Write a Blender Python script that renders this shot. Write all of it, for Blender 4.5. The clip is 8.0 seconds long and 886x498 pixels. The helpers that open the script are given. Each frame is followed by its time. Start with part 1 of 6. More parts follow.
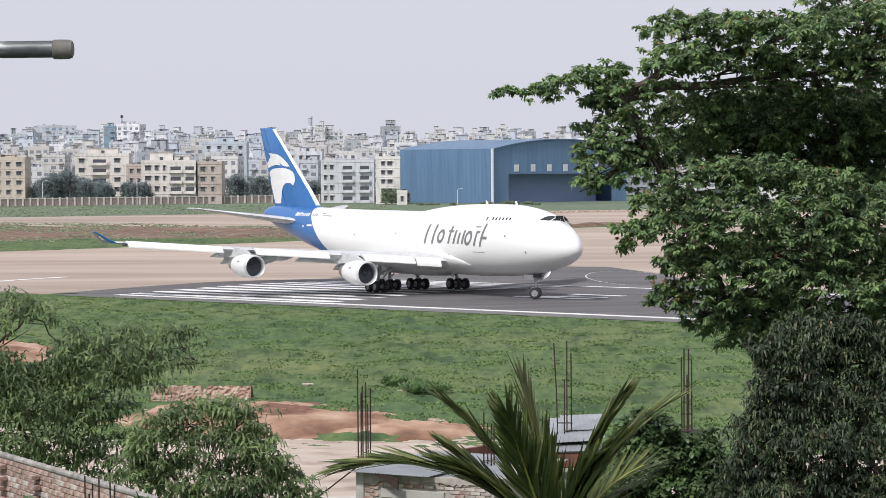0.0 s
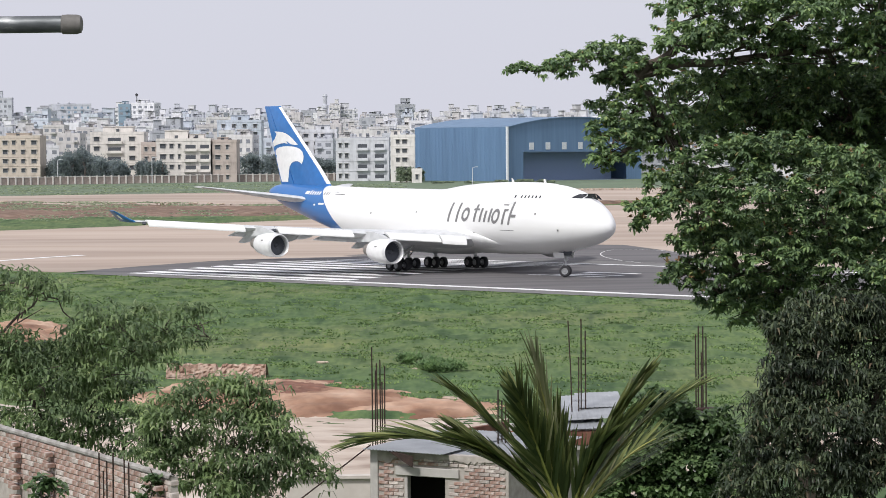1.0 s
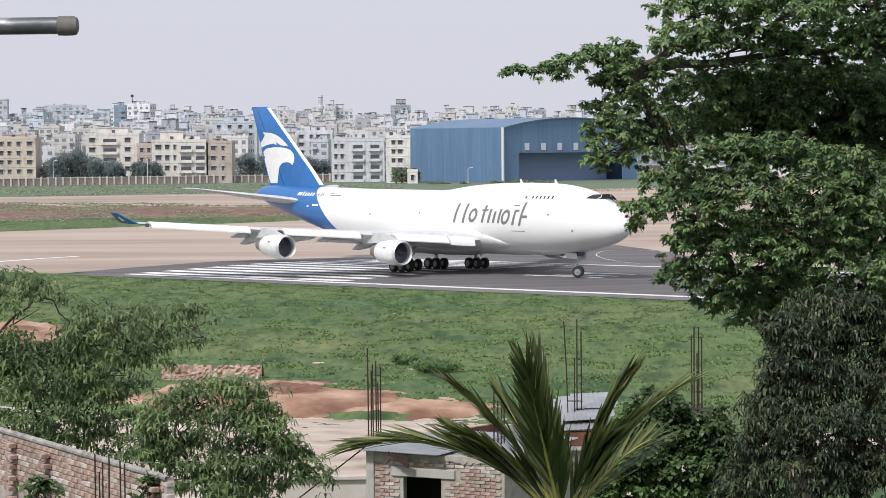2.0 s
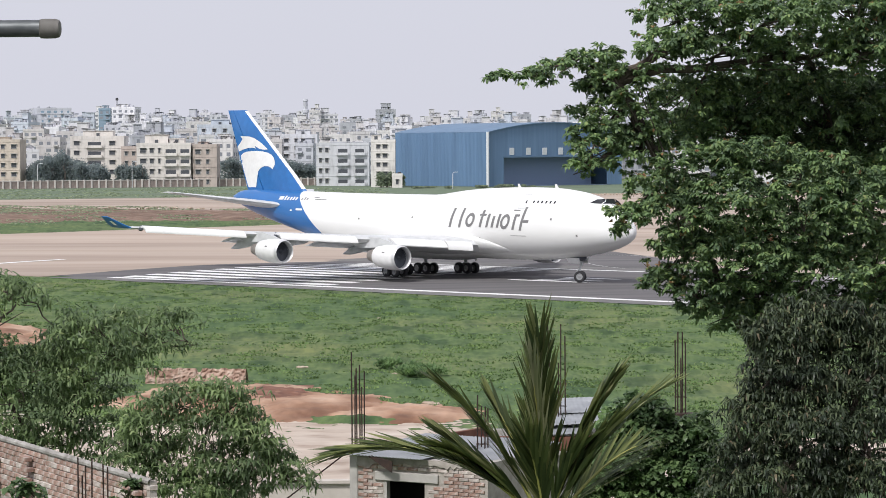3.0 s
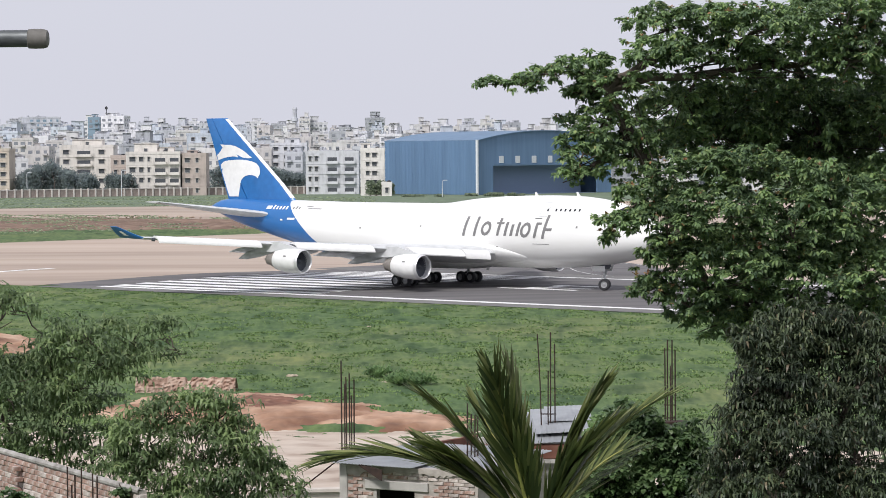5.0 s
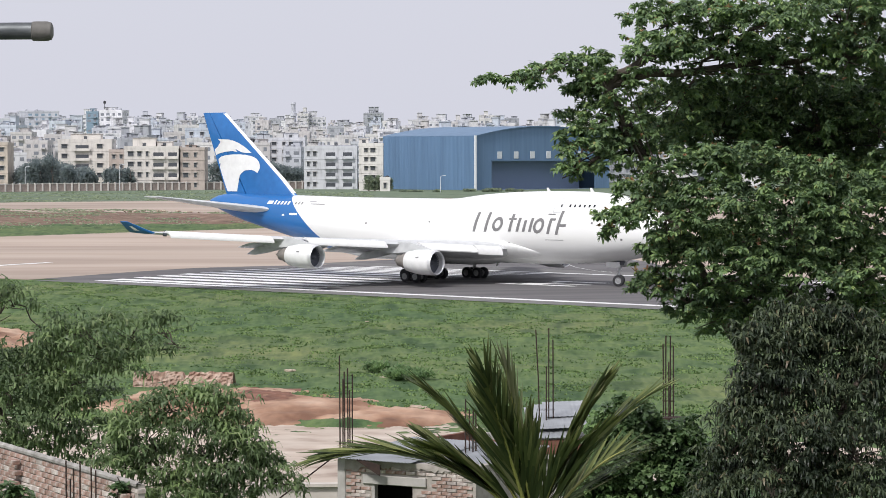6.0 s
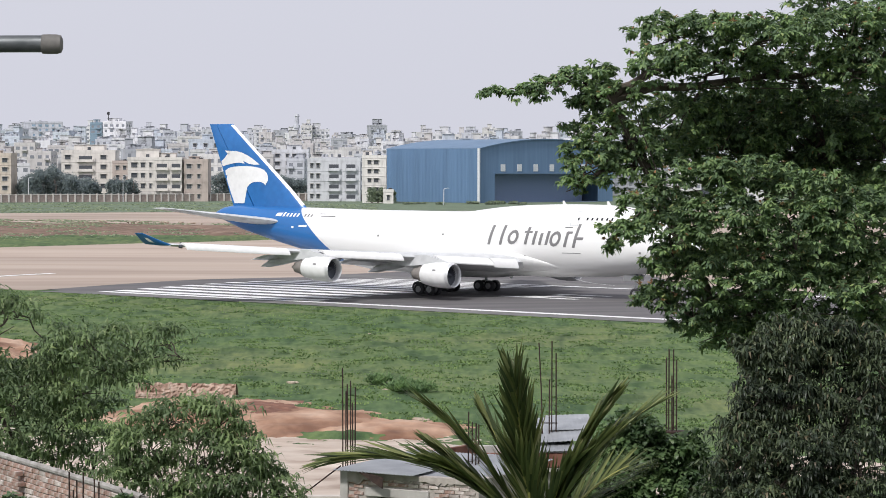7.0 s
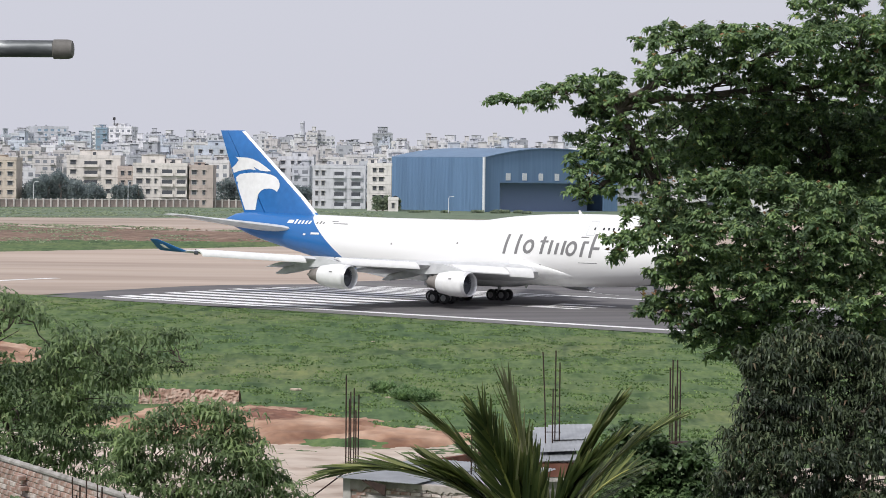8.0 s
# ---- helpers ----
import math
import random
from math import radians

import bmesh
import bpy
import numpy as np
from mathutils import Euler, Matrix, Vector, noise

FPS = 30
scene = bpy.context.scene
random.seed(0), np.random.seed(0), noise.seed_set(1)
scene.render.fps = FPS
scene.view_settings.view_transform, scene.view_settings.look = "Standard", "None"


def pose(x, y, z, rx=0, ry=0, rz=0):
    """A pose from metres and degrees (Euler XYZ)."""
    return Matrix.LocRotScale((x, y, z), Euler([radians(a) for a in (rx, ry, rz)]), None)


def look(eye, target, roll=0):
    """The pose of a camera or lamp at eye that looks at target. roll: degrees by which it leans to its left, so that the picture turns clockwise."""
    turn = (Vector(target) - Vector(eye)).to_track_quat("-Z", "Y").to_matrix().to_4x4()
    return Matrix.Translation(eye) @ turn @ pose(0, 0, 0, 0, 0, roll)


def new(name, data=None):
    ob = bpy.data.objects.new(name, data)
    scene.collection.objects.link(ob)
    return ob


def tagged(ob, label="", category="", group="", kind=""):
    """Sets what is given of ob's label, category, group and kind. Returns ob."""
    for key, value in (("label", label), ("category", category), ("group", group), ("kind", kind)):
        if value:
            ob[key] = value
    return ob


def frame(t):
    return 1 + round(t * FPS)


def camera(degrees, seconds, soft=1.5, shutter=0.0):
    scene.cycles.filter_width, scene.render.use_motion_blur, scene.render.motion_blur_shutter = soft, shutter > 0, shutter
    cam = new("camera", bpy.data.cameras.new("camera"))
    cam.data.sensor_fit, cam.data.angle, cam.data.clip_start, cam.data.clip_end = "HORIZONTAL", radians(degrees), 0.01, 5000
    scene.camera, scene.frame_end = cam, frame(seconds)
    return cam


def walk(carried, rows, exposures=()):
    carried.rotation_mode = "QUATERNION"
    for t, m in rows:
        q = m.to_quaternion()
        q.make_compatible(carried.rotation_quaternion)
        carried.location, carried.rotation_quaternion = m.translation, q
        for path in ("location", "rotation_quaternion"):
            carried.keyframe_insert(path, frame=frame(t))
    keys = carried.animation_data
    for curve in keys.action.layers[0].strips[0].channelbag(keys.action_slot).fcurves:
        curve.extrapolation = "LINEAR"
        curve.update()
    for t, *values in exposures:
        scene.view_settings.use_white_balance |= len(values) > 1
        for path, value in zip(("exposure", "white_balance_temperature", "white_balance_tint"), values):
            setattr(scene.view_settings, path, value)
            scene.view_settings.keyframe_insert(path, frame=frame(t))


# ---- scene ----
cam = camera(19.0, 8.0, soft=0.75)
PATH = [
    (0, pose(-0.0000, 0.0, 14.5038, 88.1669, 0.3437, -0.0000)),
    (0.5, pose(0.0112, 0.0, 14.4965, 88.0660, 0.5138, 0.2176)),
    (1, pose(0.0182, 0.0, 14.4931, 87.6962, 0.4008, 0.3213)),
    (1.5, pose(0.0162, 0.0, 14.4942, 87.6790, 0.4660, 0.2912)),
    (3, pose(0.0241, 0.0, 14.4939, 87.8035, 0.2565, -0.1021)),
    (3.5, pose(0.0359, 0.0, 14.4932, 87.7882, 0.2763, -0.3664)),
    (4, pose(0.0415, 0.0, 14.4980, 88.0295, 0.2994, -0.3660)),
    (4.5, pose(0.0361, 0.0, 14.4992, 88.0240, 0.3928, -0.3449)),
    (6, pose(0.0110, 0.0, 14.4930, 87.8806, 0.1617, -0.3657)),
    (6.5, pose(0.0032, 0.0, 14.4979, 88.0445, 0.0761, -0.4441)),
    (7, pose(-0.0056, 0.0, 14.4991, 88.1510, -0.0831, -0.2938)),
    (7.5, pose(-0.0129, 0.0, 14.5001, 88.3491, -0.4989, -0.1653)),
    (8, pose(-0.0200, 0.0, 14.5000, 88.3319, -0.6310, -0.1831)),
]
walk(cam, PATH, exposures=[(0.0, 0.0), (6.5, 0.0), (7.4, -0.07), (8.0, -0.1)])

# ---- light: thin overcast, high veiled sun behind the viewer ----
world = bpy.data.worlds.new("overcast_sky")
scene.world = world
world.use_nodes = True
wn, wl = world.node_tree.nodes, world.node_tree.links
sky = wn.new("ShaderNodeTexSky")
sky.sky_type, sky.sun_disc = "NISHITA", False
sky.sun_elevation, sky.sun_rotation = radians(49), radians(216)
sky.air_density, sky.dust_density = 1.0, 4.0
veil = wn.new("ShaderNodeMix")
veil.data_type = "RGBA"
veil.inputs[0].default_value = 0.93
veil.inputs[7].default_value = (5.85, 5.92, 6.72, 1)
wl.new(sky.outputs[0], veil.inputs[6])
wl.new(veil.outputs[2], wn["Background"].inputs[0])
wn["Background"].inputs[1].default_value = 0.12
sun_data = bpy.data.lights.new("sun", "SUN")
sun_data.energy, sun_data.angle, sun_data.color = 3.3, radians(7), (1.0, 0.975, 0.95)
sun = new("sun", sun_data)
sun.matrix_world = look((-70, -95, 135), (0, 0, 0))


# ---- materials ----
def nodes_of(name):
    m = bpy.data.materials.new(name)
    m.use_nodes = True
    nt = m.node_tree
    return m, nt, nt.nodes["Principled BSDF"]


def ramp_node(nt, stops):
    r = nt.nodes.new("ShaderNodeValToRGB")
    el = r.color_ramp.elements
    while len(el) < len(stops):
        el.new(0.5)
    for e, (p, c) in zip(el, stops):
        e.position, e.color = p, (*c, 1)
    return r


def noise_node(nt, scale, detail=4.0, stretch=(1, 1, 1), turn=0.0, space="Object"):
    tc = nt.nodes.new("ShaderNodeTexCoord")
    mp = nt.nodes.new("ShaderNodeMapping")
    mp.inputs["Scale"].default_value = stretch
    mp.inputs["Rotation"].default_value = (0, 0, turn)
    nt.links.new(tc.outputs[space], mp.inputs[0])
    n = nt.nodes.new("ShaderNodeTexNoise")
    n.inputs["Scale"].default_value, n.inputs["Detail"].default_value = scale, detail
    nt.links.new(mp.outputs[0], n.inputs["Vector"])
    return n


def mixed(nt, a, b, fac, mode="MIX"):
    """Mix two colours (sockets or tuples) by a socket or a number."""
    x = nt.nodes.new("ShaderNodeMix")
    x.data_type, x.blend_type = "RGBA", mode
    for sock, val in ((x.inputs[0], fac), (x.inputs[6], a), (x.inputs[7], b)):
        if isinstance(val, bpy.types.NodeSocket):
            nt.links.new(val, sock)
        elif isinstance(val, tuple):
            sock.default_value = (*val, 1)
        else:
            sock.default_value = val
    return x.outputs[2]


def bump(nt, bsdf, height, strength, distance):
    b = nt.nodes.new("ShaderNodeBump")
    b.inputs["Strength"].default_value, b.inputs["Distance"].default_value = strength, distance
    nt.links.new(height, b.inputs["Height"])
    nt.links.new(b.outputs[0], bsdf.inputs["Normal"])


def surface(name, stops, fine, coarse, rough=0.85, metal=0.0, bump_by=0.3, depth=0.02, stretch=(1, 1, 1), turn=0.0, wear=0.5, random_tint=0.0, coat=0.0):
    """Ramp over a fine noise, varied by a coarse one, with relief."""
    m, nt, p = nodes_of(name)
    n1, n2 = noise_node(nt, fine, 6, stretch, turn), noise_node(nt, coarse, 3, stretch, turn)
    r = ramp_node(nt, stops)
    nt.links.new(n1.outputs[0], r.inputs[0])
    r2 = ramp_node(nt, [(0.3, (0.62, 0.62, 0.62)), (0.7, (1.12, 1.12, 1.12))])
    nt.links.new(n2.outputs[0], r2.inputs[0])
    col = mixed(nt, r.outputs[0], r2.outputs[0], wear, "MULTIPLY")
    if random_tint:
        info = nt.nodes.new("ShaderNodeObjectInfo")
        rr = ramp_node(nt, [(0, (1 - random_tint,) * 3), (1, (1 + random_tint * 0.6,) * 3)])
        nt.links.new(info.outputs["Random"], rr.inputs[0])
        col = mixed(nt, col, rr.outputs[0], 1.0, "MULTIPLY")
    nt.links.new(col, p.inputs["Base Color"])
    p.inputs["Roughness"].default_value, p.inputs["Metallic"].default_value = rough, metal
    p.inputs["Coat Weight"].default_value = coat
    if bump_by:
        bump(nt, p, n1.outputs[0], bump_by, depth)
    return m


def leaf_material(name, stops, gloss=0.5, glow=0.25, patch=0.55, low=0.6, high=1.22):
    """Leaves: colour by island, light passing through."""
    m, nt, p = nodes_of(name)
    g = nt.nodes.new("ShaderNodeNewGeometry")
    r = ramp_node(nt, stops)
    nt.links.new(g.outputs["Random Per Island"], r.inputs[0])
    n = noise_node(nt, patch, 2)
    r2 = ramp_node(nt, [(0.32, (low * 0.95, low, low)), (0.68, (high * 1.03, high, high * 0.86))])
    nt.links.new(n.outputs[0], r2.inputs[0])
    col = mixed(nt, r.outputs[0], r2.outputs[0], 0.8, "MULTIPLY")
    nt.links.new(col, p.inputs["Base Color"])
    p.inputs["Roughness"].default_value = gloss
    p.inputs["Specular IOR Level"].default_value = 0.35
    t = nt.nodes.new("ShaderNodeBsdfTranslucent")
    nt.links.new(col, t.inputs[0])
    mx = nt.nodes.new("ShaderNodeMixShader")
    mx.inputs[0].default_value = glow
    nt.links.new(p.outputs[0], mx.inputs[1])
    nt.links.new(t.outputs[0], mx.inputs[2])
    nt.links.new(mx.outputs[0], nt.nodes["Material Output"].inputs[0])
    return m


def plain(name, color, rough=0.6, metal=0.0, vary=0.12, scale=3.0):
    k = [tuple(c * (1 - vary) for c in color), tuple(min(1, c * (1 + vary)) for c in color)]
    return surface(name, [(0.3, k[0]), (0.7, k[1])], scale * 6, scale, rough, metal, 0.05, 0.005, wear=0.25)


# ---- mesh helpers ----
class Build:
    """Collects vertices and faces for one mesh."""

    def __init__(self):
        self.v, self.f, self.k = [], [], []

    def add(self, verts, faces, slot=0):
        n = len(self.v)
        self.v += [tuple(p) for p in verts]
        self.f += [tuple(n + i for i in q) for q in faces]
        self.k += [slot] * len(faces)

    def box(self, x0, x1, y0, y1, z0, z1, m=None, slot=0, bevel=0.0):
        b = min(bevel, (x1 - x0) / 3, (y1 - y0) / 3, (z1 - z0) / 3)
        if b <= 0:
            p = [(x, y, z) for z in (z0, z1) for y in (y0, y1) for x in (x0, x1)]
            q = [(0, 2, 3, 1), (4, 5, 7, 6), (0, 1, 5, 4), (2, 6, 7, 3), (0, 4, 6, 2), (1, 3, 7, 5)]
        else:
            ring = lambda e, z: [(x0 + e, y0, z), (x1 - e, y0, z), (x1, y0 + e, z), (x1, y1 - e, z), (x1 - e, y1, z), (x0 + e, y1, z), (x0, y1 - e, z), (x0, y0 + e, z)]
            cap = lambda z: [(x0 + b, y0 + b, z), (x1 - b, y0 + b, z), (x1 - b, y1 - b, z), (x0 + b, y1 - b, z)]
            p = cap(z0) + ring(b, z0 + b) + ring(b, z1 - b) + cap(z1)
            q = [(3, 2, 1, 0), (20, 21, 22, 23)]
            q += [(4 + i, 4 + (i + 1) % 8, 12 + (i + 1) % 8, 12 + i) for i in range(8)]
            for i in range(4):
                a, c = 4 + 2 * i, 12 + 2 * i
                q += [(i, (i + 1) % 4, a + 1, a), (20 + (i + 1) % 4, 20 + i, c, c + 1)]
                q += [((i + 1) % 4, 4 + (2 * i + 2) % 8, a + 1), (20 + (i + 1) % 4, c + 1, 12 + (2 * i + 2) % 8)]
        if m is not None:
            p = [m @ Vector(s) for s in p]
        self.add(p, q, slot)

    def tube(self, pts, radii, n=10, caps=True, slot=0):
        pts = [Vector(p) for p in pts]
        base, rings = len(self.v), []
        side = None
        for i, p in enumerate(pts):
            d = (pts[min(i + 1, len(pts) - 1)] - pts[max(i - 1, 0)]).normalized()
            if side is None:
                side = d.orthogonal().normalized()
            side = (side - d * side.dot(d)).normalized()
            up = d.cross(side)
            r = radii[i] if isinstance(radii, (list, tuple)) else radii
            rings += [p + (side * math.cos(a) + up * math.sin(a)) * r for a in (2 * math.pi * j / n for j in range(n))]
        faces = [(i * n + j, i * n + (j + 1) % n, (i + 1) * n + (j + 1) % n, (i + 1) * n + j) for i in range(len(pts) - 1) for j in range(n)]
        if caps:
            faces += [tuple(reversed(range(n))), tuple(range((len(pts) - 1) * n, len(pts) * n))]
        self.add(rings, faces, slot)

    def loft(self, rings, close=True, caps=True, slot=0):
        n = len(rings[0])
        flat = [p for r in rings for p in r]
        faces = [(i * n + j, i * n + (j + 1) % n, (i + 1) * n + (j + 1) % n, (i + 1) * n + j) for i in range(len(rings) - 1) for j in range(n if close else n - 1)]
        if caps:
            faces += [tuple(reversed(range(n))), tuple(range((len(rings) - 1) * n, len(rings) * n))]
        self.add(flat, faces, slot)

    def sheet(self, nx, ny, fn, slot=0):
        pts = [fn(i / nx, j / ny) for j in range(ny + 1) for i in range(nx + 1)]
        w = nx + 1
        self.add(pts, [(j * w + i, j * w + i + 1, (j + 1) * w + i + 1, (j + 1) * w + i) for j in range(ny) for i in range(nx)], slot)

    def storeys(self, w, deep, h, floors, out, rim=1.0):
        """A block with a ledge at every floor and a parapet, in one piece."""
        st, prof = h / floors, [(0.0, 0.0)]
        for k in range(1, floors + 1):
            z = k * st
            prof += [(z - 0.15, 0.0), (z - 0.15, out)] + ([(z + 0.15, out), (z + 0.15, 0.0)] if k < floors else [])
        prof += [(h + rim, out), (h + rim, out - 0.28), (h, out - 0.28)]
        self.loft([[(-w / 2 - e, -e, z), (w / 2 + e, -e, z), (w / 2 + e, deep + e, z), (-w / 2 - e, deep + e, z)] for z, e in prof])

    def mesh(self, name, mats, smooth=False, tidy=False):
        me = bpy.data.meshes.new(name)
        me.from_pydata(self.v, [], self.f)
        for m in mats if isinstance(mats, (list, tuple)) else [mats]:
            me.materials.append(m)
        me.polygons.foreach_set("material_index", self.k)
        if tidy:
            bm = bmesh.new()
            bm.from_mesh(me)
            bmesh.ops.recalc_face_normals(bm, faces=bm.faces)
            bm.to_mesh(me)
            bm.free()
        if smooth:
            me.shade_smooth()
            me.set_sharp_from_angle(angle=radians(40))
        me.update()
        return me


def thing(name, label, category, group="", kind="", at=(0, 0, 0), turn=0.0, mesh=None):
    ob = new(name, mesh)
    ob.matrix_basis = pose(*at, 0, 0, turn)
    return tagged(ob, label, category, group, kind)


def part(name, mesh, parent, label="", m=None):
    """Links one mesh under a thing or under a part."""
    ob = new(name, mesh)
    ob.parent = parent
    if m is not None:
        ob.matrix_basis = m
    if label:
        ob["label"] = label
    return ob


def curve_of(table):
    xs, ys = [a for a, _ in table], [b for _, b in table]
    return lambda x: float(np.interp(x, xs, ys))


# ---- airfield ground ----
GZ = -0.36
RO, RU, RN = Vector((-37.03, 306.53, 0)), Vector((0.7485, -0.6631, 0)), Vector((0.6631, 0.7485, 0))
HALF = 22.2
TURN_U = math.atan2(-RU.y, RU.x)


def crown(o):
    """Height of the runway's cambered surface, o metres across it."""
    return GZ * min(1.0, abs(o - HALF) / HALF) ** 1.4


def on_runway(s, o, lift=0.0):
    p = RO + RU * s + RN * o
    return (p.x, p.y, crown(o) + lift)


def turf():
    """Turf: broad drifts of green and straw, darker clumps, fine grain."""
    m, nt, p = nodes_of("grass_turf")
    broad, clump, fine = noise_node(nt, 0.035, 3), noise_node(nt, 0.9, 4, (0.55, 0.13, 1)), noise_node(nt, 2.2, 6, (1, 0.2, 1))
    r1 = ramp_node(nt, [(0.34, (0.074, 0.124, 0.052)), (0.5, (0.09, 0.138, 0.056)), (0.68, (0.118, 0.152, 0.066))])
    nt.links.new(broad.outputs[0], r1.inputs[0])
    r2 = ramp_node(nt, [(0.36, (0.48, 0.57, 0.57)), (0.46, (0.93, 0.94, 0.94)), (0.66, (1.24, 1.15, 1.1))])
    nt.links.new(clump.outputs[0], r2.inputs[0])
    r3 = ramp_node(nt, [(0.32, (0.66, 0.72, 0.7)), (0.5, (0.98, 0.98, 0.98)), (0.68, (1.3, 1.22, 1.16))])
    nt.links.new(fine.outputs[0], r3.inputs[0])
    col = mixed(nt, mixed(nt, r1.outputs[0], r2.outputs[0], 0.85, "MULTIPLY"), r3.outputs[0], 0.9, "MULTIPLY")
    nt.links.new(col, p.inputs["Base Color"])
    p.inputs["Roughness"].default_value, p.inputs["Specular IOR Level"].default_value = 0.95, 0.2
    bump(nt, p, fine.outputs[0], 0.5, 0.12)
    return m


GRASS = turf()
# Far grass: distance haze is mixed into its paler greens.
PALE_GRASS = surface("haze_paled_grass", [(0.28, (0.085, 0.125, 0.08)), (0.5, (0.12, 0.165, 0.10)), (0.78, (0.175, 0.21, 0.14))], 0.3, 0.03, 0.95, bump_by=0.3, depth=0.2, wear=0.5)
CONCRETE = surface("worn_concrete_pavement", [(0.28, (0.30, 0.23, 0.185)), (0.5, (0.40, 0.32, 0.262)), (0.75, (0.47, 0.39, 0.325))], 0.09, 0.02, 0.9, bump_by=0.05, stretch=(0.18, 0.9, 1), turn=TURN_U, wear=0.6)
ASPHALT = surface("runway_asphalt", [(0.25, (0.082, 0.078, 0.08)), (0.55, (0.13, 0.123, 0.125)), (0.8, (0.185, 0.175, 0.172))], 0.3, 0.04, 0.88, bump_by=0.05, stretch=(0.1, 1.4, 1), turn=TURN_U, wear=0.8)
SHOULDER = surface("grey_shoulder", [(0.3, (0.13, 0.128, 0.125)), (0.7, (0.19, 0.185, 0.178))], 0.6, 0.08, 0.95, bump_by=0.1, wear=0.6)
PAINT = surface("worn_white_paint", [(0.3, (0.62, 0.62, 0.61)), (0.5, (0.82, 0.82, 0.81)), (0.8, (0.87, 0.87, 0.86))], 0.9, 0.15, 0.7, bump_by=0.0, stretch=(0.15, 2.2, 1), turn=TURN_U, wear=0.45)
RED_SOIL = surface("red_clay_soil", [(0.36, (0.18, 0.087, 0.05)), (0.46, (0.29, 0.16, 0.098)), (0.56, (0.41, 0.255, 0.17)), (0.7, (0.53, 0.375, 0.275))], 0.28, 0.9, 0.97, bump_by=0.5, depth=0.12, stretch=(1.0, 0.5, 1), wear=0.6)
DARK_CLAY = surface("dark_red_clay", [(0.35, (0.14, 0.06, 0.036)), (0.55, (0.21, 0.095, 0.06)), (0.7, (0.3, 0.155, 0.105))], 0.8, 0.3, 0.95, bump_by=0.5, depth=0.1, wear=0.5)
PALE_CLAY = surface("pale_pink_clay", [(0.3, (0.25, 0.15, 0.11)), (0.5, (0.4, 0.285, 0.225)), (0.72, (0.55, 0.45, 0.38))], 1.6, 0.4, 0.97, bump_by=0.2, depth=0.04)
SAND = surface("pale_wet_sand", [(0.3, (0.3, 0.22, 0.165)), (0.45, (0.46, 0.37, 0.295)), (0.6, (0.53, 0.445, 0.365)), (0.75, (0.63, 0.56, 0.48))], 0.9, 0.16, 0.6, bump_by=0.25, depth=0.06, stretch=(0.45, 0.6, 1), wear=0.5)
BROWN_SOIL = surface("brown_earth_bank", [(0.25, (0.1, 0.062, 0.045)), (0.5, (0.19, 0.12, 0.085)), (0.8, (0.30, 0.22, 0.16))], 0.4, 0.05, 0.97, bump_by=1.0, depth=0.4, wear=0.7)
STONE = surface("pale_rubble_stone", [(0.3, (0.36, 0.285, 0.215)), (0.7, (0.55, 0.46, 0.37))], 2.0, 0.4, 0.9, bump_by=0.1, depth=0.05, random_tint=0.25)


def ground_field():
    b = Build()
    b.sheet(30, 40, lambda u, v: (-2500 + 5000 * u, -300 + 4800 * v, GZ - 0.05))
    thing("ground", "green mown and rough airfield grass, flat to the horizon", "ground", kind="structure", mesh=b.mesh("ground", GRASS))


def field_height(x, y):
    """Height of the uneven turf between the houses and the runway."""
    o = (x - RO.x) * RN.x + (y - RO.y) * RN.y
    k = max(0.0, min(1.0, (-6.0 - o) / 3.0))
    p = Vector((x, y, 0))
    rise = min(1.0, max(0.0, (y - 146) / 14))
    h = rise * (0.2 * noise.noise(p * 0.16) + 0.3 * max(0.0, noise.noise(p * 0.5 + Vector((9, 0, 0))))) + 0.12 * max(0.0, noise.noise(p * 1.2)) + 0.05 * noise.noise(p * 2.4)
    return GZ - 0.06 + k * (0.07 + h) - (0.3 if o > -5.7 else 0.0)


def near_field():
    b = Build()

    def fn(u, v):
        y = 128 + 190 * v
        x = (-0.2 + 0.4 * u) * y
        return (x, y, field_height(x, y))
    b.sheet(210, 430, fn)
    thing("near_field", "uneven green turf beside the runway", "ground", kind="structure", mesh=b.mesh("near_field", GRASS, smooth=True))


def slab(name, outline, z, mat, label, thick=0.3, category="pavement"):
    b = Build()
    n = len(outline)
    b.add([(x, y, z) for x, y in outline] + [(x, y, z - thick) for x, y in outline],
          [tuple(range(n))] + [(i, i + n, (i + 1) % n + n, (i + 1) % n) for i in range(n)])
    return thing(name, label, category, kind="structure", mesh=b.mesh(name, mat, tidy=True))


def runway_sheet(name, s0, s1, o0, o1, lift, mat, parent=None, label="", ns=1, no=2):
    b = Build()
    b.sheet(ns, no, lambda u, v: on_runway(s0 + (s1 - s0) * u, o0 + (o1 - o0) * v, lift))
    me = b.mesh(name, mat)
    return part(name, me, parent, label) if parent else thing(name, label, "runway", kind="structure", mesh=me)


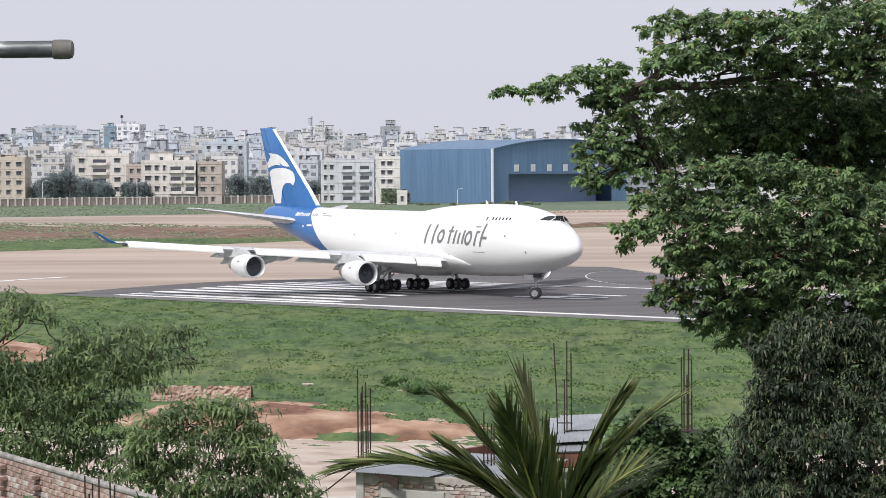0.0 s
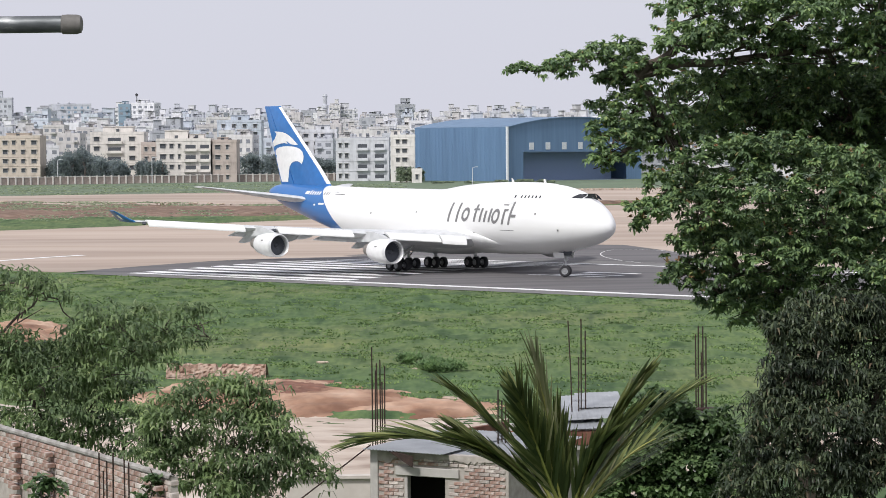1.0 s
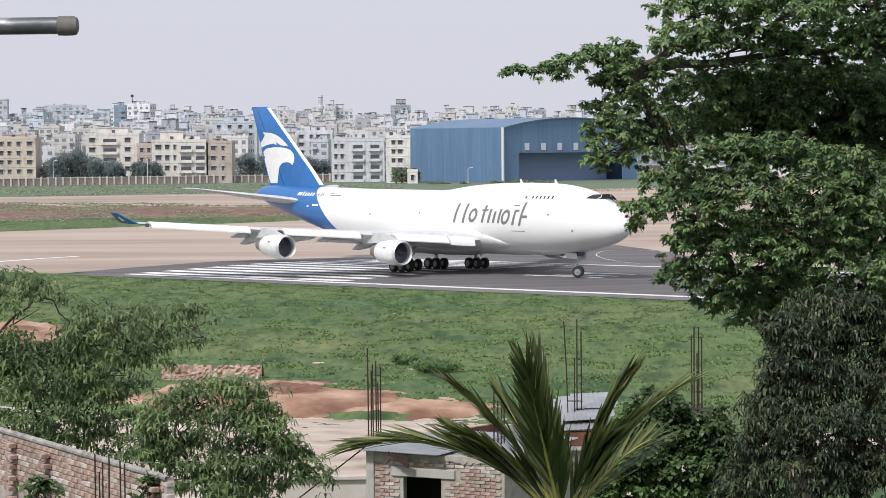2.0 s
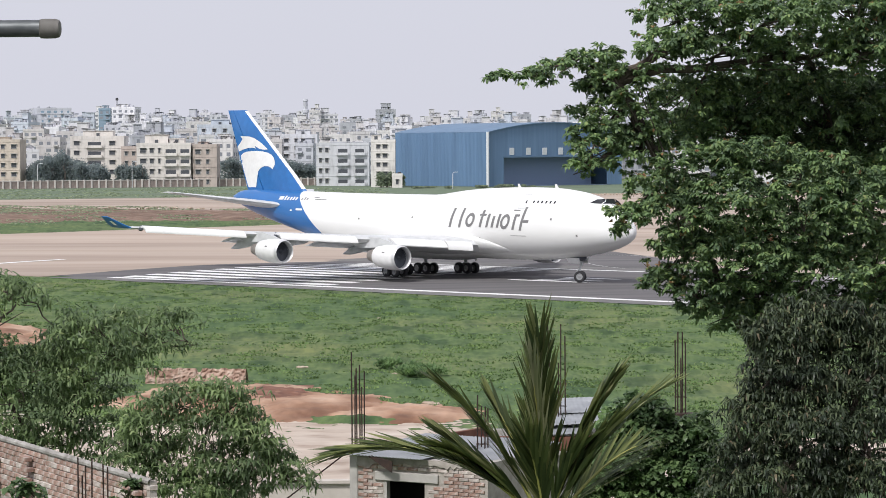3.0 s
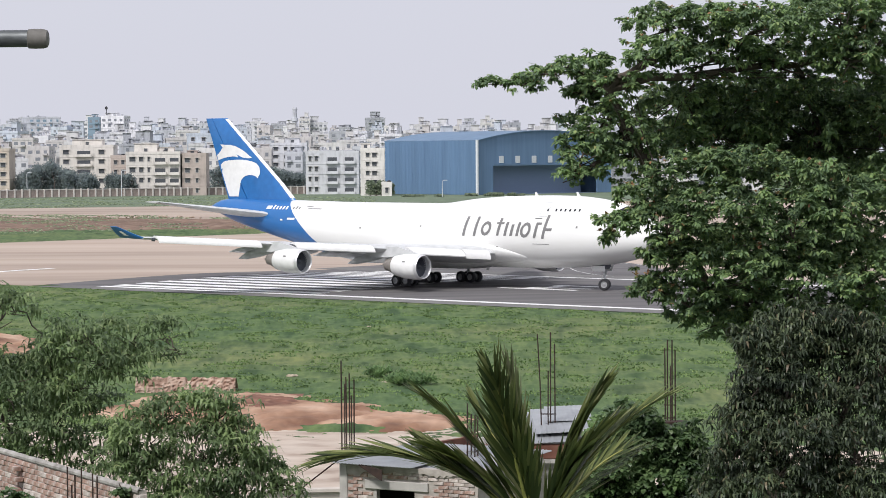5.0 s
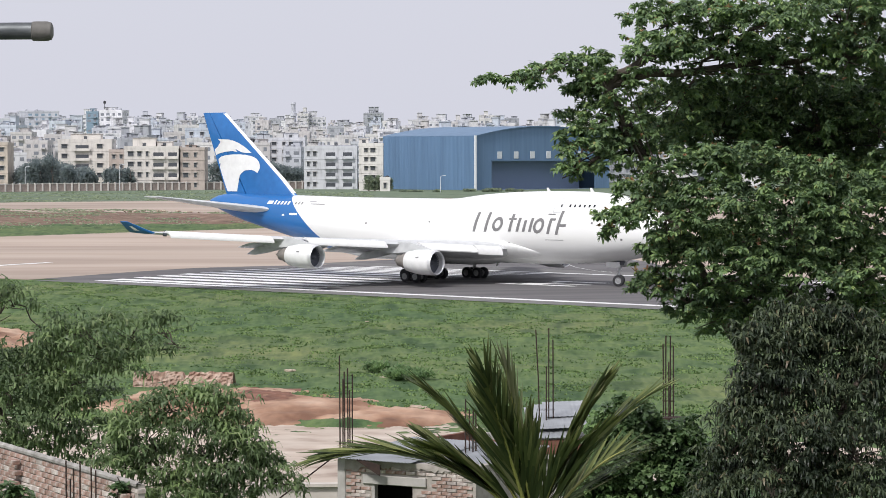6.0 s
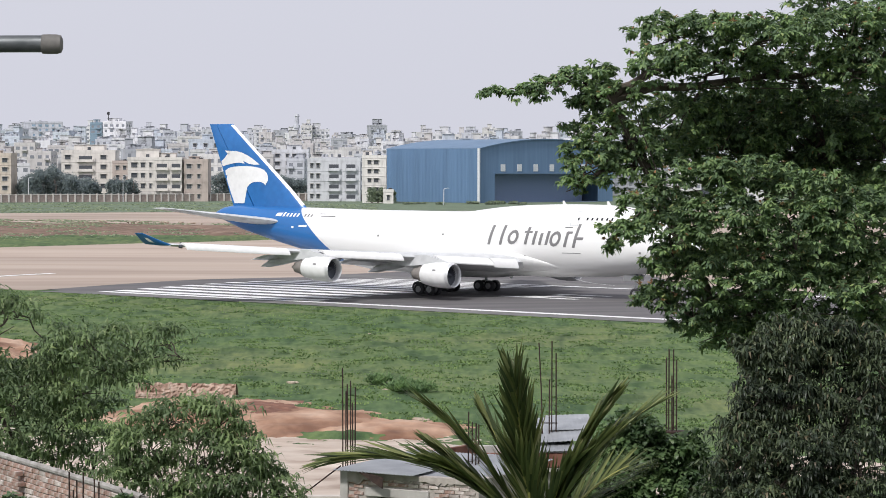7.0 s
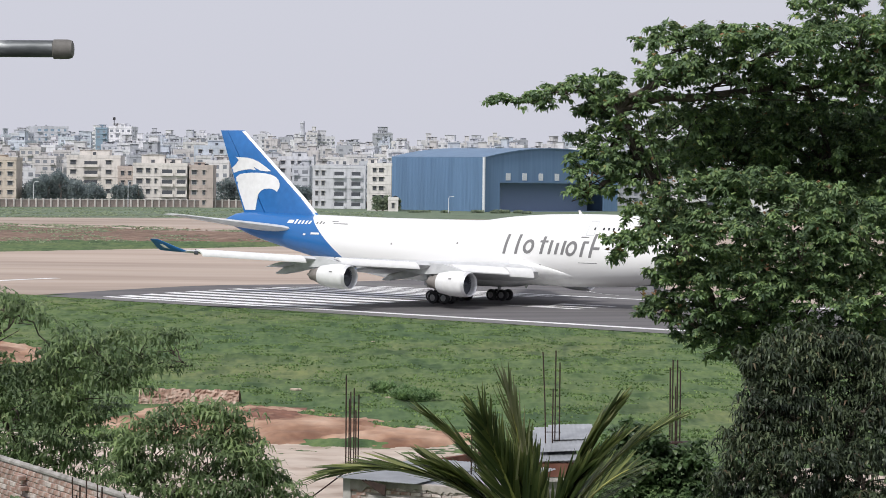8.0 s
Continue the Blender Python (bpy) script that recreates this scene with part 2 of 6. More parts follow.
def airfield():
    ground_field()
    near_field()
    # tan concrete of the turning pad and taxiways
    pt = lambda s, o: tuple(on_runway(s, o)[:2])
    outline = [pt(-210, -5.4), pt(-9, -4.2), pt(-9, 0), pt(380, 0), (420, 300), (520, 870), (140, 860), (55, 842), (-53, 819), (-131, 781), (-330, 690)]
    slab("pavement", outline, GZ - 0.018, CONCRETE, "tan weathered concrete pavement with tyre and rain streaks")
    slab("far_field", [(-640, 620), (-331, 692), (-131, 783), (-53, 821), (55, 844), (140, 862), (300, 1150), (-500, 1150)], GZ - 0.03, PALE_GRASS, "rough grass before the boundary wall, paled for haze", category="ground")
    # runway
    rw = runway_sheet("runway", -9.5, 400, -1.5, 47.5, 0.0, ASPHALT, None, "dark grey asphalt runway with white threshold markings", 4, 28)
    runway_sheet("shoulder", -6, 400, -5.6, -1.5, 0.0, SHOULDER, rw, "paler grey runway shoulder", 2, 1)
    runway_sheet("shoulder", -13, 400, 47.5, 53.5, 0.0, SHOULDER, rw, "paler grey runway shoulder", 2, 1)
    slab("taxiway", [pt(-13, 53.4), pt(-12, 80), pt(-9, 93), pt(-3, 95), pt(19, 79), pt(34, 64), pt(50, 53.4)], GZ + 0.004, ASPHALT, "dark asphalt taxiway fillet joining the runway")
    for k in range(6):
        for o in (1.9 + 3.65 * k, 2 * HALF - 1.9 - 3.65 * k):
            runway_sheet("threshold_stripe", -0.4 - 0.03 * o, 32.8 - 0.05 * o, o - 0.95, o + 0.95, 0.012, PAINT, rw, "", 2, 4)
    runway_sheet("edge_line", -0.5, 395, -1.5, 0.05, 0.012, PAINT, rw, "long white runway edge line", 6, 1)
    runway_sheet("edge_line", -0.5, 395, 45.4, 46.6, 0.012, PAINT, rw, "long white runway edge line", 6, 1)
    # the runway designation, seen too flat to be read: plain bars
    for s0, s1, o0, o1 in ((44.2, 55.0, 17.2, 18.2), (48.5, 55.0, 20.0, 20.9), (47.0, 50.0, 18.2, 20.0), (46.5, 54.0, 24.1, 25.3), (47.5, 49.0, 22.0, 24.1)):
        runway_sheet("designation_bar", s0, s1, o0, o1, 0.012, PAINT, rw, "", 1, 2)
    # curved taxi lead-in line and the arc on the turning pad
    for name, pts in (("taxi_line", [(46.0, 60.5), (12.2, 83.8), (7.7, 82.8), (6.4, 80.6), (8.5, 76.0), (12.6, 69.9), (17.0, 64.7), (21.4, 60.3), (25.1, 57.2), (28.4, 54.6), (31.2, 52.9), (34.3, 51.3)]),
                      ("turn_pad_line", [(-37, 3), (-38.5, 8), (-40.3, 14.3), (-42.1, 20.5), (-43.2, 28.2)])):
        b = Build()
        w = 0.065 if name == "taxi_line" else 0.7
        for _ in range(3):
            pts = [pts[0]] + [((1 - k) * a[0] + k * c[0], (1 - k) * a[1] + k * c[1]) for a, c in zip(pts, pts[1:]) for k in (0.25, 0.75)] + [pts[-1]]
        P = [Vector((*pt(s, o), GZ + 0.016)) for s, o in pts]
        left, right = [], []
        for i, p in enumerate(P):
            d = (P[min(i + 1, len(P) - 1)] - P[max(i - 1, 0)]).normalized()
            q = Vector((-d.y, d.x, 0)) * w
            left.append(p + q), right.append(p - q)
        b.add(left + right, [(i, i + 1, i + 1 + len(P), i + len(P)) for i in range(len(P) - 1)])
        part(name, b.mesh(name, PAINT), rw, "thin painted guide line")


def island_outline():
    near = [(-230, 290), (-77, 460), (-60, 480), (-35, 507), (-5, 555), (28, 608), (60, 640)]
    far = [(-330, 760), (-112, 668), (-81, 652), (-39, 615), (-5, 622), (28, 632), (60, 646)]
    return near, far


def soil_bank():
    """Raised strip of rough grass and dug brown earth between the pavements."""
    near, far = island_outline()
    px = lambda tb, u: Vector((np.interp(u, np.linspace(0, 1, len(tb)), [p[0] for p in tb]), np.interp(u, np.linspace(0, 1, len(tb)), [p[1] for p in tb]), 0))
    for name, v0, v1, mat, high, label, seed in (("grass_island", 0.0, 0.42, GRASS, 0.25, "low strip of green grass between pavements", 1), ("earth_bank", 0.3, 1.0, BROWN_SOIL, 1.1, "long bank of dug brown earth and weeds", 2)):
        b = Build()

        def fn(u, v):
            a, c = px(near, u), px(far, u)
            p = a.lerp(c, v0 + (v1 - v0) * v)
            edge = min(1.0, 6 * min(v, 1 - v))
            h = high * edge * (0.55 + 0.9 * noise.noise(Vector((p.x * 0.06, p.y * 0.03, seed)))) + 0.25 * edge * noise.noise(Vector((p.x * 0.4, p.y * 0.2, seed)))
            return (p.x, p.y, GZ + max(-0.02, h) if 0 < v < 1 else GZ - 0.2)
        b.sheet(160, 14, fn)
        thing(name, label, "ground", kind="structure", mesh=b.mesh(name, mat, smooth=True))


def lump(seed, n=7, m=5):
    """An irregular stone, about one metre across."""
    rng = random.Random(seed)
    b = Build()
    k = [(rng.uniform(0.75, 1.1), rng.uniform(0, 6.28)) for _ in range(4)]
    rad = lambda a, e: 0.5 * k[0][0] * (1 + 0.18 * math.sin(2 * a + k[0][1]) + 0.12 * math.sin(3 * e + k[1][1]) + 0.1 * math.sin(3 * a - 2 * e + k[2][1]))
    rings = []
    for j in range(1, m):
        e = math.pi * j / m - math.pi / 2
        rings.append([(rad(a, e) * math.cos(e) * math.cos(a), rad(a, e) * math.cos(e) * math.sin(a), 0.7 * rad(a, e) * math.sin(e)) for a in (6.2832 * i / n for i in range(n))])
    b.loft(rings)
    return b


def stones():
    rng = random.Random(5)
    meshes = [lump(i).mesh("stone", STONE) for i in range(4)]
    # rubble on top of the bank and the row of whitewashed blocks by the far taxiway
    for i in range(70):
        x = rng.uniform(-115, 12)
        y = np.interp(x, (-112, -81, -39, 28), (664, 648, 612, 630)) - rng.uniform(0, 10)
        ob = thing("stone", "pale broken stone on the earth bank", "stone", "rubble", at=(x, y, GZ + 0.75), turn=rng.uniform(0, 360), mesh=meshes[i % 4])
        k = rng.random() ** 2
        ob.scale = (0.5 + 1.5 * k, 0.5 + 0.9 * k, 0.5 + 1.0 * k)
    for i in range(46):
        x = 30 + i * 0.95
        b = thing("stone", "whitewashed block in a row beside the taxiway", "stone", "white blocks", at=(x, 800 + i * 0.45, GZ + 0.3), turn=rng.uniform(-12, 12), mesh=meshes[i % 4])
        b.scale = (rng.uniform(0.6, 1.0), 0.7, rng.uniform(0.8, 1.3))


def foreground_ground():
    """Dug red clay, a sandy flat and green mounds on the near field."""
    def mound(name, cx, cy, rx, ry, high, mat, label, seed, nx=60, ny=50, rough=0.35, lift=0.02):
        b = Build()

        def fn(u, v):
            x, y = (2 * u - 1), (2 * v - 1)
            r = math.hypot(x, y)
            wob = 1 + 0.28 * noise.noise(Vector((2.1 * x + seed, 2.1 * y, 0))) + 0.14 * noise.noise(Vector((6 * x, 6 * y, seed))) + 0.16 * noise.noise(Vector((17 * x, 9 * y, seed)))
            h = (1 - (r / (0.8 * wob)) ** 2)
            z = high * max(-0.6, h) + rough * high * noise.noise(Vector((x * 5, y * 5, seed + 7))) * max(0, min(1, h * 3))
            return (cx + rx * x, cy + ry * y, GZ + z + lift)
        b.sheet(nx, ny, fn)
        thing(name, label, "soil", kind="structure", mesh=b.mesh(name, mat, smooth=True))
    mound("sand_flat", -9, 117, 20, 36, 0.18, SAND, "pale flooded sand flat", 3, rough=0.15)
    mound("sand_flat", 18.5, 129, 4.5, 7, 0.18, SAND, "pale flooded sand flat", 5, rough=0.15)
    mound("sand_flat", -31, 118, 22, 40, 0.16, SAND, "pale flooded sand flat", 9, rough=0.15)
    mound("red_clay", -13.0, 156.5, 8.0, 14, 0.45, RED_SOIL, "dug red clay heap beside the grass", 11)
    mound("red_clay", -7.6, 151.0, 6.4, 10.5, 0.42, RED_SOIL, "dug red clay heap beside the grass", 41)
    mound("red_clay", -2.2, 146.6, 5.8, 6.6, 0.4, RED_SOIL, "dug red clay heap beside the grass", 17)
    mound("red_clay", -36, 206, 7, 16, 0.9, RED_SOIL, "dug red clay heap beside the grass", 23)
    mound("dark_clay", -10.4, 157, 2.6, 8.0, 0.25, DARK_CLAY, "dark red patch in the dug clay", 13, lift=0.2)
    mound("grass_mound", -4.6, 143.5, 3.6, 2.6, 0.3, GRASS, "small green hummock in the clay", 31)
    mound("grass_mound", -9.6, 140, 0.7, 0.9, 0.25, GRASS, "small green hummock in the clay", 37)
    # cut face of the clay bank
    b = Build()
    rng = random.Random(8)
    lip = lambda u: 0.95 + 0.12 * noise.noise(Vector((u * 16, 0, 3))) - (0.25 if 0.5 < u < 0.56 else 0.0)
    b.sheet(60, 10, lambda u, v: (-18.6 + 6.4 * u, 167.6 - 0.8 * u + 0.22 * noise.noise(Vector((u * 34, v * 7, 1))) - 0.4 * (1 - v), GZ - 0.2 + (lip(u) + 0.2) * v))
    b.sheet(60, 3, lambda u, v: (-18.6 + 6.4 * u, 167.6 - 0.8 * u + 0.22 * noise.noise(Vector((u * 34, 7, 1))) + 2.6 * v, GZ + lip(u) - (lip(u) + 0.2) * v * v))
    thing("clay_ledge", "broken ledge of light red clay", "soil", kind="structure", mesh=b.mesh("clay_ledge", PALE_CLAY))
    meshes = [lump(40 + i).mesh("stone", STONE) for i in range(3)]
    for x, y, k in ((-0.6, 152.3, 0.55), (-0.25, 152.0, 0.45), (-9.3, 178.5, 0.4), (-9.0, 178.8, 0.3), (-2.9, 171.5, 0.6), (-5.2, 229, 0.4)):
        ob = thing("stone", "pale stone lying in the grass", "stone", at=(x, y, GZ + 0.12 * k), turn=40 * x, mesh=meshes[int(abs(x * 7)) % 3])
        ob.scale = (k * 1.5, k, k)
    for x, y, r in ((-2.0, 172, 1.3), (-1.0, 171, 1.0), (-3.4, 178, 0.8)):
        weed_patch(x, y, r)
    grass_tufts()
    bank_weeds()


BLADE = leaf_material("grass_blades", [(0.0, (0.135, 0.218, 0.089)), (0.5, (0.166, 0.256, 0.102)), (0.94, (0.205, 0.288, 0.12)), (1.0, (0.24, 0.3, 0.135))], 0.9, 0.3)
# Weed greens lifted toward the pale of distant haze.
BANK_WEED = leaf_material("haze_paled_weeds", [(0.0, (0.26, 0.325, 0.225)), (1.0, (0.34, 0.4, 0.28))], 0.9, 0.5)
WEED = leaf_material("dark_weeds", [(0.0, (0.15, 0.25, 0.115)), (0.7, (0.2, 0.315, 0.14)), (1.0, (0.26, 0.37, 0.165))], 0.7, 0.5)


def quads_mesh(name, corners, mat):
    """One mesh from an (n, 4, 3) array of quads."""
    n = len(corners)
    me = bpy.data.meshes.new(name)
    me.vertices.add(4 * n)
    me.vertices.foreach_set("co", corners.reshape(-1).astype(np.float32))
    me.loops.add(4 * n)
    me.loops.foreach_set("vertex_index", np.arange(4 * n, dtype=np.int32))
    me.polygons.add(n)
    me.polygons.foreach_set("loop_start", np.arange(0, 4 * n, 4, dtype=np.int32))
    me.polygons.foreach_set("loop_total", np.full(n, 4, dtype=np.int32))
    me.materials.append(mat)
    me.update(calc_edges=True)
    return me


def blades(rng, centres, size, width, lean=0.6):
    n = len(centres)
    a, l = rng.uniform(0, 6.283, n), size * rng.uniform(0.5, 1.3, n)
    d = np.stack([np.cos(a) * lean, np.sin(a) * lean, np.ones(n)], 1) * l[:, None]
    s = np.stack([-np.sin(a), np.cos(a), np.zeros(n)], 1) * (width * rng.uniform(0.6, 1.4, n))[:, None]
    return np.stack([centres - s, centres + s, centres + d * 0.7 + s * 0.7, centres + d], 1)


def grass_tufts():
    """Short uneven tufts all over the near field, thicker in drifts."""
    rng = np.random.default_rng(4)
    n, per = 60000, 6
    y = np.sqrt(rng.uniform(132 ** 2, 312 ** 2, n))
    x = (rng.random(n) * 2 - 1) * y * 0.19
    o = (x - RO.x) * RN.x + (y - RO.y) * RN.y
    drift = 0.5 + 0.25 * np.sin(x * 0.9 + 2 * np.sin(y * 0.21)) + 0.25 * np.sin(y * 0.55 + 1.7 * np.sin(x * 0.6)) + 0.15 * np.sin(x * 3.1 + y * 1.3)
    bare = np.zeros(n, bool)
    for cx, cy, rx, ry in ((-13.0, 156.5, 5.8, 9.8), (-7.6, 151, 4.5, 7.4), (-2.2, 146.6, 4.1, 4.7), (-36, 206, 5.8, 13), (-9, 117, 17, 31), (-31, 118, 19, 35)):
        bare |= ((x - cx) / rx) ** 2 + ((y - cy) / ry) ** 2 < 1
    keep = (o < -6.0) & ~bare & (rng.random(n) < np.clip(1.9 * drift - 0.75, 0, 1))
    x, y = x[keep], y[keep]
    c = np.repeat(np.stack([x, y, [field_height(i, j) - 0.015 for i, j in zip(x, y)]], 1), per, 0)
    c[:, :2] += rng.normal(0, 1, (len(c), 2)) * np.array([0.28, 0.12])
    me = quads_mesh("grass_tufts", blades(rng, c, 0.12, 0.075, 0.7), BLADE)
    thing("grass_tufts", "rough uneven tufts of green grass", "grass", kind="stuff", mesh=me)


def bank_weeds():
    rng = np.random.default_rng(9)
    n = 14000
    x = rng.uniform(-125, 30, n)
    v = rng.random(n) ** 0.6
    near = np.interp(x, (-77, -60, -35, -5, 28, 60), (500, 515, 535, 575, 612, 640))
    far = np.interp(x, (-112, -81, -39, -5, 28, 60), (666, 650, 613, 620, 630, 645))
    y = near + (far - near) * v
    keep = np.sin(x * 0.35 + 2 * np.sin(y * 0.07)) + np.sin(y * 0.3 + x * 0.1) > np.where(x < -72, -0.7, 0.2)
    c = np.stack([x, y, GZ + 0.35 + 0.5 * v], 1)[keep]
    thing("weeds", "patches of green weeds on the earth bank", "weeds", kind="stuff", mesh=quads_mesh("weeds", blades(rng, c, 0.2, 0.3, 2.0), BANK_WEED))


def weed_patch(x, y, r):
    rng = np.random.default_rng(int(abs(x * 100)))
    n = int(900 * r)
    k = rng.integers(0, 8, n)
    hub = np.stack([rng.normal(0, r * 0.55, 8), rng.normal(0, r * 0.7, 8), rng.uniform(0.15, 0.5, 8)], 1)
    c = hub[k] + rng.normal(0, 0.22, (n, 3)) * np.array([r, r, 0.6])
    c[:, 2] = GZ + np.abs(c[:, 2])
    c[:, :2] += (x, y)
    thing("weeds", "dark green weeds growing over the rough grass", "weeds", kind="stuff", mesh=quads_mesh("weeds", blades(rng, c, 0.2, 0.06, 1.4), WEED))


airfield()
soil_bank()
stones()
foreground_ground()


# ---- the airliner: local x ahead of the nose wheel, y to port, built by station s from the nose ----
WHITE = surface("white_aircraft_paint", [(0.3, (0.74, 0.74, 0.735)), (0.7, (0.83, 0.83, 0.825))], 1.6, 0.16, 0.32, bump_by=0.0, wear=0.18, coat=0.3)
GREY_WING = surface("light_grey_wing_paint", [(0.3, (0.5, 0.51, 0.52)), (0.7, (0.62, 0.63, 0.64))], 1.2, 0.3, 0.4, bump_by=0.0, wear=0.3)
BLUE = surface("bright_blue_paint", [(0.3, (0.015, 0.125, 0.37)), (0.7, (0.022, 0.155, 0.44))], 1.4, 0.15, 0.3, bump_by=0.0, wear=0.25, coat=0.3)
MARK_GREY = plain("dark_grey_marking", (0.19, 0.188, 0.19), 0.5)
DARK_METAL = plain("sooty_exhaust_metal", (0.3, 0.275, 0.255), 0.5, 0.4)
# Fan and spinner colour; also stands for shade in flap gaps and wheel bay.
FAN_DARK = plain("dark_fan_and_shade", (0.075, 0.082, 0.098), 0.5, 0.2)
RUBBER = plain("tyre_rubber", (0.038, 0.038, 0.042), 0.9)
STEEL = plain("painted_gear_steel", (0.58, 0.59, 0.6), 0.45, 0.2)
HUB = plain("dull_wheel_hub", (0.36, 0.365, 0.375), 0.5, 0.2)
BARE = plain("polished_lip_metal", (0.72, 0.72, 0.73), 0.35, 0.4)
COCKPIT = plain("dark_cockpit_glass", (0.02, 0.022, 0.026), 0.08)


def livery():
    """White body whose tail turns blue behind a slanting line."""
    m, nt, p = nodes_of("white_and_blue_fuselage_paint")
    tc, sep = nt.nodes.new("ShaderNodeTexCoord"), nt.nodes.new("ShaderNodeSeparateXYZ")
    nt.links.new(tc.outputs["Object"], sep.inputs[0])
    lean = nt.nodes.new("ShaderNodeMath")
    lean.operation, lean.inputs[1].default_value = "MULTIPLY", 1.26
    nt.links.new(sep.outputs["Z"], lean.inputs[0])
    total = nt.nodes.new("ShaderNodeMath")
    total.operation = "ADD"
    nt.links.new(sep.outputs["X"], total.inputs[0])
    nt.links.new(lean.outputs[0], total.inputs[1])
    cut = nt.nodes.new("ShaderNodeMath")
    cut.operation, cut.inputs[1].default_value = "LESS_THAN", 8 - 53.3 + 1.26 * 8.56
    nt.links.new(total.outputs[0], cut.inputs[0])
    n = noise_node(nt, 0.5, 4, (0.15, 1, 1))
    dirt = ramp_node(nt, [(0.3, (0.92, 0.92, 0.91)), (0.65, (1.0, 1.0, 1.0))])
    nt.links.new(n.outputs[0], dirt.inputs[0])
    col = mixed(nt, (0.82, 0.82, 0.815), (0.02, 0.14, 0.4), cut.outputs[0])
    nt.links.new(mixed(nt, col, dirt.outputs[0], 1.0, "MULTIPLY"), p.inputs["Base Color"])
    p.inputs["Roughness"].default_value, p.inputs["Coat Weight"].default_value = 0.3, 0.3
    return m


LIVERY = livery()
f_bot = curve_of([(0, 5.25), (0.15, 5.0), (0.5, 4.62), (1.2, 4.2), (2.4, 3.72), (4, 3.32), (6, 2.92), (9, 2.5), (13, 2.25), (18, 2.15), (42, 2.18), (45, 2.45), (49, 3.25), (54, 4.35), (59.5, 5.55), (64, 6.65), (66.6, 7.55), (67.8, 8.1), (68.3, 8.45)])
f_top = curve_of([(0, 5.75), (0.15, 6.1), (0.5, 6.55), (1.4, 7.4), (2.6, 8.15), (4, 8.8), (5.4, 9.28), (6.6, 9.56), (8.7, 9.9), (11, 10.08), (14, 10.14), (18, 10.1), (21.5, 10.0), (25.4, 9.76), (27.8, 9.48), (29.6, 9.24), (31, 9.17), (45, 9.2), (54, 9.36), (64, 9.52), (66.4, 9.4), (67.5, 9.0), (68.3, 8.65)])
f_wide = curve_of([(0, 0.2), (0.15, 0.5), (0.5, 0.92), (1.2, 1.42), (2.4, 1.98), (4, 2.5), (6, 2.9), (9, 3.18), (12, 3.25), (43, 3.25), (48, 3.05), (54, 2.5), (59.5, 1.85), (64, 1.2), (66.6, 0.75), (67.8, 0.42), (68.3, 0.12)])
f_mid = curve_of([(0, 5.5), (2.4, 5.45), (6, 5.42), (42, 5.42), (50, 6.0), (58, 7.0), (64, 8.0), (68.3, 8.55)])
f_pow = curve_of([(0, 0.5), (4, 0.55), (9, 0.64), (24, 0.62), (31, 0.5), (70, 0.5)])


def skin(s, z):
    """Half width of the fuselage at station s and height z."""
    zm, w = f_mid(s), f_wide(s)
    if z >= zm:
        return w * max(0.0, 1 - ((z - zm) / (f_top(s) - zm)) ** 2) ** f_pow(s)
    return w * max(0.0, 1 - ((zm - z) / (zm - f_bot(s))) ** 2) ** 0.5


def fuselage_mesh():
    b = Build()
    stations = [0, 0.08, 0.2, 0.5, 0.9, 1.4, 2, 2.7, 3.5, 4.4, 5.4, 6.6, 8, 10, 12, 15, 18, 21.5, 24, 26, 28, 29.6, 31, 36, 42, 44, 46.5, 49, 52, 55, 58, 61, 64, 65.6, 66.8, 67.6, 68.1, 68.3]
    rings = []
    for s in stations:
        zt, zb, zm = f_top(s), f_bot(s), f_mid(s)
        ring = []
        for i in range(56):
            a = 2 * math.pi * i / 56
            c = math.cos(a)
            z = zm + (zt - zm) * c if c >= 0 else zm + (zm - zb) * c
            y = skin(s, z) * (1 if math.sin(a) >= 0 else -1)
            ring.append((8 - s, y, z))
        rings.append(ring)
    b.loft(rings)
    return b.mesh("fuselage", LIVERY, smooth=True, tidy=True)


def foil(c, t, n=9):
    """Closed aerofoil outline: (chordwise, thickness) pairs, leading edge first."""
    xs = [0.5 - 0.5 * math.cos(math.pi * i / n) for i in range(n + 1)]
    yt = [5 * t * (0.2969 * math.sqrt(x) - 0.126 * x - 0.3516 * x * x + 0.2843 * x ** 3 - 0.1036 * x ** 4) for x in xs]
    return [(x * c, y * c) for x, y in zip(xs, yt)] + [(x * c, -y * c) for x, y in list(zip(xs, yt))[-2:0:-1]]


w_le = curve_of([(2.6, 19.9), (31.2, 46.4)])
w_te = curve_of([(2.6, 36.4), (12.4, 39.2), (31.2, 50.3)])
w_z = curve_of([(2.6, 3.75), (11.7, 4.42), (20.8, 5.05), (31.2, 5.85)])
w_t = curve_of([(2.6, 0.125), (12, 0.1), (31.2, 0.08)])


def wing_mesh(side):
    b = Build()
    rings = []
    for y in (2.6, 5, 8.5, 12.4, 17, 21, 26, 30, 31.2):
        tilt = 0.035 - 0.0015 * y
        rings.append([(8 - (w_le(y) + u), -side * y, w_z(y) + v - tilt * u) for u, v in foil(w_te(y) - w_le(y), w_t(y))])
    b.loft(rings)
    return b.mesh("wing", GREY_WING, smooth=True, tidy=True)


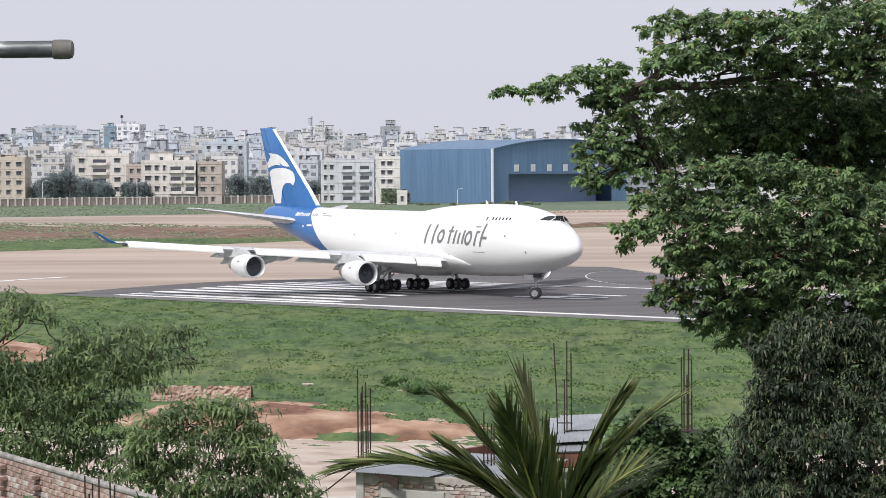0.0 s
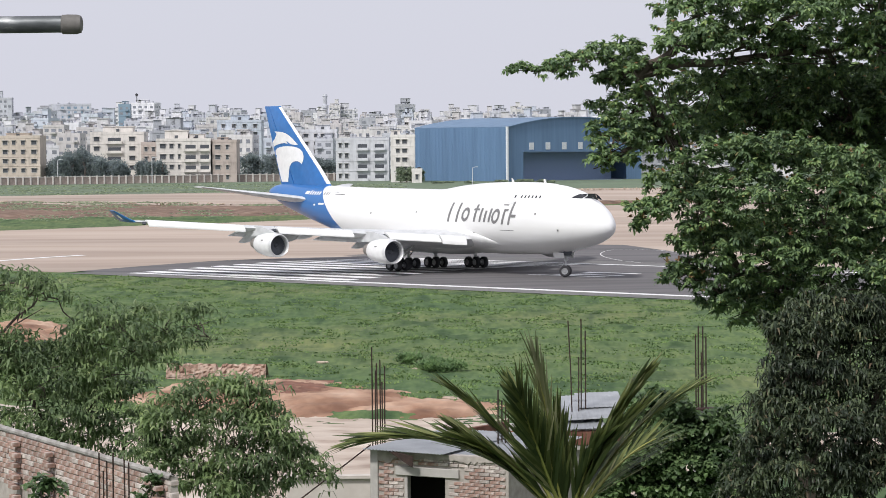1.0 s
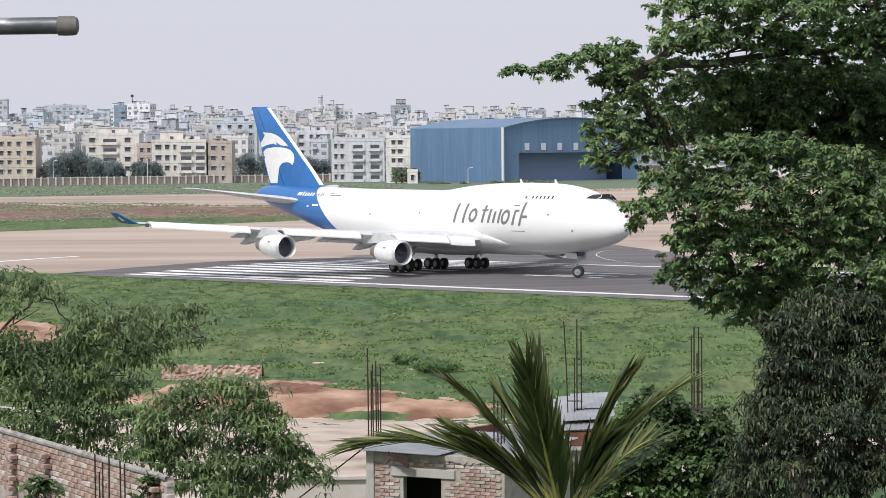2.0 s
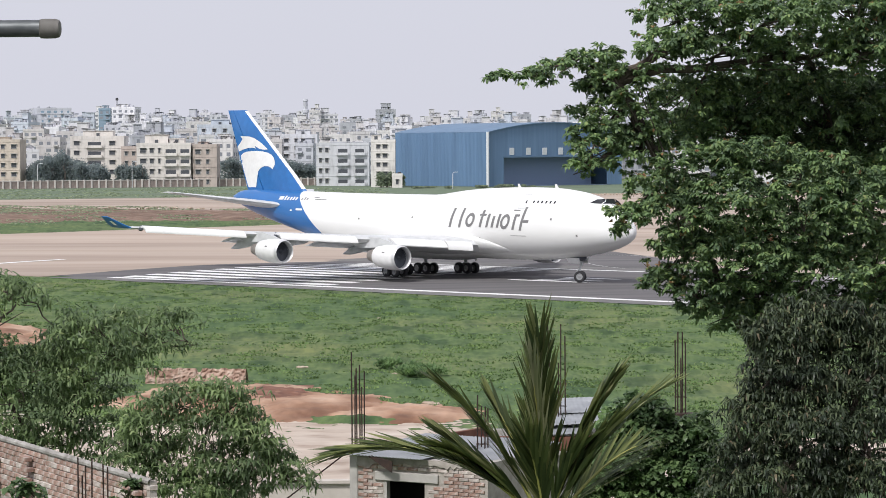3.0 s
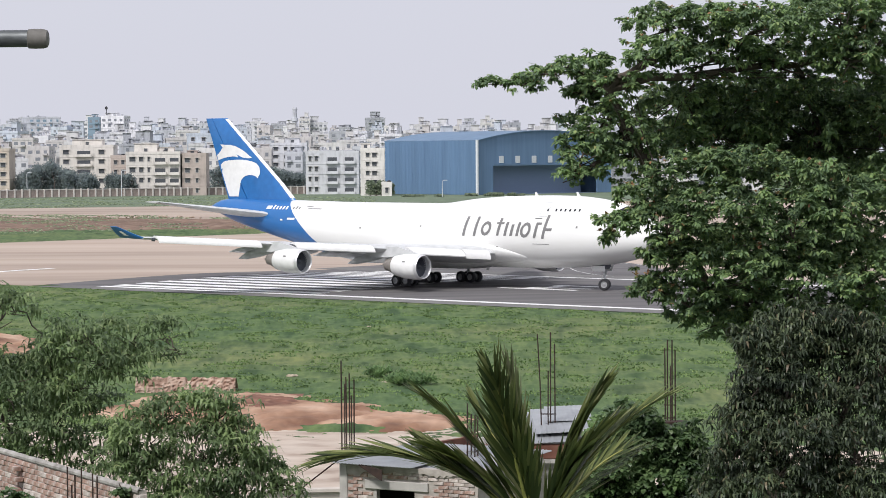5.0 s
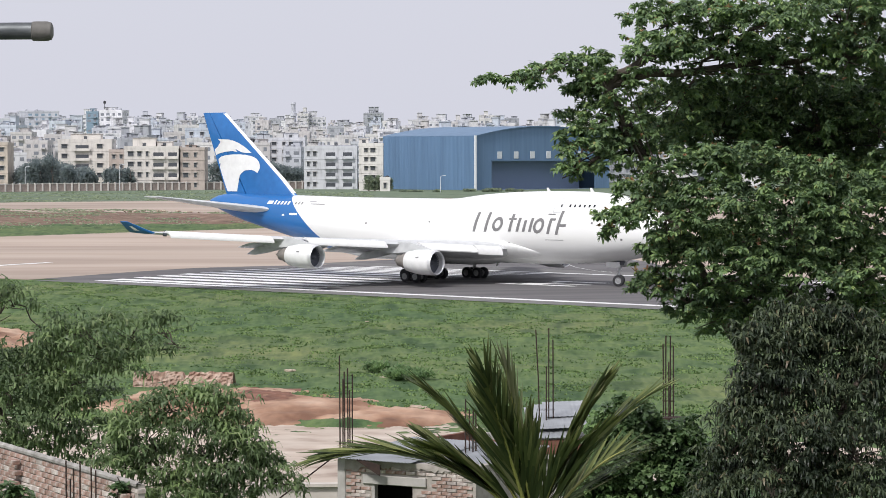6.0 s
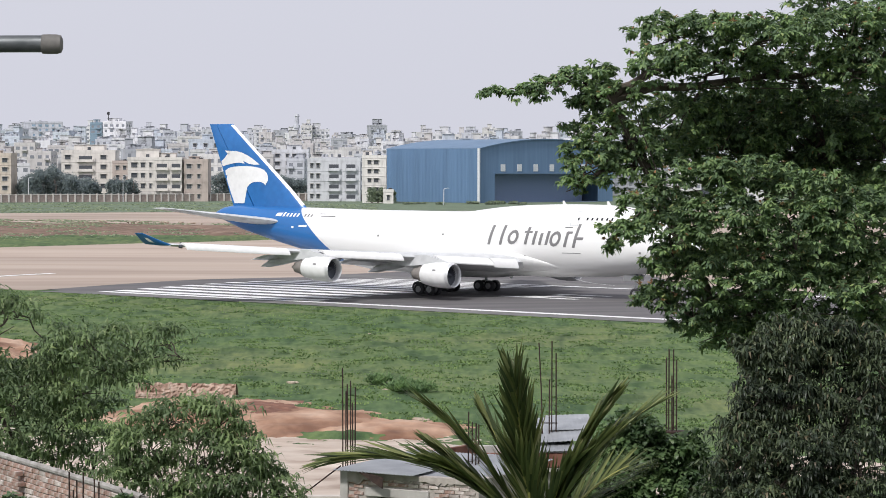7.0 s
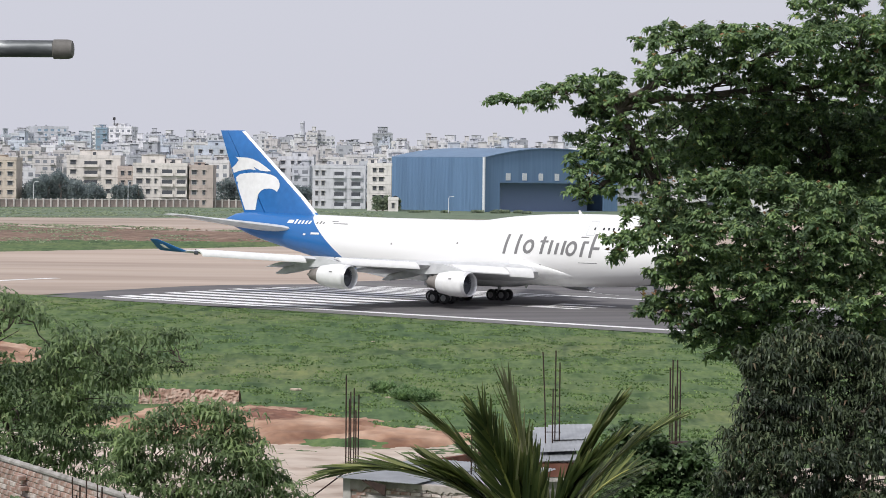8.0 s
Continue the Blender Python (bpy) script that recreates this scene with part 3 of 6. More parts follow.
def slat_mesh(side, y0, y1, reach=0.75, drop=0.62):
    """Leading-edge flap, lowered ahead of the wing."""
    b = Build()
    rings = []
    for i in range(5):
        y = y0 + (y1 - y0) * i / 4
        s, z = w_le(y), w_z(y)
        prof = [(0.55, 0.22), (0.15, 0.3), (-0.2 * reach, 0.22), (-0.75 * reach, -0.1), (-reach, -0.8 * drop), (-0.95 * reach, -drop), (-0.85 * reach, -0.8 * drop), (-0.3 * reach, -0.05), (0.15, 0.1)]
        rings.append([(8 - (s + a), -side * y, z + c) for a, c in prof])
    b.loft(rings)
    return b.mesh("leading_edge_flap", WHITE, smooth=True, tidy=True)


def panel_mesh(name, rows, mat, t=0.09):
    """A tapering surface from rows of (leading point, trailing point)."""
    b = Build()
    rings = []
    for (x0, y0, z0), (x1, y1, z1), up in rows:
        c = math.dist((x0, y0, z0), (x1, y1, z1))
        rings.append([(x0 + (x1 - x0) * u / c + up[0] * v, y0 + (y1 - y0) * u / c + up[1] * v, z0 + (z1 - z0) * u / c + up[2] * v) for u, v in foil(c, t)])
    b.loft(rings)
    return b.mesh(name, mat, smooth=True, tidy=True)


fin_le = curve_of([(8.6, 53.2), (9.55, 54.3), (11.3, 56.15), (19.2, 65.6)])
fin_te = curve_of([(8.6, 65.2), (9.55, 65.6), (19.2, 69.35)])


def fin_half(s, z):
    c = fin_te(z) - fin_le(z)
    x = min(max((s - fin_le(z)) / c, 0.0), 1.0)
    return 5 * 0.095 * c * (0.2969 * math.sqrt(x) - 0.126 * x - 0.3516 * x * x + 0.2843 * x ** 3 - 0.1036 * x ** 4)


def fin_piece(name, u0, u1, mat):
    b = Build()
    rings = []
    for z in (8.7, 9.55, 11.3, 13.5, 16, 19.15, 19.22):
        c = fin_te(z) - fin_le(z)
        us = [u0 + (u1 - u0) * (0.5 - 0.5 * math.cos(math.pi * i / 10)) for i in range(11)]
        side = [(8 - (fin_le(z) + u * c), fin_half(fin_le(z) + u * c, z) * (0.6 if z > 19.2 else 1), z) for u in us]
        rings.append(side + [(x, -y, q) for x, y, q in reversed(side[1:-1])] if u0 == 0 else side + [(x, -y, q) for x, y, q in reversed(side)])
    b.loft(rings)
    me = b.mesh(name, mat, smooth=True, tidy=True)
    me.set_sharp_from_angle(angle=radians(45))
    return me


def decal(name, outline, sides, depth, mat, side, fine=0.5):
    """A flat painted shape laid on a curved flank: outline in (s, z)."""
    bm = bmesh.new()
    bm.faces.new([bm.verts.new((s, 0, z)) for s, z in outline])
    bmesh.ops.triangulate(bm, faces=bm.faces[:])
    for _ in range(7):
        long = [e for e in bm.edges if e.calc_length() > fine]
        if not long:
            break
        bmesh.ops.subdivide_edges(bm, edges=long, cuts=1)
        bmesh.ops.triangulate(bm, faces=[f for f in bm.faces if len(f.verts) > 3])
    for v in bm.verts:
        s, z = v.co.x, v.co.z
        v.co = (8 - s, -side * (sides(s, z) + depth), z)
    me = bpy.data.meshes.new(name)
    bm.to_mesh(me)
    bm.free()
    me.materials.append(mat)
    return me


def bar(s0, s1, z0, z1, lean=0.0):
    """A slanting bar outline; its top leans ahead by lean metres a metre."""
    k = lambda z: lean * (z - z0)
    return [(s0 - k(z0), z0), (s1 - k(z0), z0), (s1 - k(z1), z1), (s0 - k(z1), z1)]


def ring_pieces(sc, zc, rx, rz, w, lean, n=12):
    out = []
    for i in range(n):
        a, c = 2 * math.pi * i / n, 2 * math.pi * (i + 1) / n
        q = [(rx, rz, a), (rx, rz, c), (rx - w, rz - w, c), (rx - w, rz - w, a)]
        out.append([(sc - x * math.cos(t) - lean * z * math.sin(t), zc + z * math.sin(t)) for x, z, t in q])
    return out


def joined_decals(name, outlines, sides, depth, mat, side):
    bm = bmesh.new()
    for o in outlines:
        me = decal(name, o, sides, depth, mat, side)
        bm.from_mesh(me)
        bpy.data.meshes.remove(me)
    me = bpy.data.meshes.new(name)
    bm.to_mesh(me)
    bm.free()
    me.materials.append(mat)
    return me


def lathe(b, profile, centre, n=32, slot=0, ends=False):
    """Rings round the x axis from (x, radius) pairs."""
    rings = [[(centre[0] + x, centre[1] + r * math.cos(a), centre[2] + r * math.sin(a)) for a in (2 * math.pi * j / n for j in range(n))] for x, r in profile]
    b.loft(rings, caps=ends, slot=slot)


def engine(plane, side, y, s, z, r):
    """Nacelle with lip, fan, spinner, core and pylon."""
    k = r / 1.36
    b = Build()
    lathe(b, [(-2.9, 0.98 * k), (-3.9, 1.1 * k), (-3.6, 1.16 * k), (-2.4, 1.36 * k), (-1.2, 1.4 * k), (-0.35, 1.36 * k)], (0, 0, 0))
    nac = part("engine", b.mesh("engine", WHITE, smooth=True, tidy=True), plane, "white turbofan engine nacelle", pose(8 - s, -side * y, z, 0, 1.5, 0))
    b = Build()
    lathe(b, [(-0.35, 1.362 * k), (-0.1, 1.3 * k), (0, 1.24 * k), (-0.06, 1.18 * k), (-0.3, 1.13 * k), (-1.25, 1.16 * k)], (0, 0, 0))
    part("intake_lip", b.mesh("intake_lip", BARE, smooth=True), nac, "bare metal intake lip")
    b = Build()
    for i in range(26):
        a = 2 * math.pi * i / 26
        m = pose(-0.72, 0, 0) @ Matrix.Rotation(a, 4, "X")
        b.add([m @ Vector(p) for p in ((0.03, -0.03, 0.3 * k), (-0.03, 0.05, 0.3 * k), (-0.05, 0.13 * k, 1.14 * k), (0.05, -0.1 * k, 1.14 * k))], [(0, 1, 2, 3)])
    lathe(b, [(-0.95, 0.05), (-0.95, 1.15 * k)], (0, 0, 0))
    part("fan", b.mesh("fan", FAN_DARK), nac, "dark fan blades")["kind"] = "stuff"
    b = Build()
    lathe(b, [(-0.32, 0.02), (-0.37, 0.08 * k), (-0.52, 0.18 * k), (-0.73, 0.28 * k)], (0, 0, 0), 16)
    part("spinner", b.mesh("spinner", FAN_DARK, smooth=True), nac)
    b = Build()
    lathe(b, [(-2.9, 0.95 * k), (-3.9, 0.93 * k), (-4.55, 0.82 * k), (-4.55, 0.7 * k), (-5.3, 0.62 * k), (-5.28, 0.45 * k), (-5.6, 0.3 * k), (-6.0, 0.05)], (0, 0, 0))
    part("exhaust_core", b.mesh("exhaust_core", DARK_METAL, smooth=True), nac, "sooty exhaust nozzle")
    # pylon up to the wing
    b = Build()
    le, top = w_le(y), w_z(y)
    rows = []
    for x, zl, zh, w in ((-0.9, 1.32 * k, 1.42 * k, 0.06), (-2.2, 1.2 * k, 1.75 * k, 0.24), (-3.6, 1.0 * k, top - z + 0.15, 0.3), (-(le - s) - 1.8, 0.75 * k, top - z + 0.1, 0.3), (-(le - s) - 3.6, 1.1 * k, top - z - 0.05, 0.16), (-(le - s) - 4.6, 1.35 * k, top - z - 0.1, 0.05)):
        rows.append([(x, -w, zl), (x, w, zl), (x, w * 0.85, zh), (x, -w * 0.85, zh)])
    b.loft(rows)
    part("pylon", b.mesh("pylon", GREY_WING, smooth=True, tidy=True), nac, "light grey engine pylon")
    b = Build()
    for a in (-1.15, 1.15):
        b.box(-2.0, -1.6, -0.07, 0.07, 1.385 * k, 1.405 * k, Matrix.Rotation(a, 4, "X"))
    part("placard", b.mesh("placard", MARK_GREY), nac, "small grey placard on the cowl")
    return nac


WHEELS, STEER = [], []


def wheel_with_hub(r, w):
    """Tyre and dished hub turned in one piece, so that both roll together."""
    half = [(w / 2 + 0.02, 0.03), (w / 2 + 0.02, r * 0.18), (w / 2 - 0.06, r * 0.24), (w / 2 - 0.07, r * 0.42), (w / 2 - 0.005, r * 0.48), (w / 2 - 0.005, r * 0.56), (w / 2, r * 0.6), (w / 2, r * 0.86), (w * 0.36, r * 0.98), (w * 0.15, r)]
    prof = [(-x, q) for x, q in half] + list(reversed(half))
    b = Build()
    b.loft([[(q * math.cos(a), x, q * math.sin(a)) for a in (2 * math.pi * j / 24 for j in range(24))] for x, q in prof])
    hub = lambda i: min(i, len(prof) - 2 - i) < 5
    b.k = [1 if hub(i) else 0 for i in range(len(prof) - 1) for _ in range(24)] + [1, 1]
    return b.mesh("wheel", [RUBBER, HUB], smooth=True, tidy=True)


def landing_gear(plane):
    nose_w, main_w = wheel_with_hub(0.62, 0.46), wheel_with_hub(0.64, 0.5)
    b = Build()
    b.tube([(0.1, 0, 3.2), (0.03, 0, 1.7)], 0.17, 12)
    b.tube([(0.03, 0, 1.75), (0, 0, 0.62)], 0.11, 12)
    b.tube([(0, -0.62, 0.62), (0, 0.62, 0.62)], 0.09, 10)
    b.tube([(0.1, 0, 1.9), (1.3, 0, 3.0)], 0.06, 8)
    b.tube([(-0.12, 0, 1.5), (-0.34, 0, 1.15), (-0.12, 0, 0.8)], 0.05, 8)
    b.box(0.12, 0.3, -0.2, 0.2, 1.75, 2.05, bevel=0.03)
    gear = part("nose_gear", b.mesh("nose_gear", STEEL, smooth=True), plane, "grey steel nose landing gear")
    for y in (-0.42, 0.42):
        WHEELS.append((part("wheel", nose_w, gear, "black tyre on a pale hub", pose(0, y, 0.62)), 0, y, 0.62, 0.62))
    for side in (-1, 1):
        b = Build()
        b.box(-1.3, 0.5, -0.03, 0.03, -0.6, 0.0, pose(0.1, side * 0.75, 2.62, -side * 12, 0, 0), bevel=0.02)
        part("gear_door", b.mesh("gear_door", WHITE), plane, "open white gear door")
    # Dark box stands in for the shaded hollow above the nose wheels.
    b = Build()
    b.box(-0.9, 0.5, -0.5, 0.5, 2.3, 2.75)
    part("wheel_bay_shade", b.mesh("wheel_bay_shade", FAN_DARK), plane)
    STEER.append(gear)
    for name, s, y in (("wing_gear", 31.85, 5.5), ("wing_gear", 31.85, -5.5), ("body_gear", 34.9, 1.92), ("body_gear", 34.9, -1.92)):
        x = 8 - s
        b = Build()
        b.tube([(x, y * (0.9 if abs(y) > 3 else 1), 3.7), (x, y, 0.75)], 0.2, 12)
        b.tube([(x - 0.85, y, 0.64), (x + 0.85, y, 0.64)], 0.15, 10)
        for dx in (-0.74, 0.74):
            b.tube([(x + dx, y - 0.6, 0.64), (x + dx, y + 0.6, 0.64)], 0.1, 8)
        b.tube([(x, y * 0.85, 1.6), (x + 1.8, y * 0.75, 3.2)], 0.08, 8)
        b.tube([(x, y, 1.8), (x, y * 0.55, 3.1)], 0.09, 8)
        g = part(name, b.mesh(name, STEEL, smooth=True), plane, "grey steel main landing gear truck")
        for dx in (-0.74, 0.74):
            for dy in (-0.56, 0.56):
                WHEELS.append((part("wheel", main_w, g, "black tyre on a pale hub", pose(x + dx, y + dy, 0.64)), x + dx, y + dy, 0.64, 0.64))
        b = Build()
        b.box(-1.3, 1.3, -0.03, 0.03, -1.3, 0, pose(x, y + math.copysign(0.95, y), 3.1, math.copysign(8, y), 0, 0), bevel=0.02)
        part("gear_door", b.mesh("gear_door", GREY_WING), g, "open grey gear door")


def airliner():
    plane = thing("airliner", "white four-engined cargo jumbo jet with blue tail, taxiing on the runway", "airplane")
    part("fuselage", fuselage_mesh(), plane, "white fuselage with forward hump and blue rear end")
    b = Build()
    rings = []
    for i in range(15):
        t = -1 + 2 * i / 14
        k = max(0.02, 1 - abs(t) ** 3) ** 0.5 if t > -0.25 else max(0.02, (1 + t) / 0.75) ** 0.8
        cx, hw, hb = 8 - (29.4 + 13.2 * t), 3.75 * (0.55 + 0.45 * k) * min(1, k * 1.6), 1.6 * k
        rings.append([(cx, hw * math.copysign(abs(math.cos(a)) ** 0.8, math.cos(a)), 3.45 + (0.0 if t > -0.25 else 0.35 * (-0.25 - t)) + hb * math.copysign(abs(math.sin(a)) ** 0.9, math.sin(a)) * (0.8 if math.sin(a) > 0 else 1)) for a in (2 * math.pi * j / 28 for j in range(28))])
    b.loft(rings)
    part("belly_fairing", b.mesh("belly_fairing", WHITE, smooth=True, tidy=True), plane)
    for side in (1, -1):
        wing = part("wing", wing_mesh(side), plane, "long swept light grey wing")
        # pointed fillet where the wing's leading edge meets the body
        b = Build()
        rings = []
        for i in range(12):
            u = i / 11
            st, zc, hz, out = 16.0 + 8.0 * u, 3.2 + 0.7 * u ** 0.8, 0.04 + 1.35 * u ** 0.75, 0.02 + 0.95 * u ** 1.1
            ring = [(zc + hz * math.cos(math.pi * j / 12), math.sin(math.pi * j / 12) ** 1.1) for j in range(13)]
            rings.append([(8 - st, -side * (skin(st, z) - 0.06 + out * q), z) for z, q in ring] + [(8 - st, -side * (skin(st, zc) * 0.7), zc)])
        b.loft(rings)
        part("wing_root_fairing", b.mesh("wing_root_fairing", WHITE, smooth=True, tidy=True), plane, "white pointed wing root fairing")
        for y0, y1, reach, drop in ((3.9, 5.9, 0.5, 0.7), (6.2, 10.4, 1.0, 0.55), (13.2, 19.4, 0.6, 0.48), (22.2, 30.3, 0.6, 0.48)):
            # Dark tubes stand in for the seam and shade behind each flap.
            b = Build()
            b.tube([(8 - (w_le(y) + 0.5), -side * y, w_z(y) + 0.24) for y in (y0, (y0 + y1) / 2, y1)], 0.07, 6)
            b.tube([(8 - (w_le(y) + 0.1), -side * y, w_z(y) - 0.12) for y in (y1, y1 + 0.3)], 0.2, 6)
            part("flap_gap_shade", b.mesh("flap_gap_shade", FAN_DARK, smooth=True), wing, "dark tubes standing for seam and shade behind the lowered flap")
            part("leading_edge_flap", slat_mesh(side, y0, y1, reach, drop), wing, "lowered white leading-edge flap")
        for y in (7.0, 15.6, 18.9):
            b = Build()
            te, z = w_te(y), w_z(y) - 0.45
            ring = lambda x, zz, r: [(8 - x, -side * y + 0.55 * r * math.cos(a), zz + r * math.sin(a)) for a in (2 * math.pi * j / 12 for j in range(12))]
            b.loft([ring(te - 4.6, z + 0.1, 0.05), ring(te - 3.6, z - 0.2, 0.38), ring(te - 1.6, z - 0.5, 0.5), ring(te + 0.2, z - 0.85, 0.42), ring(te + 1.5, z - 1.2, 0.05)])
            part("flap_track_fairing", b.mesh("flap_track_fairing", GREY_WING, smooth=True, tidy=True), wing, "grey canoe-shaped flap fairing")
        # trailing flap, a little lowered
        for y0, y1 in ((4.2, 11.8), (13.0, 20.2)):
            rows = [((8 - (w_te(y) - 1.6), -side * y, w_z(y) - 0.45), (8 - (w_te(y) + 1.1), -side * y, w_z(y) - 1.0), (0, 0, 1)) for y in (y0, y1)]
            part("trailing_flap", panel_mesh("trailing_flap", rows, GREY_WING, 0.1), wing)
        n = Vector((0, -side * 0.75, -0.66))
        rows = [((8 - a, -side * y, z), (8 - c, -side * y, z), tuple(n)) for a, c, y, z in ((46.45, 50.3, 31.15, 5.85), (47.4, 50.5, 31.55, 6.2), (49.7, 50.9, 32.15, 7.05))]
        wl_ = part("winglet", panel_mesh("winglet", rows, BLUE, 0.07), wing, "small blue winglet with a white flash")
        rows = [((8 - a, -side * y, z), (8 - c, -side * y, z), tuple(n)) for a, c, y, z in ((48.2, 50.0, 31.5, 6.15), (48.6, 50.2, 31.68, 6.4), (49.0, 50.35, 31.82, 6.6))]
        part("white_flash", panel_mesh("white_flash", rows, WHITE, 0.13), wl_, "white flash across the winglet")
        rows = [((8 - a, -side * y, z), (8 - c, -side * y, z2), (0, 0, 1)) for a, c, y, z, z2 in ((56.3, 66.2, 1.6, 7.6, 7.85), (57.4, 66.5, 2.7, 7.85, 8.0), (66.1, 68.5, 11.05, 9.25, 9.25))]
        part("tailplane", panel_mesh("tailplane", rows, GREY_WING, 0.085), plane, "pale grey tailplane with a bare leading edge")
        for s, y, z, r in ((23.5, 11.7, 2.52, 1.36), (32.5, 20.85, 3.25, 1.3)):
            engine(plane, side, y, s, z, r)
        # markings: plain strokes in place of the operator's name
        le = 0.2
        stem = lambda s, z0, z1, w=0.36: bar(s, s + w, z0, z1, le)
        strokes = [stem(25.0, 5.66, 7.8), stem(23.45, 5.66, 7.8), stem(20.1, 5.75, 7.65), bar(19.45, 20.5, 7.0, 7.22, le),
                   stem(19.05, 5.75, 7.25), stem(18.2, 5.75, 7.0), stem(17.35, 5.75, 7.25), stem(14.9, 5.56, 7.2), bar(14.2, 14.9, 7.0, 7.25, le),
                   bar(14.3, 15.3, 7.62, 7.74), stem(13.75, 5.5, 8.05), bar(12.75, 13.75, 6.35, 6.65, le)]
        strokes += ring_pieces(21.95, 6.52, 0.72, 0.8, 0.34, le) + ring_pieces(16.35, 6.42, 0.72, 0.84, 0.34, le)
        part("side_marking", joined_decals("side_marking", strokes, skin, 0.02, MARK_GREY, side), plane, "large dark grey slanting strokes painted on the flank")
        small = [stem(52.6 - 0.5 * i, 8.33, 8.6 + 0.06 * (i % 2), 0.24) for i in range(3)] + [bar(49.6, 50.6, 8.62, 8.7), bar(48.0, 50.2, 8.36, 8.46)]
        for q in small:
            part("small_marking", joined_decals("small_marking", [q], skin, 0.02, MARK_GREY, side), plane)
        pale = [bar(55.95 - 0.56 * i, 56.25 - 0.56 * i, 8.3, 8.68 + (0.12 if i == 0 else 0), 0.2) for i in range(5)] + [bar(56.5, 57.4, 8.34, 8.72, 0.3), bar(51.9, 53.2, 7.12, 7.34), bar(54.0, 54.4, 7.0, 7.2)]
        part("tail_marking", joined_decals("tail_marking", pale, skin, 0.02, WHITE, side), plane, "small white strokes painted on the blue tail")
        for i in range(7):
            s = 13.8 - 0.62 * i - (0.5 if i else 0)
            part("upper_window", decal("upper_window", bar(s, s + 0.22, 8.46, 8.74), skin, 0.015, COCKPIT, side), plane)
        door = [bar(14.72, 14.8, 7.85, 9.45), bar(13.75, 13.83, 7.85, 9.45), bar(13.83, 14.72, 9.37, 9.45), bar(13.83, 14.72, 7.85, 7.93)]
        part("door_outline", joined_decals("door_outline", door, skin, 0.015, GREY_WING, side), plane, "thin outline of the upper deck door")
        panes = ([(1.95, 8.3), (2.85, 8.48), (3.0, 9.0), (2.45, 8.72)], [(2.95, 8.48), (3.8, 8.5), (3.85, 8.98), (3.1, 9.0)], [(3.92, 8.5), (5.15, 8.55), (4.75, 8.95), (3.97, 8.97)])
        sunk = lambda s, z: skin(s, min(z, f_top(s) - 0.02))
        for q in panes:
            part("cockpit_window", decal("cockpit_window", q, sunk, 0.025, COCKPIT, side, 0.2), plane, "dark cockpit window")
        for s, z in ((5.6, 5.0), (20.3, 4.4), (9.3, 6.7), (40.7, 6.25), (31.5, 6.55)):
            part("service_hatch", decal("service_hatch", bar(s, s + 0.22, z, z + 0.2), skin, 0.015, MARK_GREY, side), plane)
        seam = [bar(13.0, 15.4, 4.9, 4.95)]
        part("hatch_line", joined_decals("hatch_line", seam, skin, 0.015, MARK_GREY, side), plane)
        # tail emblem: two plain white curls
        fx = lambda u, z: fin_le(z) + u * (fin_te(z) - fin_le(z))
        crest = [(0.791, 16.05), (0.663, 16.01), (0.486, 15.96), (0.367, 15.79), (0.28, 15.48), (0.226, 15.13), (0.193, 14.76), (0.165, 14.37), (0.275, 14.35), (0.371, 14.44), (0.486, 14.92), (0.461, 14.48), (0.577, 14.59), (0.704, 14.52), (0.855, 14.35), (0.98, 14.13), (0.98, 14.74), (0.878, 15.11), (0.714, 15.35), (0.723, 15.7)]
        curl = [(0.952, 13.63), (0.862, 13.96), (0.737, 14.11), (0.587, 14.18), (0.425, 14.18), (0.305, 14.11), (0.211, 13.96), (0.159, 13.72), (0.154, 13.35), (0.183, 12.91), (0.234, 12.47), (0.327, 11.95), (0.345, 12.19), (0.385, 12.32), (0.452, 12.32), (0.522, 12.24), (0.591, 12.02), (0.659, 11.65), (0.716, 11.17), (0.765, 10.51), (0.814, 9.75), (0.969, 9.75), (0.974, 10.4), (0.976, 11.17), (0.978, 11.93), (0.976, 12.67), (0.829, 13.33), (0.974, 13.06)]
        for o in (crest, curl):
            part("tail_emblem", decal("tail_emblem", [(fx(u, z), z) for u, z in o], fin_half, 0.03, WHITE, side, 0.35), plane, "white curling emblem on the fin")
    fin = part("fin", fin_piece("fin", 0.0, 0.7, BLUE), plane, "tall bright blue tail fin")
    part("rudder", fin_piece("rudder", 0.7002, 1.0, BLUE), fin, "bright blue rudder")
    b = Build()
    rings = []
    for z in (9.6, 11.3, 13.5, 16, 19.1):
        c = fin_te(z) - fin_le(z)
        d = [(u * 0.38, fin_half(fin_le(z) + u * 0.38, z) + 0.02) for u in (1, 0.6, 0.3, 0.1)]
        rings.append([(8 - fin_le(z) - x, y, z) for x, y in d] + [(8 - fin_le(z) + 0.06, 0, z)] + [(8 - fin_le(z) - x, -y, z) for x, y in reversed(d)])
    b.loft(rings, close=False, caps=False)
    part("fin_leading_edge", b.mesh("fin_leading_edge", WHITE, smooth=True), fin, "white stripe along the fin's leading edge")
    for s, z in ((17.0, 10.05), (11.2, 10.05), (24, 2.25)):
        up = 1 if z > 5 else -1
        b = Build()
        b.loft([[(8 - s, -0.03, z), (8 - s - 0.5, 0, z), (8 - s, 0.03, z)], [(8 - s - 0.35, -0.02, z + up * 0.45), (8 - s - 0.6, 0, z + up * 0.45), (8 - s - 0.35, 0.02, z + up * 0.45)]])
        part("antenna", b.mesh("antenna", WHITE), plane)
    landing_gear(plane)
    return plane


AIRLINER = airliner()


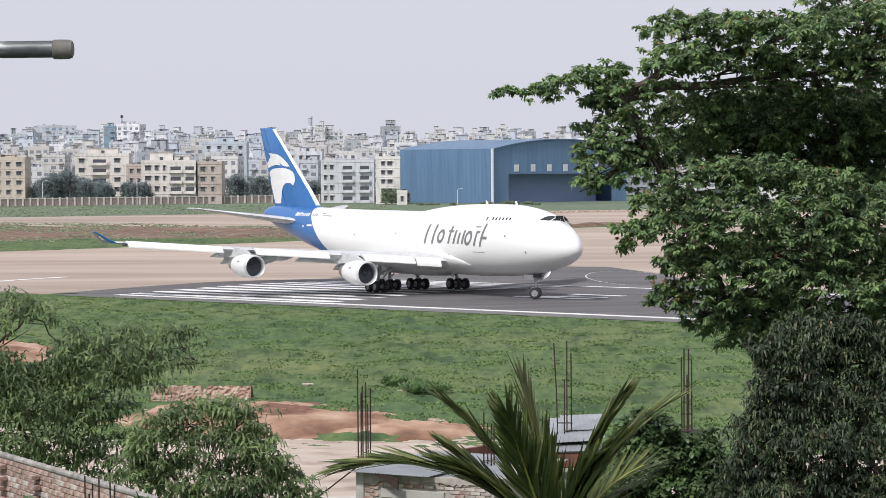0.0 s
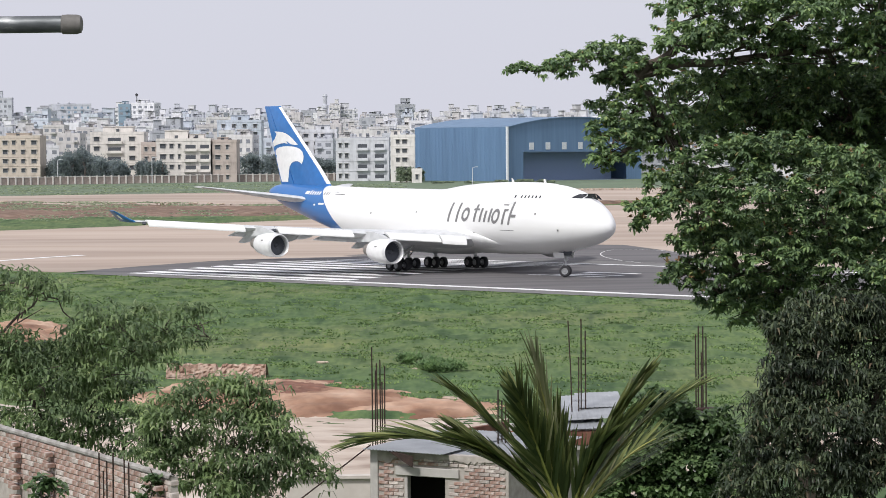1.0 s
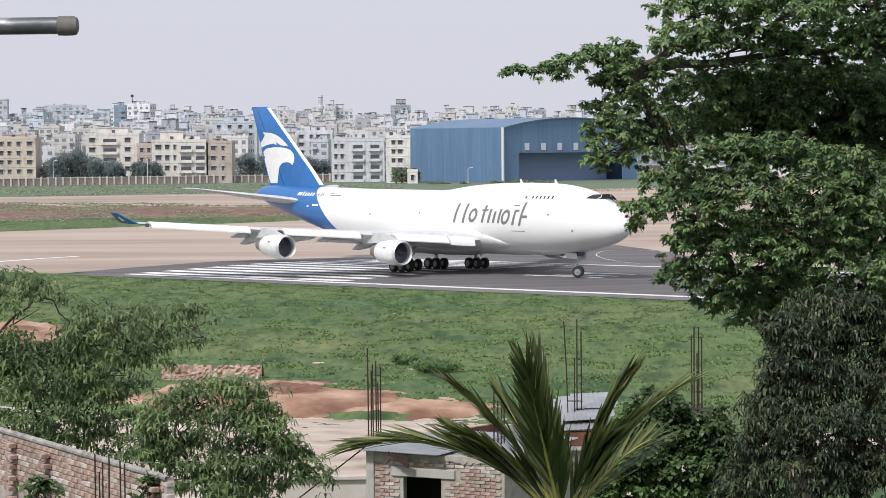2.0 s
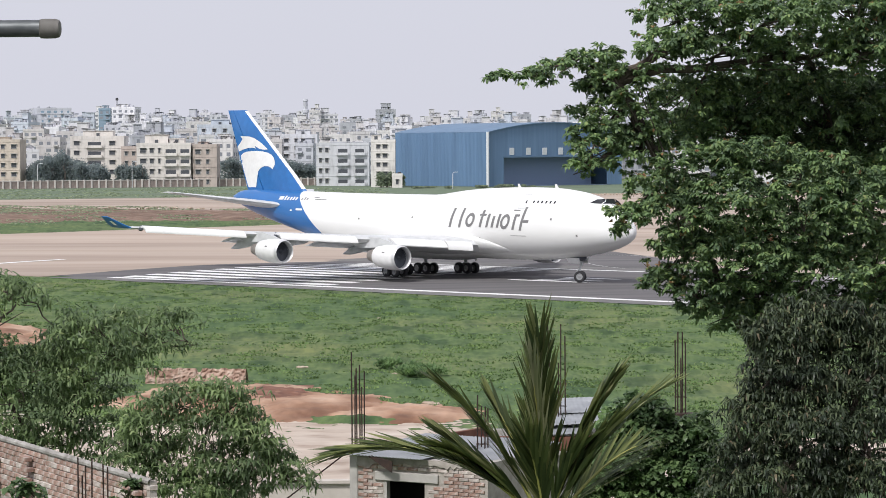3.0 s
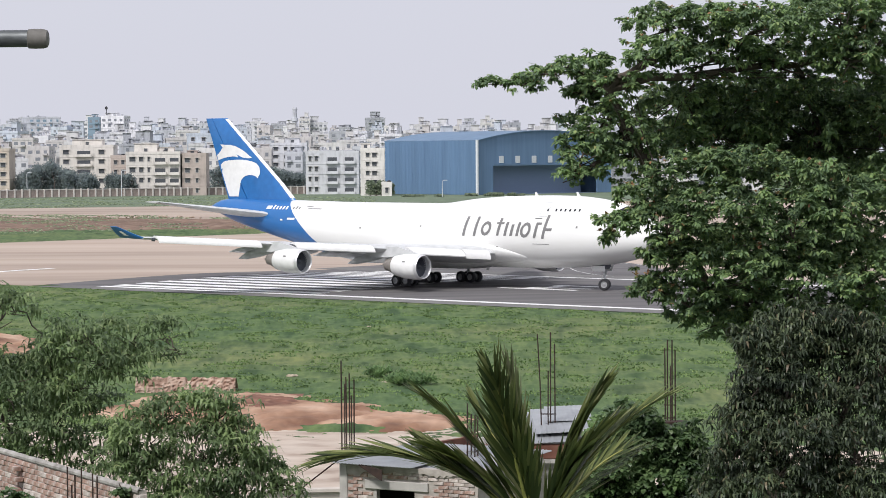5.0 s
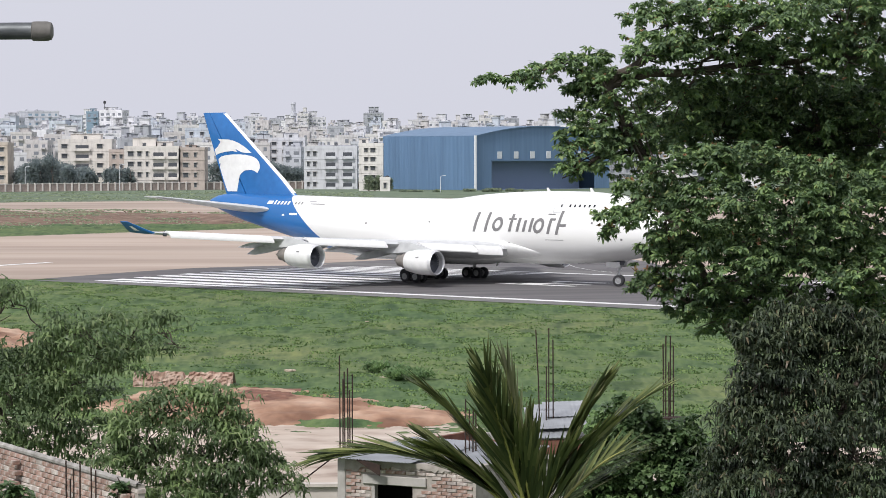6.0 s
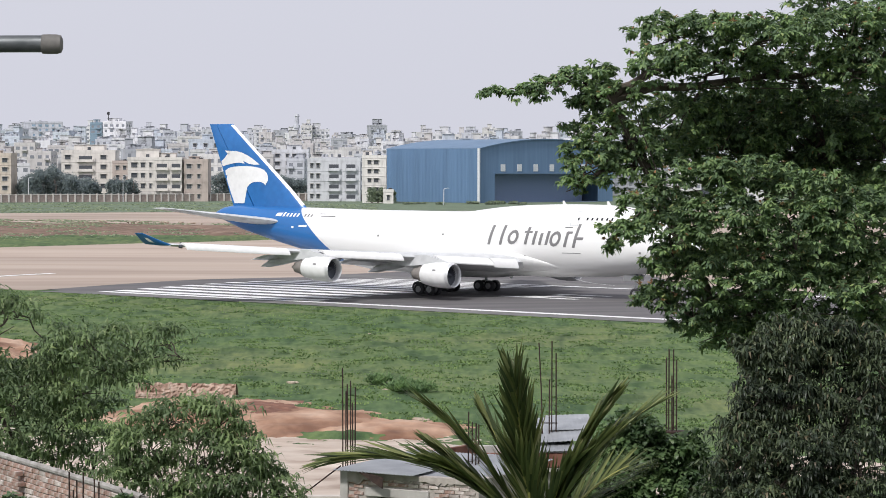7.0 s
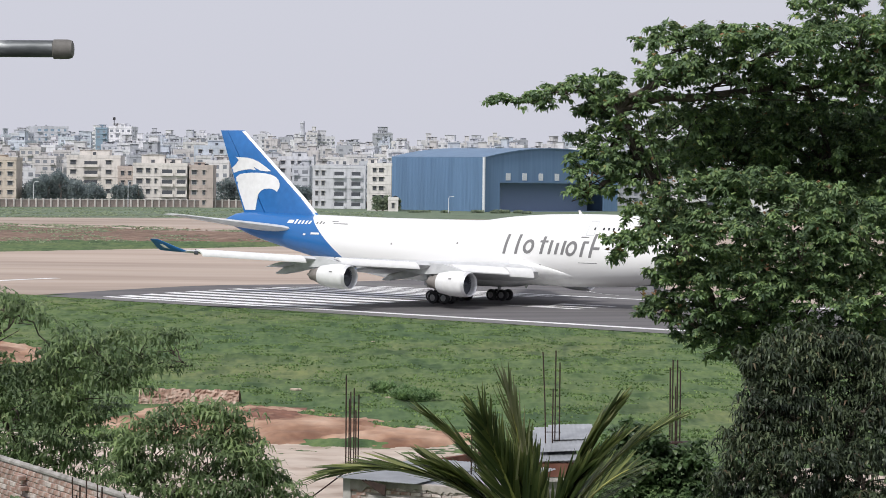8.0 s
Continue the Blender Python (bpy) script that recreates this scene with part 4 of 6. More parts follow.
# ---- hangar, boundary wall and the city behind the airfield ----
HANGAR_BLUE = surface("blue_profiled_sheet", [(0.3, (0.118, 0.205, 0.335)), (0.7, (0.145, 0.248, 0.395))], 0.25, 0.04, 0.6, bump_by=0.0, stretch=(3, 3, 0.15), wear=0.4)
HANGAR_ROOF = surface("pale_blue_roof_sheet", [(0.3, (0.10, 0.175, 0.28)), (0.7, (0.13, 0.215, 0.33))], 0.3, 0.05, 0.5, bump_by=0.0, wear=0.3)
HANGAR_DARK = plain("dark_blue_hangar_inside", (0.24, 0.32, 0.46), 0.8)
PALE_TRIM = plain("pale_painted_trim", (0.66, 0.69, 0.72), 0.6)


def wall_paint(name, c, wear=0.5):
    return surface(name, [(0.28, tuple(x * 0.72 for x in c)), (0.5, c), (0.8, tuple(min(0.86, x * 1.08) for x in c))], 0.6, 0.09, 0.9, bump_by=0.0, stretch=(1, 1, 0.35), wear=wear)


# Pale cool tones put distance haze into the paint; the streaks are weathering.
CITY = [wall_paint("hazy_weathered_wall_paint", c) for c in ((0.72, 0.72, 0.75), (0.66, 0.655, 0.66), (0.585, 0.6, 0.65), (0.7, 0.685, 0.68), (0.575, 0.62, 0.69), (0.61, 0.585, 0.58), (0.44, 0.455, 0.495), (0.79, 0.79, 0.82))]
TAN_WALL, CREAM_WALL, PINK_WALL, WHITE_WALL, GREY_WALL, BLUE_WALL = (wall_paint(n, c, 0.4) for n, c in (("tan_wall", (0.58, 0.51, 0.435)), ("cream_wall", (0.71, 0.675, 0.635)), ("dusky_pink_wall", (0.5, 0.43, 0.39)), ("stained_white_wall", (0.76, 0.735, 0.70)), ("grey_white_wall", (0.64, 0.65, 0.68)), ("pale_blue_wall", (0.52, 0.57, 0.635))))
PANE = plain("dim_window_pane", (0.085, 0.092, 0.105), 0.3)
# Far panes carry haze and sky reflection in their lighter colour.
FAR_PANE = plain("haze_paled_window_pane", (0.24, 0.255, 0.285), 0.25)
TANK_BLACK = plain("black_plastic_tank", (0.04, 0.04, 0.045), 0.6)
GLASS_BLUE = plain("blue_curtain_glass", (0.24, 0.33, 0.41), 0.2)
FENCE_POST = plain("pale_concrete_post", (0.60, 0.56, 0.53), 0.9)
FENCE_PANEL = surface("stained_brown_wall_panel", [(0.3, (0.25, 0.205, 0.185)), (0.7, (0.36, 0.3, 0.275))], 0.8, 0.1, 0.95, bump_by=0.1)


WINDOWS = {}
SASH = plain("dull_window_surround", (0.5, 0.485, 0.465), 0.8)


def window_meshes(w, h):
    """A framed opening with a sunshade, and its pane."""
    key = (round(w, 1), round(h, 1))
    if key not in WINDOWS:
        b = Build()
        t = 0.12
        ring = lambda e, y: [(-w / 2 - e, y, -e), (w / 2 + e, y, -e), (w / 2 + e, y, h + e), (-w / 2 - e, y, h + e)]
        b.loft([ring(t, 0.1), ring(t, -0.16), ring(0, -0.16), ring(0, 0.1)], caps=False)
        shade = Build()
        shade.box(-w / 2 - 0.3, w / 2 + 0.3, -0.6, 0.0, h + t, h + t + 0.12)
        p = Build()
        p.box(-w / 2, w / 2, -0.06, 0.1, 0, h)
        WINDOWS[key] = (b.mesh("window", SASH), p.mesh("pane", PANE), shade.mesh("sunshade", SASH))
    return WINDOWS[key]


def balcony_mesh(w, mat):
    b = Build()
    b.box(-w / 2, w / 2, -1.15, 0, -0.14, 0.0)
    b.box(-w / 2, w / 2, -1.15, -1.0, 0.0, 0.95)
    for x in (-w / 2, w / 2 - 0.12):
        b.box(x, x + 0.12, -1.0, 0, 0.0, 0.95)
        b.box(x, x + 0.12, -1.15, -1.0, 0.95, 2.9)
    return b.mesh("balcony", mat)


def apartment(x0, x1, y, top, floors, bays, mat, label, deep=15.0, turn=0.0, roof=()):
    """An apartment block: bays are (position 0..1, kind, width)."""
    w, base = x1 - x0, GZ - 0.1
    h = top - base
    house = thing("apartment_building", label, "building", "city blocks", at=((x0 + x1) / 2, y, base), turn=turn)
    b = Build()
    storey = h / floors
    b.storeys(w, deep, h, floors, 0.1)
    part("wall", b.mesh("wall", mat), house)
    for k in range(floors):
        for u, kind, bw in bays:
            x, z = -w / 2 + u * w, k * storey + storey * 0.3
            if kind == "w":
                f, p, sh = window_meshes(bw, storey * 0.42)
                o = part("window", f, house, "", pose(x, 0, z))
                part("pane", p, o, "dim window pane")
                part("sunshade", sh, o, "thin concrete sunshade")
            else:
                part("balcony", balcony_mesh(bw, mat), house, "open balcony with a solid parapet", pose(x, 0, k * storey + 0.15))
                f, p, sh = window_meshes(bw * 0.8, storey * 0.5)
                # Dark pane laid on the solid wall imitates a shaded opening.
                part("balcony_shade_pane", p, house, "", pose(x, -0.02, k * storey + 0.5))
    for u, v, rw, rh, rd in roof:
        b = Build()
        b.box(-rw / 2, rw / 2, 0, rd, 0, rh)
        b.box(-rw / 2 - 0.3, rw / 2 + 0.3, -0.3, rd + 0.3, rh, rh + 0.18)
        r = part("stair_house", b.mesh("stair_house", mat), house, "rooftop stair house", pose(-w / 2 + u * w, v, h))
        f, p, sh = window_meshes(1.3, 1.3)
        part("pane", p, r, "", pose(0, 0, 0.9))
    b = Build()
    b.tube([(0, 0, 0), (0, 0, 1.3), (0, 0, 1.5)], [0.75, 0.75, 0.3], 12)
    part("water_tank", b.mesh("water_tank", TANK_BLACK), house, "black rooftop water tank", pose(w * 0.2, 4, h + 0.02))
    return house


def city_front():
    W3 = [(0.15, "w", 1.9), (0.42, "w", 1.2), (0.62, "w", 1.9), (0.86, "w", 1.9)]
    apartment(-190, -160.2, 1015, 17.3, 5, [(0.55, "w", 1.8), (0.66, "w", 1.2), (0.78, "w", 1.4), (0.92, "w", 1.9)], TAN_WALL, "tan plastered apartment block behind the boundary wall", roof=[(0.7, 3, 9, 1.8, 6)])
    apartment(-147.2, -125.7, 1060, 18.7, 5, [(0.12, "w", 2.2), (0.45, "b", 6.5), (0.78, "w", 2.2)], CREAM_WALL, "cream apartment block with a wide top balcony, half hidden by trees", roof=[(0.5, 3, 12, 3.0, 8)])
    apartment(-117.3, -96.2, 1030, 15.8, 4, [(0.12, "w", 2.2), (0.28, "w", 1.5), (0.42, "w", 0.8), (0.63, "b", 5.0), (0.89, "b", 4.2)], CREAM_WALL, "cream apartment block with stacked balconies", roof=[(0.35, 4, 9, 4.0, 6), (0.72, 5, 6, 2.6, 6)])
    apartment(-95.6, -86.2, 1031, 15.2, 4, [(0.22, "w", 1.9), (0.62, "w", 1.0)], PINK_WALL, "dusky pink apartment block beside its cream neighbour", roof=[(0.4, 3, 4, 1.8, 4)])
    apartment(-125.0, -118.6, 1045, 14.5, 4, [(0.3, "w", 1.2), (0.75, "w", 1.2)], PINK_WALL, "narrow reddish-brown house between apartment blocks")
    apartment(-47.9, -27.1, 1040, 15.6, 4, [(0.08, "w", 1.0), (0.2, "w", 1.2), (0.5, "b", 4.6), (0.82, "b", 4.4)], GREY_WALL, "grey-white apartment block with rows of balconies", roof=[(0.6, 3, 14, 1.2, 8)])
    apartment(-25.4, -16.3, 1000, 16.6, 5, [(0.3, "w", 1.3), (0.58, "w", 1.7)], WHITE_WALL, "narrow stained white building beside the hangar", roof=[(0.2, 5, 3.5, 2.6, 4)])
    apartment(-107.2, -87.5, 1180, 24.2, 7, [(0.14, "w", 1.5), (0.38, "w", 1.5), (0.62, "w", 1.5), (0.86, "w", 1.5)], BLUE_WALL, "pale blue apartment block above the nearer roofs", roof=[(0.5, 3, 8, 3, 6)])
    apartment(-66.6, -51.1, 1120, 19.4, 6, W3, GREY_WALL, "grey apartment block behind the balconied one", roof=[(0.6, 3, 6, 2.8, 5)])
    # small white hut at the foot of the white building
    apartment(-17.2, -13.4, 985, 3.9, 1, [(0.5, "w", 1.0)], WHITE_WALL, "small white hut by the hangar", 4.0)


def tank_mesh():
    b = Build()
    b.tube([(0, 0, 0), (0, 0, 1.9), (0, 0, 2.2)], [0.75, 0.75, 0.35], 9)
    return b.mesh("water_tank", CITY[6])


ROOF_TANK = tank_mesh()


def back_block(rng, x, y, w, top, mat, pane, label):
    """A farther block: body with roof clutter, its many small windows in one part."""
    base, deep = GZ, rng.uniform(10, 18)
    h = top - base
    floors = max(2, round(h / 3.3))
    st = h / floors
    b, q, g, huts, tanks = Build(), Build(), Build(), [], []
    b.storeys(w, deep, h, floors, 0.12, 1.1)
    for _ in range(rng.randint(1, 4)):
        rw, rx = rng.uniform(2.5, min(7, w * 0.5)), rng.uniform(-w * 0.28, w * 0.28)
        rh = rng.choice((1.2, 2.4, 2.8, 3.2, 5.6))
        huts.append((rx, rw, rh))
    for _ in range(2):
        tanks.append(rng.uniform(-w * 0.4, w * 0.4))
    n = max(2, int(w / rng.uniform(2.8, 4.2)))
    for k in range(max(0, floors - 5), floors):
        for i in range(n):
            if rng.random() < 0.9:
                x0 = -w / 2 + (i + 0.5) * w / n
                ww = rng.uniform(0.6, 1.2)
                q.box(x0 - ww, x0 + ww, -0.08, 0.0, k * st + st * 0.28, k * st + st * 0.74)
                if rng.random() < 0.35:
                    g.box(x0 - ww - 0.3, x0 + ww + 0.3, -1.1, 0, k * st + 0.15, k * st + 0.95)
    for k in range(max(0, floors - 5), floors):
        for j in range(3):
            q.box(w / 2, w / 2 + 0.06, deep * (0.2 + 0.28 * j), deep * (0.2 + 0.28 * j) + 1.4, k * st + st * 0.3, k * st + st * 0.72)
    o = thing("city_building", label, "building", "distant city", at=(x, y, base), turn=rng.uniform(-14, 14))
    part("wall", b.mesh("wall", mat), o)
    for rx, rw, rh in huts:
        r = Build()
        r.box(-rw / 2, rw / 2, 0, 5, 0, rh)
        r.box(-rw / 2 - 0.4, rw / 2 + 0.4, -0.4, 5.4, rh, rh + 0.2)
        part("stair_house", r.mesh("stair_house", mat), o, "", pose(rx, 2, h))
    for tx in tanks:
        part("water_tank", ROOF_TANK, o, "", pose(tx, 1.4, h + 0.02))
    if g.v:
        part("balcony_tier", g.mesh("balcony_tier", mat), o)["kind"] = "stuff"
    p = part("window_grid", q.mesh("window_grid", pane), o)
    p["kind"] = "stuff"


def city_back():
    rng = random.Random(21)
    names = ("off-white", "cream", "grey", "buff", "pale blue", "brownish", "bare concrete", "white")
    for y, low, high, step in ((1110, 12, 17, 12), (1200, 15, 21, 11), (1310, 17, 24, 12), (1440, 19, 27, 12), (1600, 22, 31, 11), (1800, 26, 36, 12), (2100, 31, 42, 14)):
        x = -0.18 * y
        while x < 0.12 * y:
            w = rng.uniform(0.55, 1.05) * step
            k = rng.randrange(8)
            if not (y < 1150 and -48 < x < 90) and rng.random() < 0.95:
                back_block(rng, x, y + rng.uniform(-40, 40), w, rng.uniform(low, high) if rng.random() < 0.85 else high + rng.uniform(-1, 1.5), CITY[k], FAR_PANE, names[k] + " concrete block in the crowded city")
            x += w + rng.uniform(-2.0, step * 0.35)
    r2 = random.Random(4)
    back_block(r2, -262, 1800, 26, 41.5, CITY[2], GLASS_BLUE, "tall grey-green office block")
    back_block(r2, -214, 1700, 7.5, 39.5, GLASS_BLUE, FAR_PANE, "narrow blue glass tower")
    back_block(r2, -196, 1650, 15, 39.5, CITY[7], FAR_PANE, "tall white block with a dark aerial")
    back_block(r2, -318, 1800, 30, 46, CITY[2], FAR_PANE, "tall grey office block")
    b = Build()
    b.tube([(0, 0, 0), (0, 0, 36), (0, 0, 36.2), (0, 0, 38), (0, 0, 38.2), (0, 0, 43), (0, 0, 43.2), (0, 0, 44.5)], [1.7, 1.5, 2.0, 2.0, 1.3, 1.3, 1.6, 1.2], 10)
    thing("minaret", "slender pale minaret above the roofs", "tower", at=(-80, 1600, GZ), mesh=b.mesh("minaret", CITY[2], smooth=True))
    b = Build()
    b.tube([(0, 0, 0), (0, 0, 5.5)], 0.25, 6)
    b.box(-0.8, 0.8, -0.5, 0.5, 3.6, 5.2)
    thing("aerial", "dark rooftop aerial on a white block", "antenna", at=(-200, 1652, 41.0), mesh=b.mesh("aerial", TANK_BLACK))


def hangar():
    o = Vector((18.4, 1000, GZ))
    along = Vector((-35.2, 40.0, 0))
    a, ln = along.normalized(), along.length
    r = Vector((a.y, -a.x, 0))
    turn = math.degrees(math.atan2(r.y, r.x))
    h = thing("hangar", "large blue sheet-clad hangar with a curved roof and open doorway", "hangar", at=tuple(o), turn=turn)
    # local: x along the gable front, y along the side away from the front corner
    width, eave, rise = 72.0, 20.3, 3.8
    arc = lambda x: eave + rise * (1 - ((x - width / 2) / (width / 2)) ** 2)
    b = Build()
    prof = []
    for i in range(118):
        y0, st = ln * i / 118, ln / 118
        prof += [(0.0, y0), (0.0, y0 + st * 0.55), (-0.09, y0 + st * 0.65), (-0.09, y0 + st * 0.9)]
    prof.append((0.0, ln))
    outer = [(x, y) for x, y in prof] + [(0.4, ln), (0.4, 0.0)]
    b.loft([[(x, y, 0) for x, y in outer], [(x, y, eave) for x, y in outer]])
    part("side_wall", b.mesh("side_wall", HANGAR_BLUE), h, "blue profiled sheet side wall")
    b = Build()
    b.box(width - 0.4, width, 0, ln, 0, eave)
    b.box(0.4, width - 0.4, ln - 0.4, ln, 0, eave)
    part("back_wall", b.mesh("back_wall", HANGAR_BLUE), h)
    b = Build()
    dx0, dx1, dz = 8.5, 64.0, 11.2
    seg = [i * width / 48 for i in range(49)]
    front = [(0, 0), (dx0, 0), (dx0, dz), (dx1, dz), (dx1, 0), (width, 0)] + [(x, arc(x)) for x in reversed(seg)]
    b.loft([[(x, -0.1, z) for x, z in front], [(x, 0.25, z) for x, z in front]])
    part("gable_wall", b.mesh("gable_wall", HANGAR_BLUE), h, "blue gable wall over the doorway")
    b = Build()
    b.loft([[(x, -0.8, arc(x)) for x in seg] + [(x, -0.8, arc(x) + 0.35) for x in reversed(seg)], [(x, ln + 0.3, arc(x)) for x in seg] + [(x, ln + 0.3, arc(x) + 0.35) for x in reversed(seg)]])
    part("roof", b.mesh("roof", HANGAR_ROOF), h, "pale blue curved sheet roof")
    # Added backing wall near the doorway catches light and brightens the inside.
    b = Build()
    b.box(dx0, dx1, 9, 9.3, 0, dz + 3)
    b.box(0.4, width - 0.4, 0.3, ln - 0.4, -0.05, 0.02)
    part("inside_backing", b.mesh("inside_backing", HANGAR_DARK), h, "added blue backing wall and floor inside the hangar")
    b = Build()
    b.tube([(-0.2, -0.6, 0), (-0.2, -0.6, eave + 0.4)], 0.55, 8)
    part("downpipe", b.mesh("downpipe", PALE_TRIM), h, "white downpipe at the corner")
    for i in range(6):
        b = Build()
        b.box(0, 2.4, -0.25, -0.1, 0, 2.7, bevel=0.05)
        part("skylight_panel", b.mesh("skylight_panel", PALE_TRIM), h, "small white panel over the doorway", pose(11.5 + 8.6 * i, 0, 11.9))
    b = Build()
    b.box(dx0, dx1, -0.35, -0.1, dz - 0.3, dz + 0.25)
    part("door_header", b.mesh("door_header", HANGAR_ROOF), h)
    # lamp posts before it
    for x, y, z in ((5.2, 955, 6.0), (-152, 1005, 9.5), (-117, 1012, 10.0)):
        b = Build()
        b.tube([(0, 0, 0), (0, 0, z - 0.6), (0.25, 0, z - 0.15), (1.3, 0, z)], [0.14, 0.11, 0.1, 0.1], 8)
        b.box(1.0, 1.9, -0.2, 0.2, z - 0.1, z + 0.1)
        thing("lamp_post", "pale street lamp post by the airfield boundary", "lamp post", "lamp posts", at=(x, y, GZ), mesh=b.mesh("lamp_post", PALE_TRIM))


def boundary_wall():
    p0, p1 = Vector((-285, 928, GZ)), Vector((-26, 1066, GZ))
    d = p1 - p0
    n = 100
    wall = thing("boundary_wall", "long concrete boundary wall with pale posts and stained panels", "wall", kind="structure", at=tuple(p0), turn=math.degrees(math.atan2(d.y, d.x)))
    st = d.length / n
    post, panel = Build(), Build()
    post.box(-0.3, 0.3, -0.35, 0.3, 0, 3.2, bevel=0.05)
    panel.box(0.3, st - 0.3, -0.06, 0.1, 0, 2.75)
    cap = Build()
    cap.box(0.3, st - 0.3, -0.2, 0.22, 2.75, 3.0)
    pm, am, cm = post.mesh("post", FENCE_POST), panel.mesh("panel", FENCE_PANEL), cap.mesh("coping", FENCE_POST)
    for i in range(n + 1):
        part("post", pm, wall, "", pose(i * st, 0, 0))
        if i < n:
            part("panel", am, wall, "", pose(i * st, 0, 0))
            part("coping", cm, wall, "", pose(i * st, 0, 0))


# The blue-grey lift in these greens stands in for distance haze.
FAR_LEAF = leaf_material("haze_tinted_foliage", [(0.0, (0.25, 0.3, 0.335)), (0.6, (0.265, 0.315, 0.34)), (1.0, (0.28, 0.33, 0.345))], 0.9, 0.5)
SCRUB = leaf_material("pale_scrub", [(0.0, (0.26, 0.32, 0.25)), (1.0, (0.34, 0.4, 0.3))], 0.8, 0.5)


def far_tree(rng, x, y, h, r, label, mat=None):
    t = thing("tree", label, "tree", "distant trees", at=(x, y, GZ))
    b = Build()
    b.tube([(0, 0, 0), (0.2, 0, h * 0.4), (0.0, 0.2, h * 0.75)], [0.35, 0.28, 0.1], 7)
    for i in range(4):
        a = i * 1.6 + x
        b.tube([(0.2, 0, h * 0.38), (r * 0.5 * math.cos(a), r * 0.5 * math.sin(a), h * 0.7)], [0.18, 0.05], 5)
    part("trunk", b.mesh("trunk", FENCE_PANEL), t)
    n = int(1100 + 230 * r)
    k = rng.integers(0, 9, n)
    cc = rng.normal(0, 0.42, (9, 3)) * np.array([r, r, h * 0.2]) + np.array([0, 0, h * 0.66])
    c = cc[k] + rng.normal(0, 0.3, (n, 3)) * np.array([r * 0.75, r * 0.75, h * 0.2])
    c[:, 2] = np.abs(c[:, 2] - h * 0.05) + h * 0.05
    low = rng.random(n) < 0.45
    c[low, 2] *= rng.uniform(0.15, 0.8, low.sum())
    a, e = rng.normal(size=(n, 3)), rng.normal(size=(n, 3))
    a, e = a / np.linalg.norm(a, axis=1)[:, None] * 0.42, e / np.linalg.norm(e, axis=1)[:, None] * 0.3
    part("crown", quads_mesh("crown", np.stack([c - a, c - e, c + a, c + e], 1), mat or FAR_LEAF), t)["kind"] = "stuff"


def far_greenery():
    rng = np.random.default_rng(12)
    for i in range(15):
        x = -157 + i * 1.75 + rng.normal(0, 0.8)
        far_tree(rng, x, 1018 + rng.uniform(-4, 8), 8.5 + 6.0 * math.exp(-((x + 146) / 9) ** 2) + rng.uniform(-1, 1), rng.uniform(3.2, 4.6), "dense tree behind the boundary wall, tinted blue-green for haze")
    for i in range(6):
        far_tree(rng, -130 + i * 3.0 + rng.normal(0, 0.6), 1024 + rng.uniform(-3, 5), rng.uniform(6, 11), rng.uniform(1.8, 2.8), "thin tree behind the boundary wall, tinted blue-green for haze")
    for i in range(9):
        far_tree(rng, -84 + i * 4.2, 1065 + rng.uniform(-8, 8), rng.uniform(8, 14), rng.uniform(3, 4.2), "tree between apartment blocks, dulled with haze colour")
    for i in range(9):
        far_tree(rng, rng.uniform(-22, 48), 966 + rng.uniform(-8, 8), rng.uniform(0.4, 1.3), rng.uniform(0.8, 2.4), "low roadside bush before the hangar", SCRUB)
    for i in range(4):
        far_tree(rng, -21.5 + 2.2 * i, 990, rng.uniform(4.5, 7.5), 2.0, "small ragged tree against the white building", SCRUB)


def far_scrub():
    """Rough tussocks over the pale field before the boundary wall."""
    rng = np.random.default_rng(33)
    n = 5000
    y = rng.uniform(790, 985, n)
    x = rng.uniform(-0.19, -0.02, n) * y
    edge = np.interp(x, (-331, -131, -53, 55, 140), (692, 783, 821, 844, 862)) + 2
    keep = (y > edge) & (np.sin(x * 0.21 + 2 * np.sin(y * 0.05)) + np.sin(y * 0.13 + x * 0.07) + rng.normal(0, 0.5, n) > 0.1)
    c = np.stack([x, y, np.full(n, GZ - 0.05)], 1)[keep]
    thing("scrub", "rough tussocks on the pale airfield grass", "grass", kind="stuff", mesh=quads_mesh("scrub", blades(rng, np.repeat(c, 2, 0) + rng.normal(0, 0.4, (2 * len(c), 3)) * np.array([1, 1, 0]), 0.3, 0.45, 1.8), BANK_WEED))


far_scrub()
city_front()
city_back()
hangar()
boundary_wall()
far_greenery()


# ---- near things: trees, palm, houses, wall, pipe ----
BARK = surface("rough_brown_bark", [(0.3, (0.045, 0.035, 0.028)), (0.7, (0.13, 0.105, 0.085))], 6, 0.8, 0.95, bump_by=0.8, depth=0.05, stretch=(1, 1, 0.3))
TREE_LEAF = leaf_material("rain_tree_leaves", [(0.0, (0.11, 0.17, 0.105)), (0.45, (0.158, 0.242, 0.122)), (0.85, (0.218, 0.315, 0.142)), (0.985, (0.275, 0.345, 0.155)), (1.0, (0.36, 0.170, 0.10))], 0.5, 0.4, 1.5, 0.6, 1.6)
MANGO_LEAF = leaf_material("mango_leaves", [(0.0, (0.034, 0.048, 0.034)), (0.6, (0.06, 0.082, 0.05)), (0.93, (0.11, 0.14, 0.08)), (1.0, (0.17, 0.125, 0.09))], 0.42, 0.3, 1.3, 0.5, 1.55)
BLOSSOM = leaf_material("orange_blossom", [(0.0, (0.3, 0.15, 0.095)), (0.5, (0.36, 0.215, 0.125)), (1.0, (0.3, 0.29, 0.15))], 0.6, 0.3)
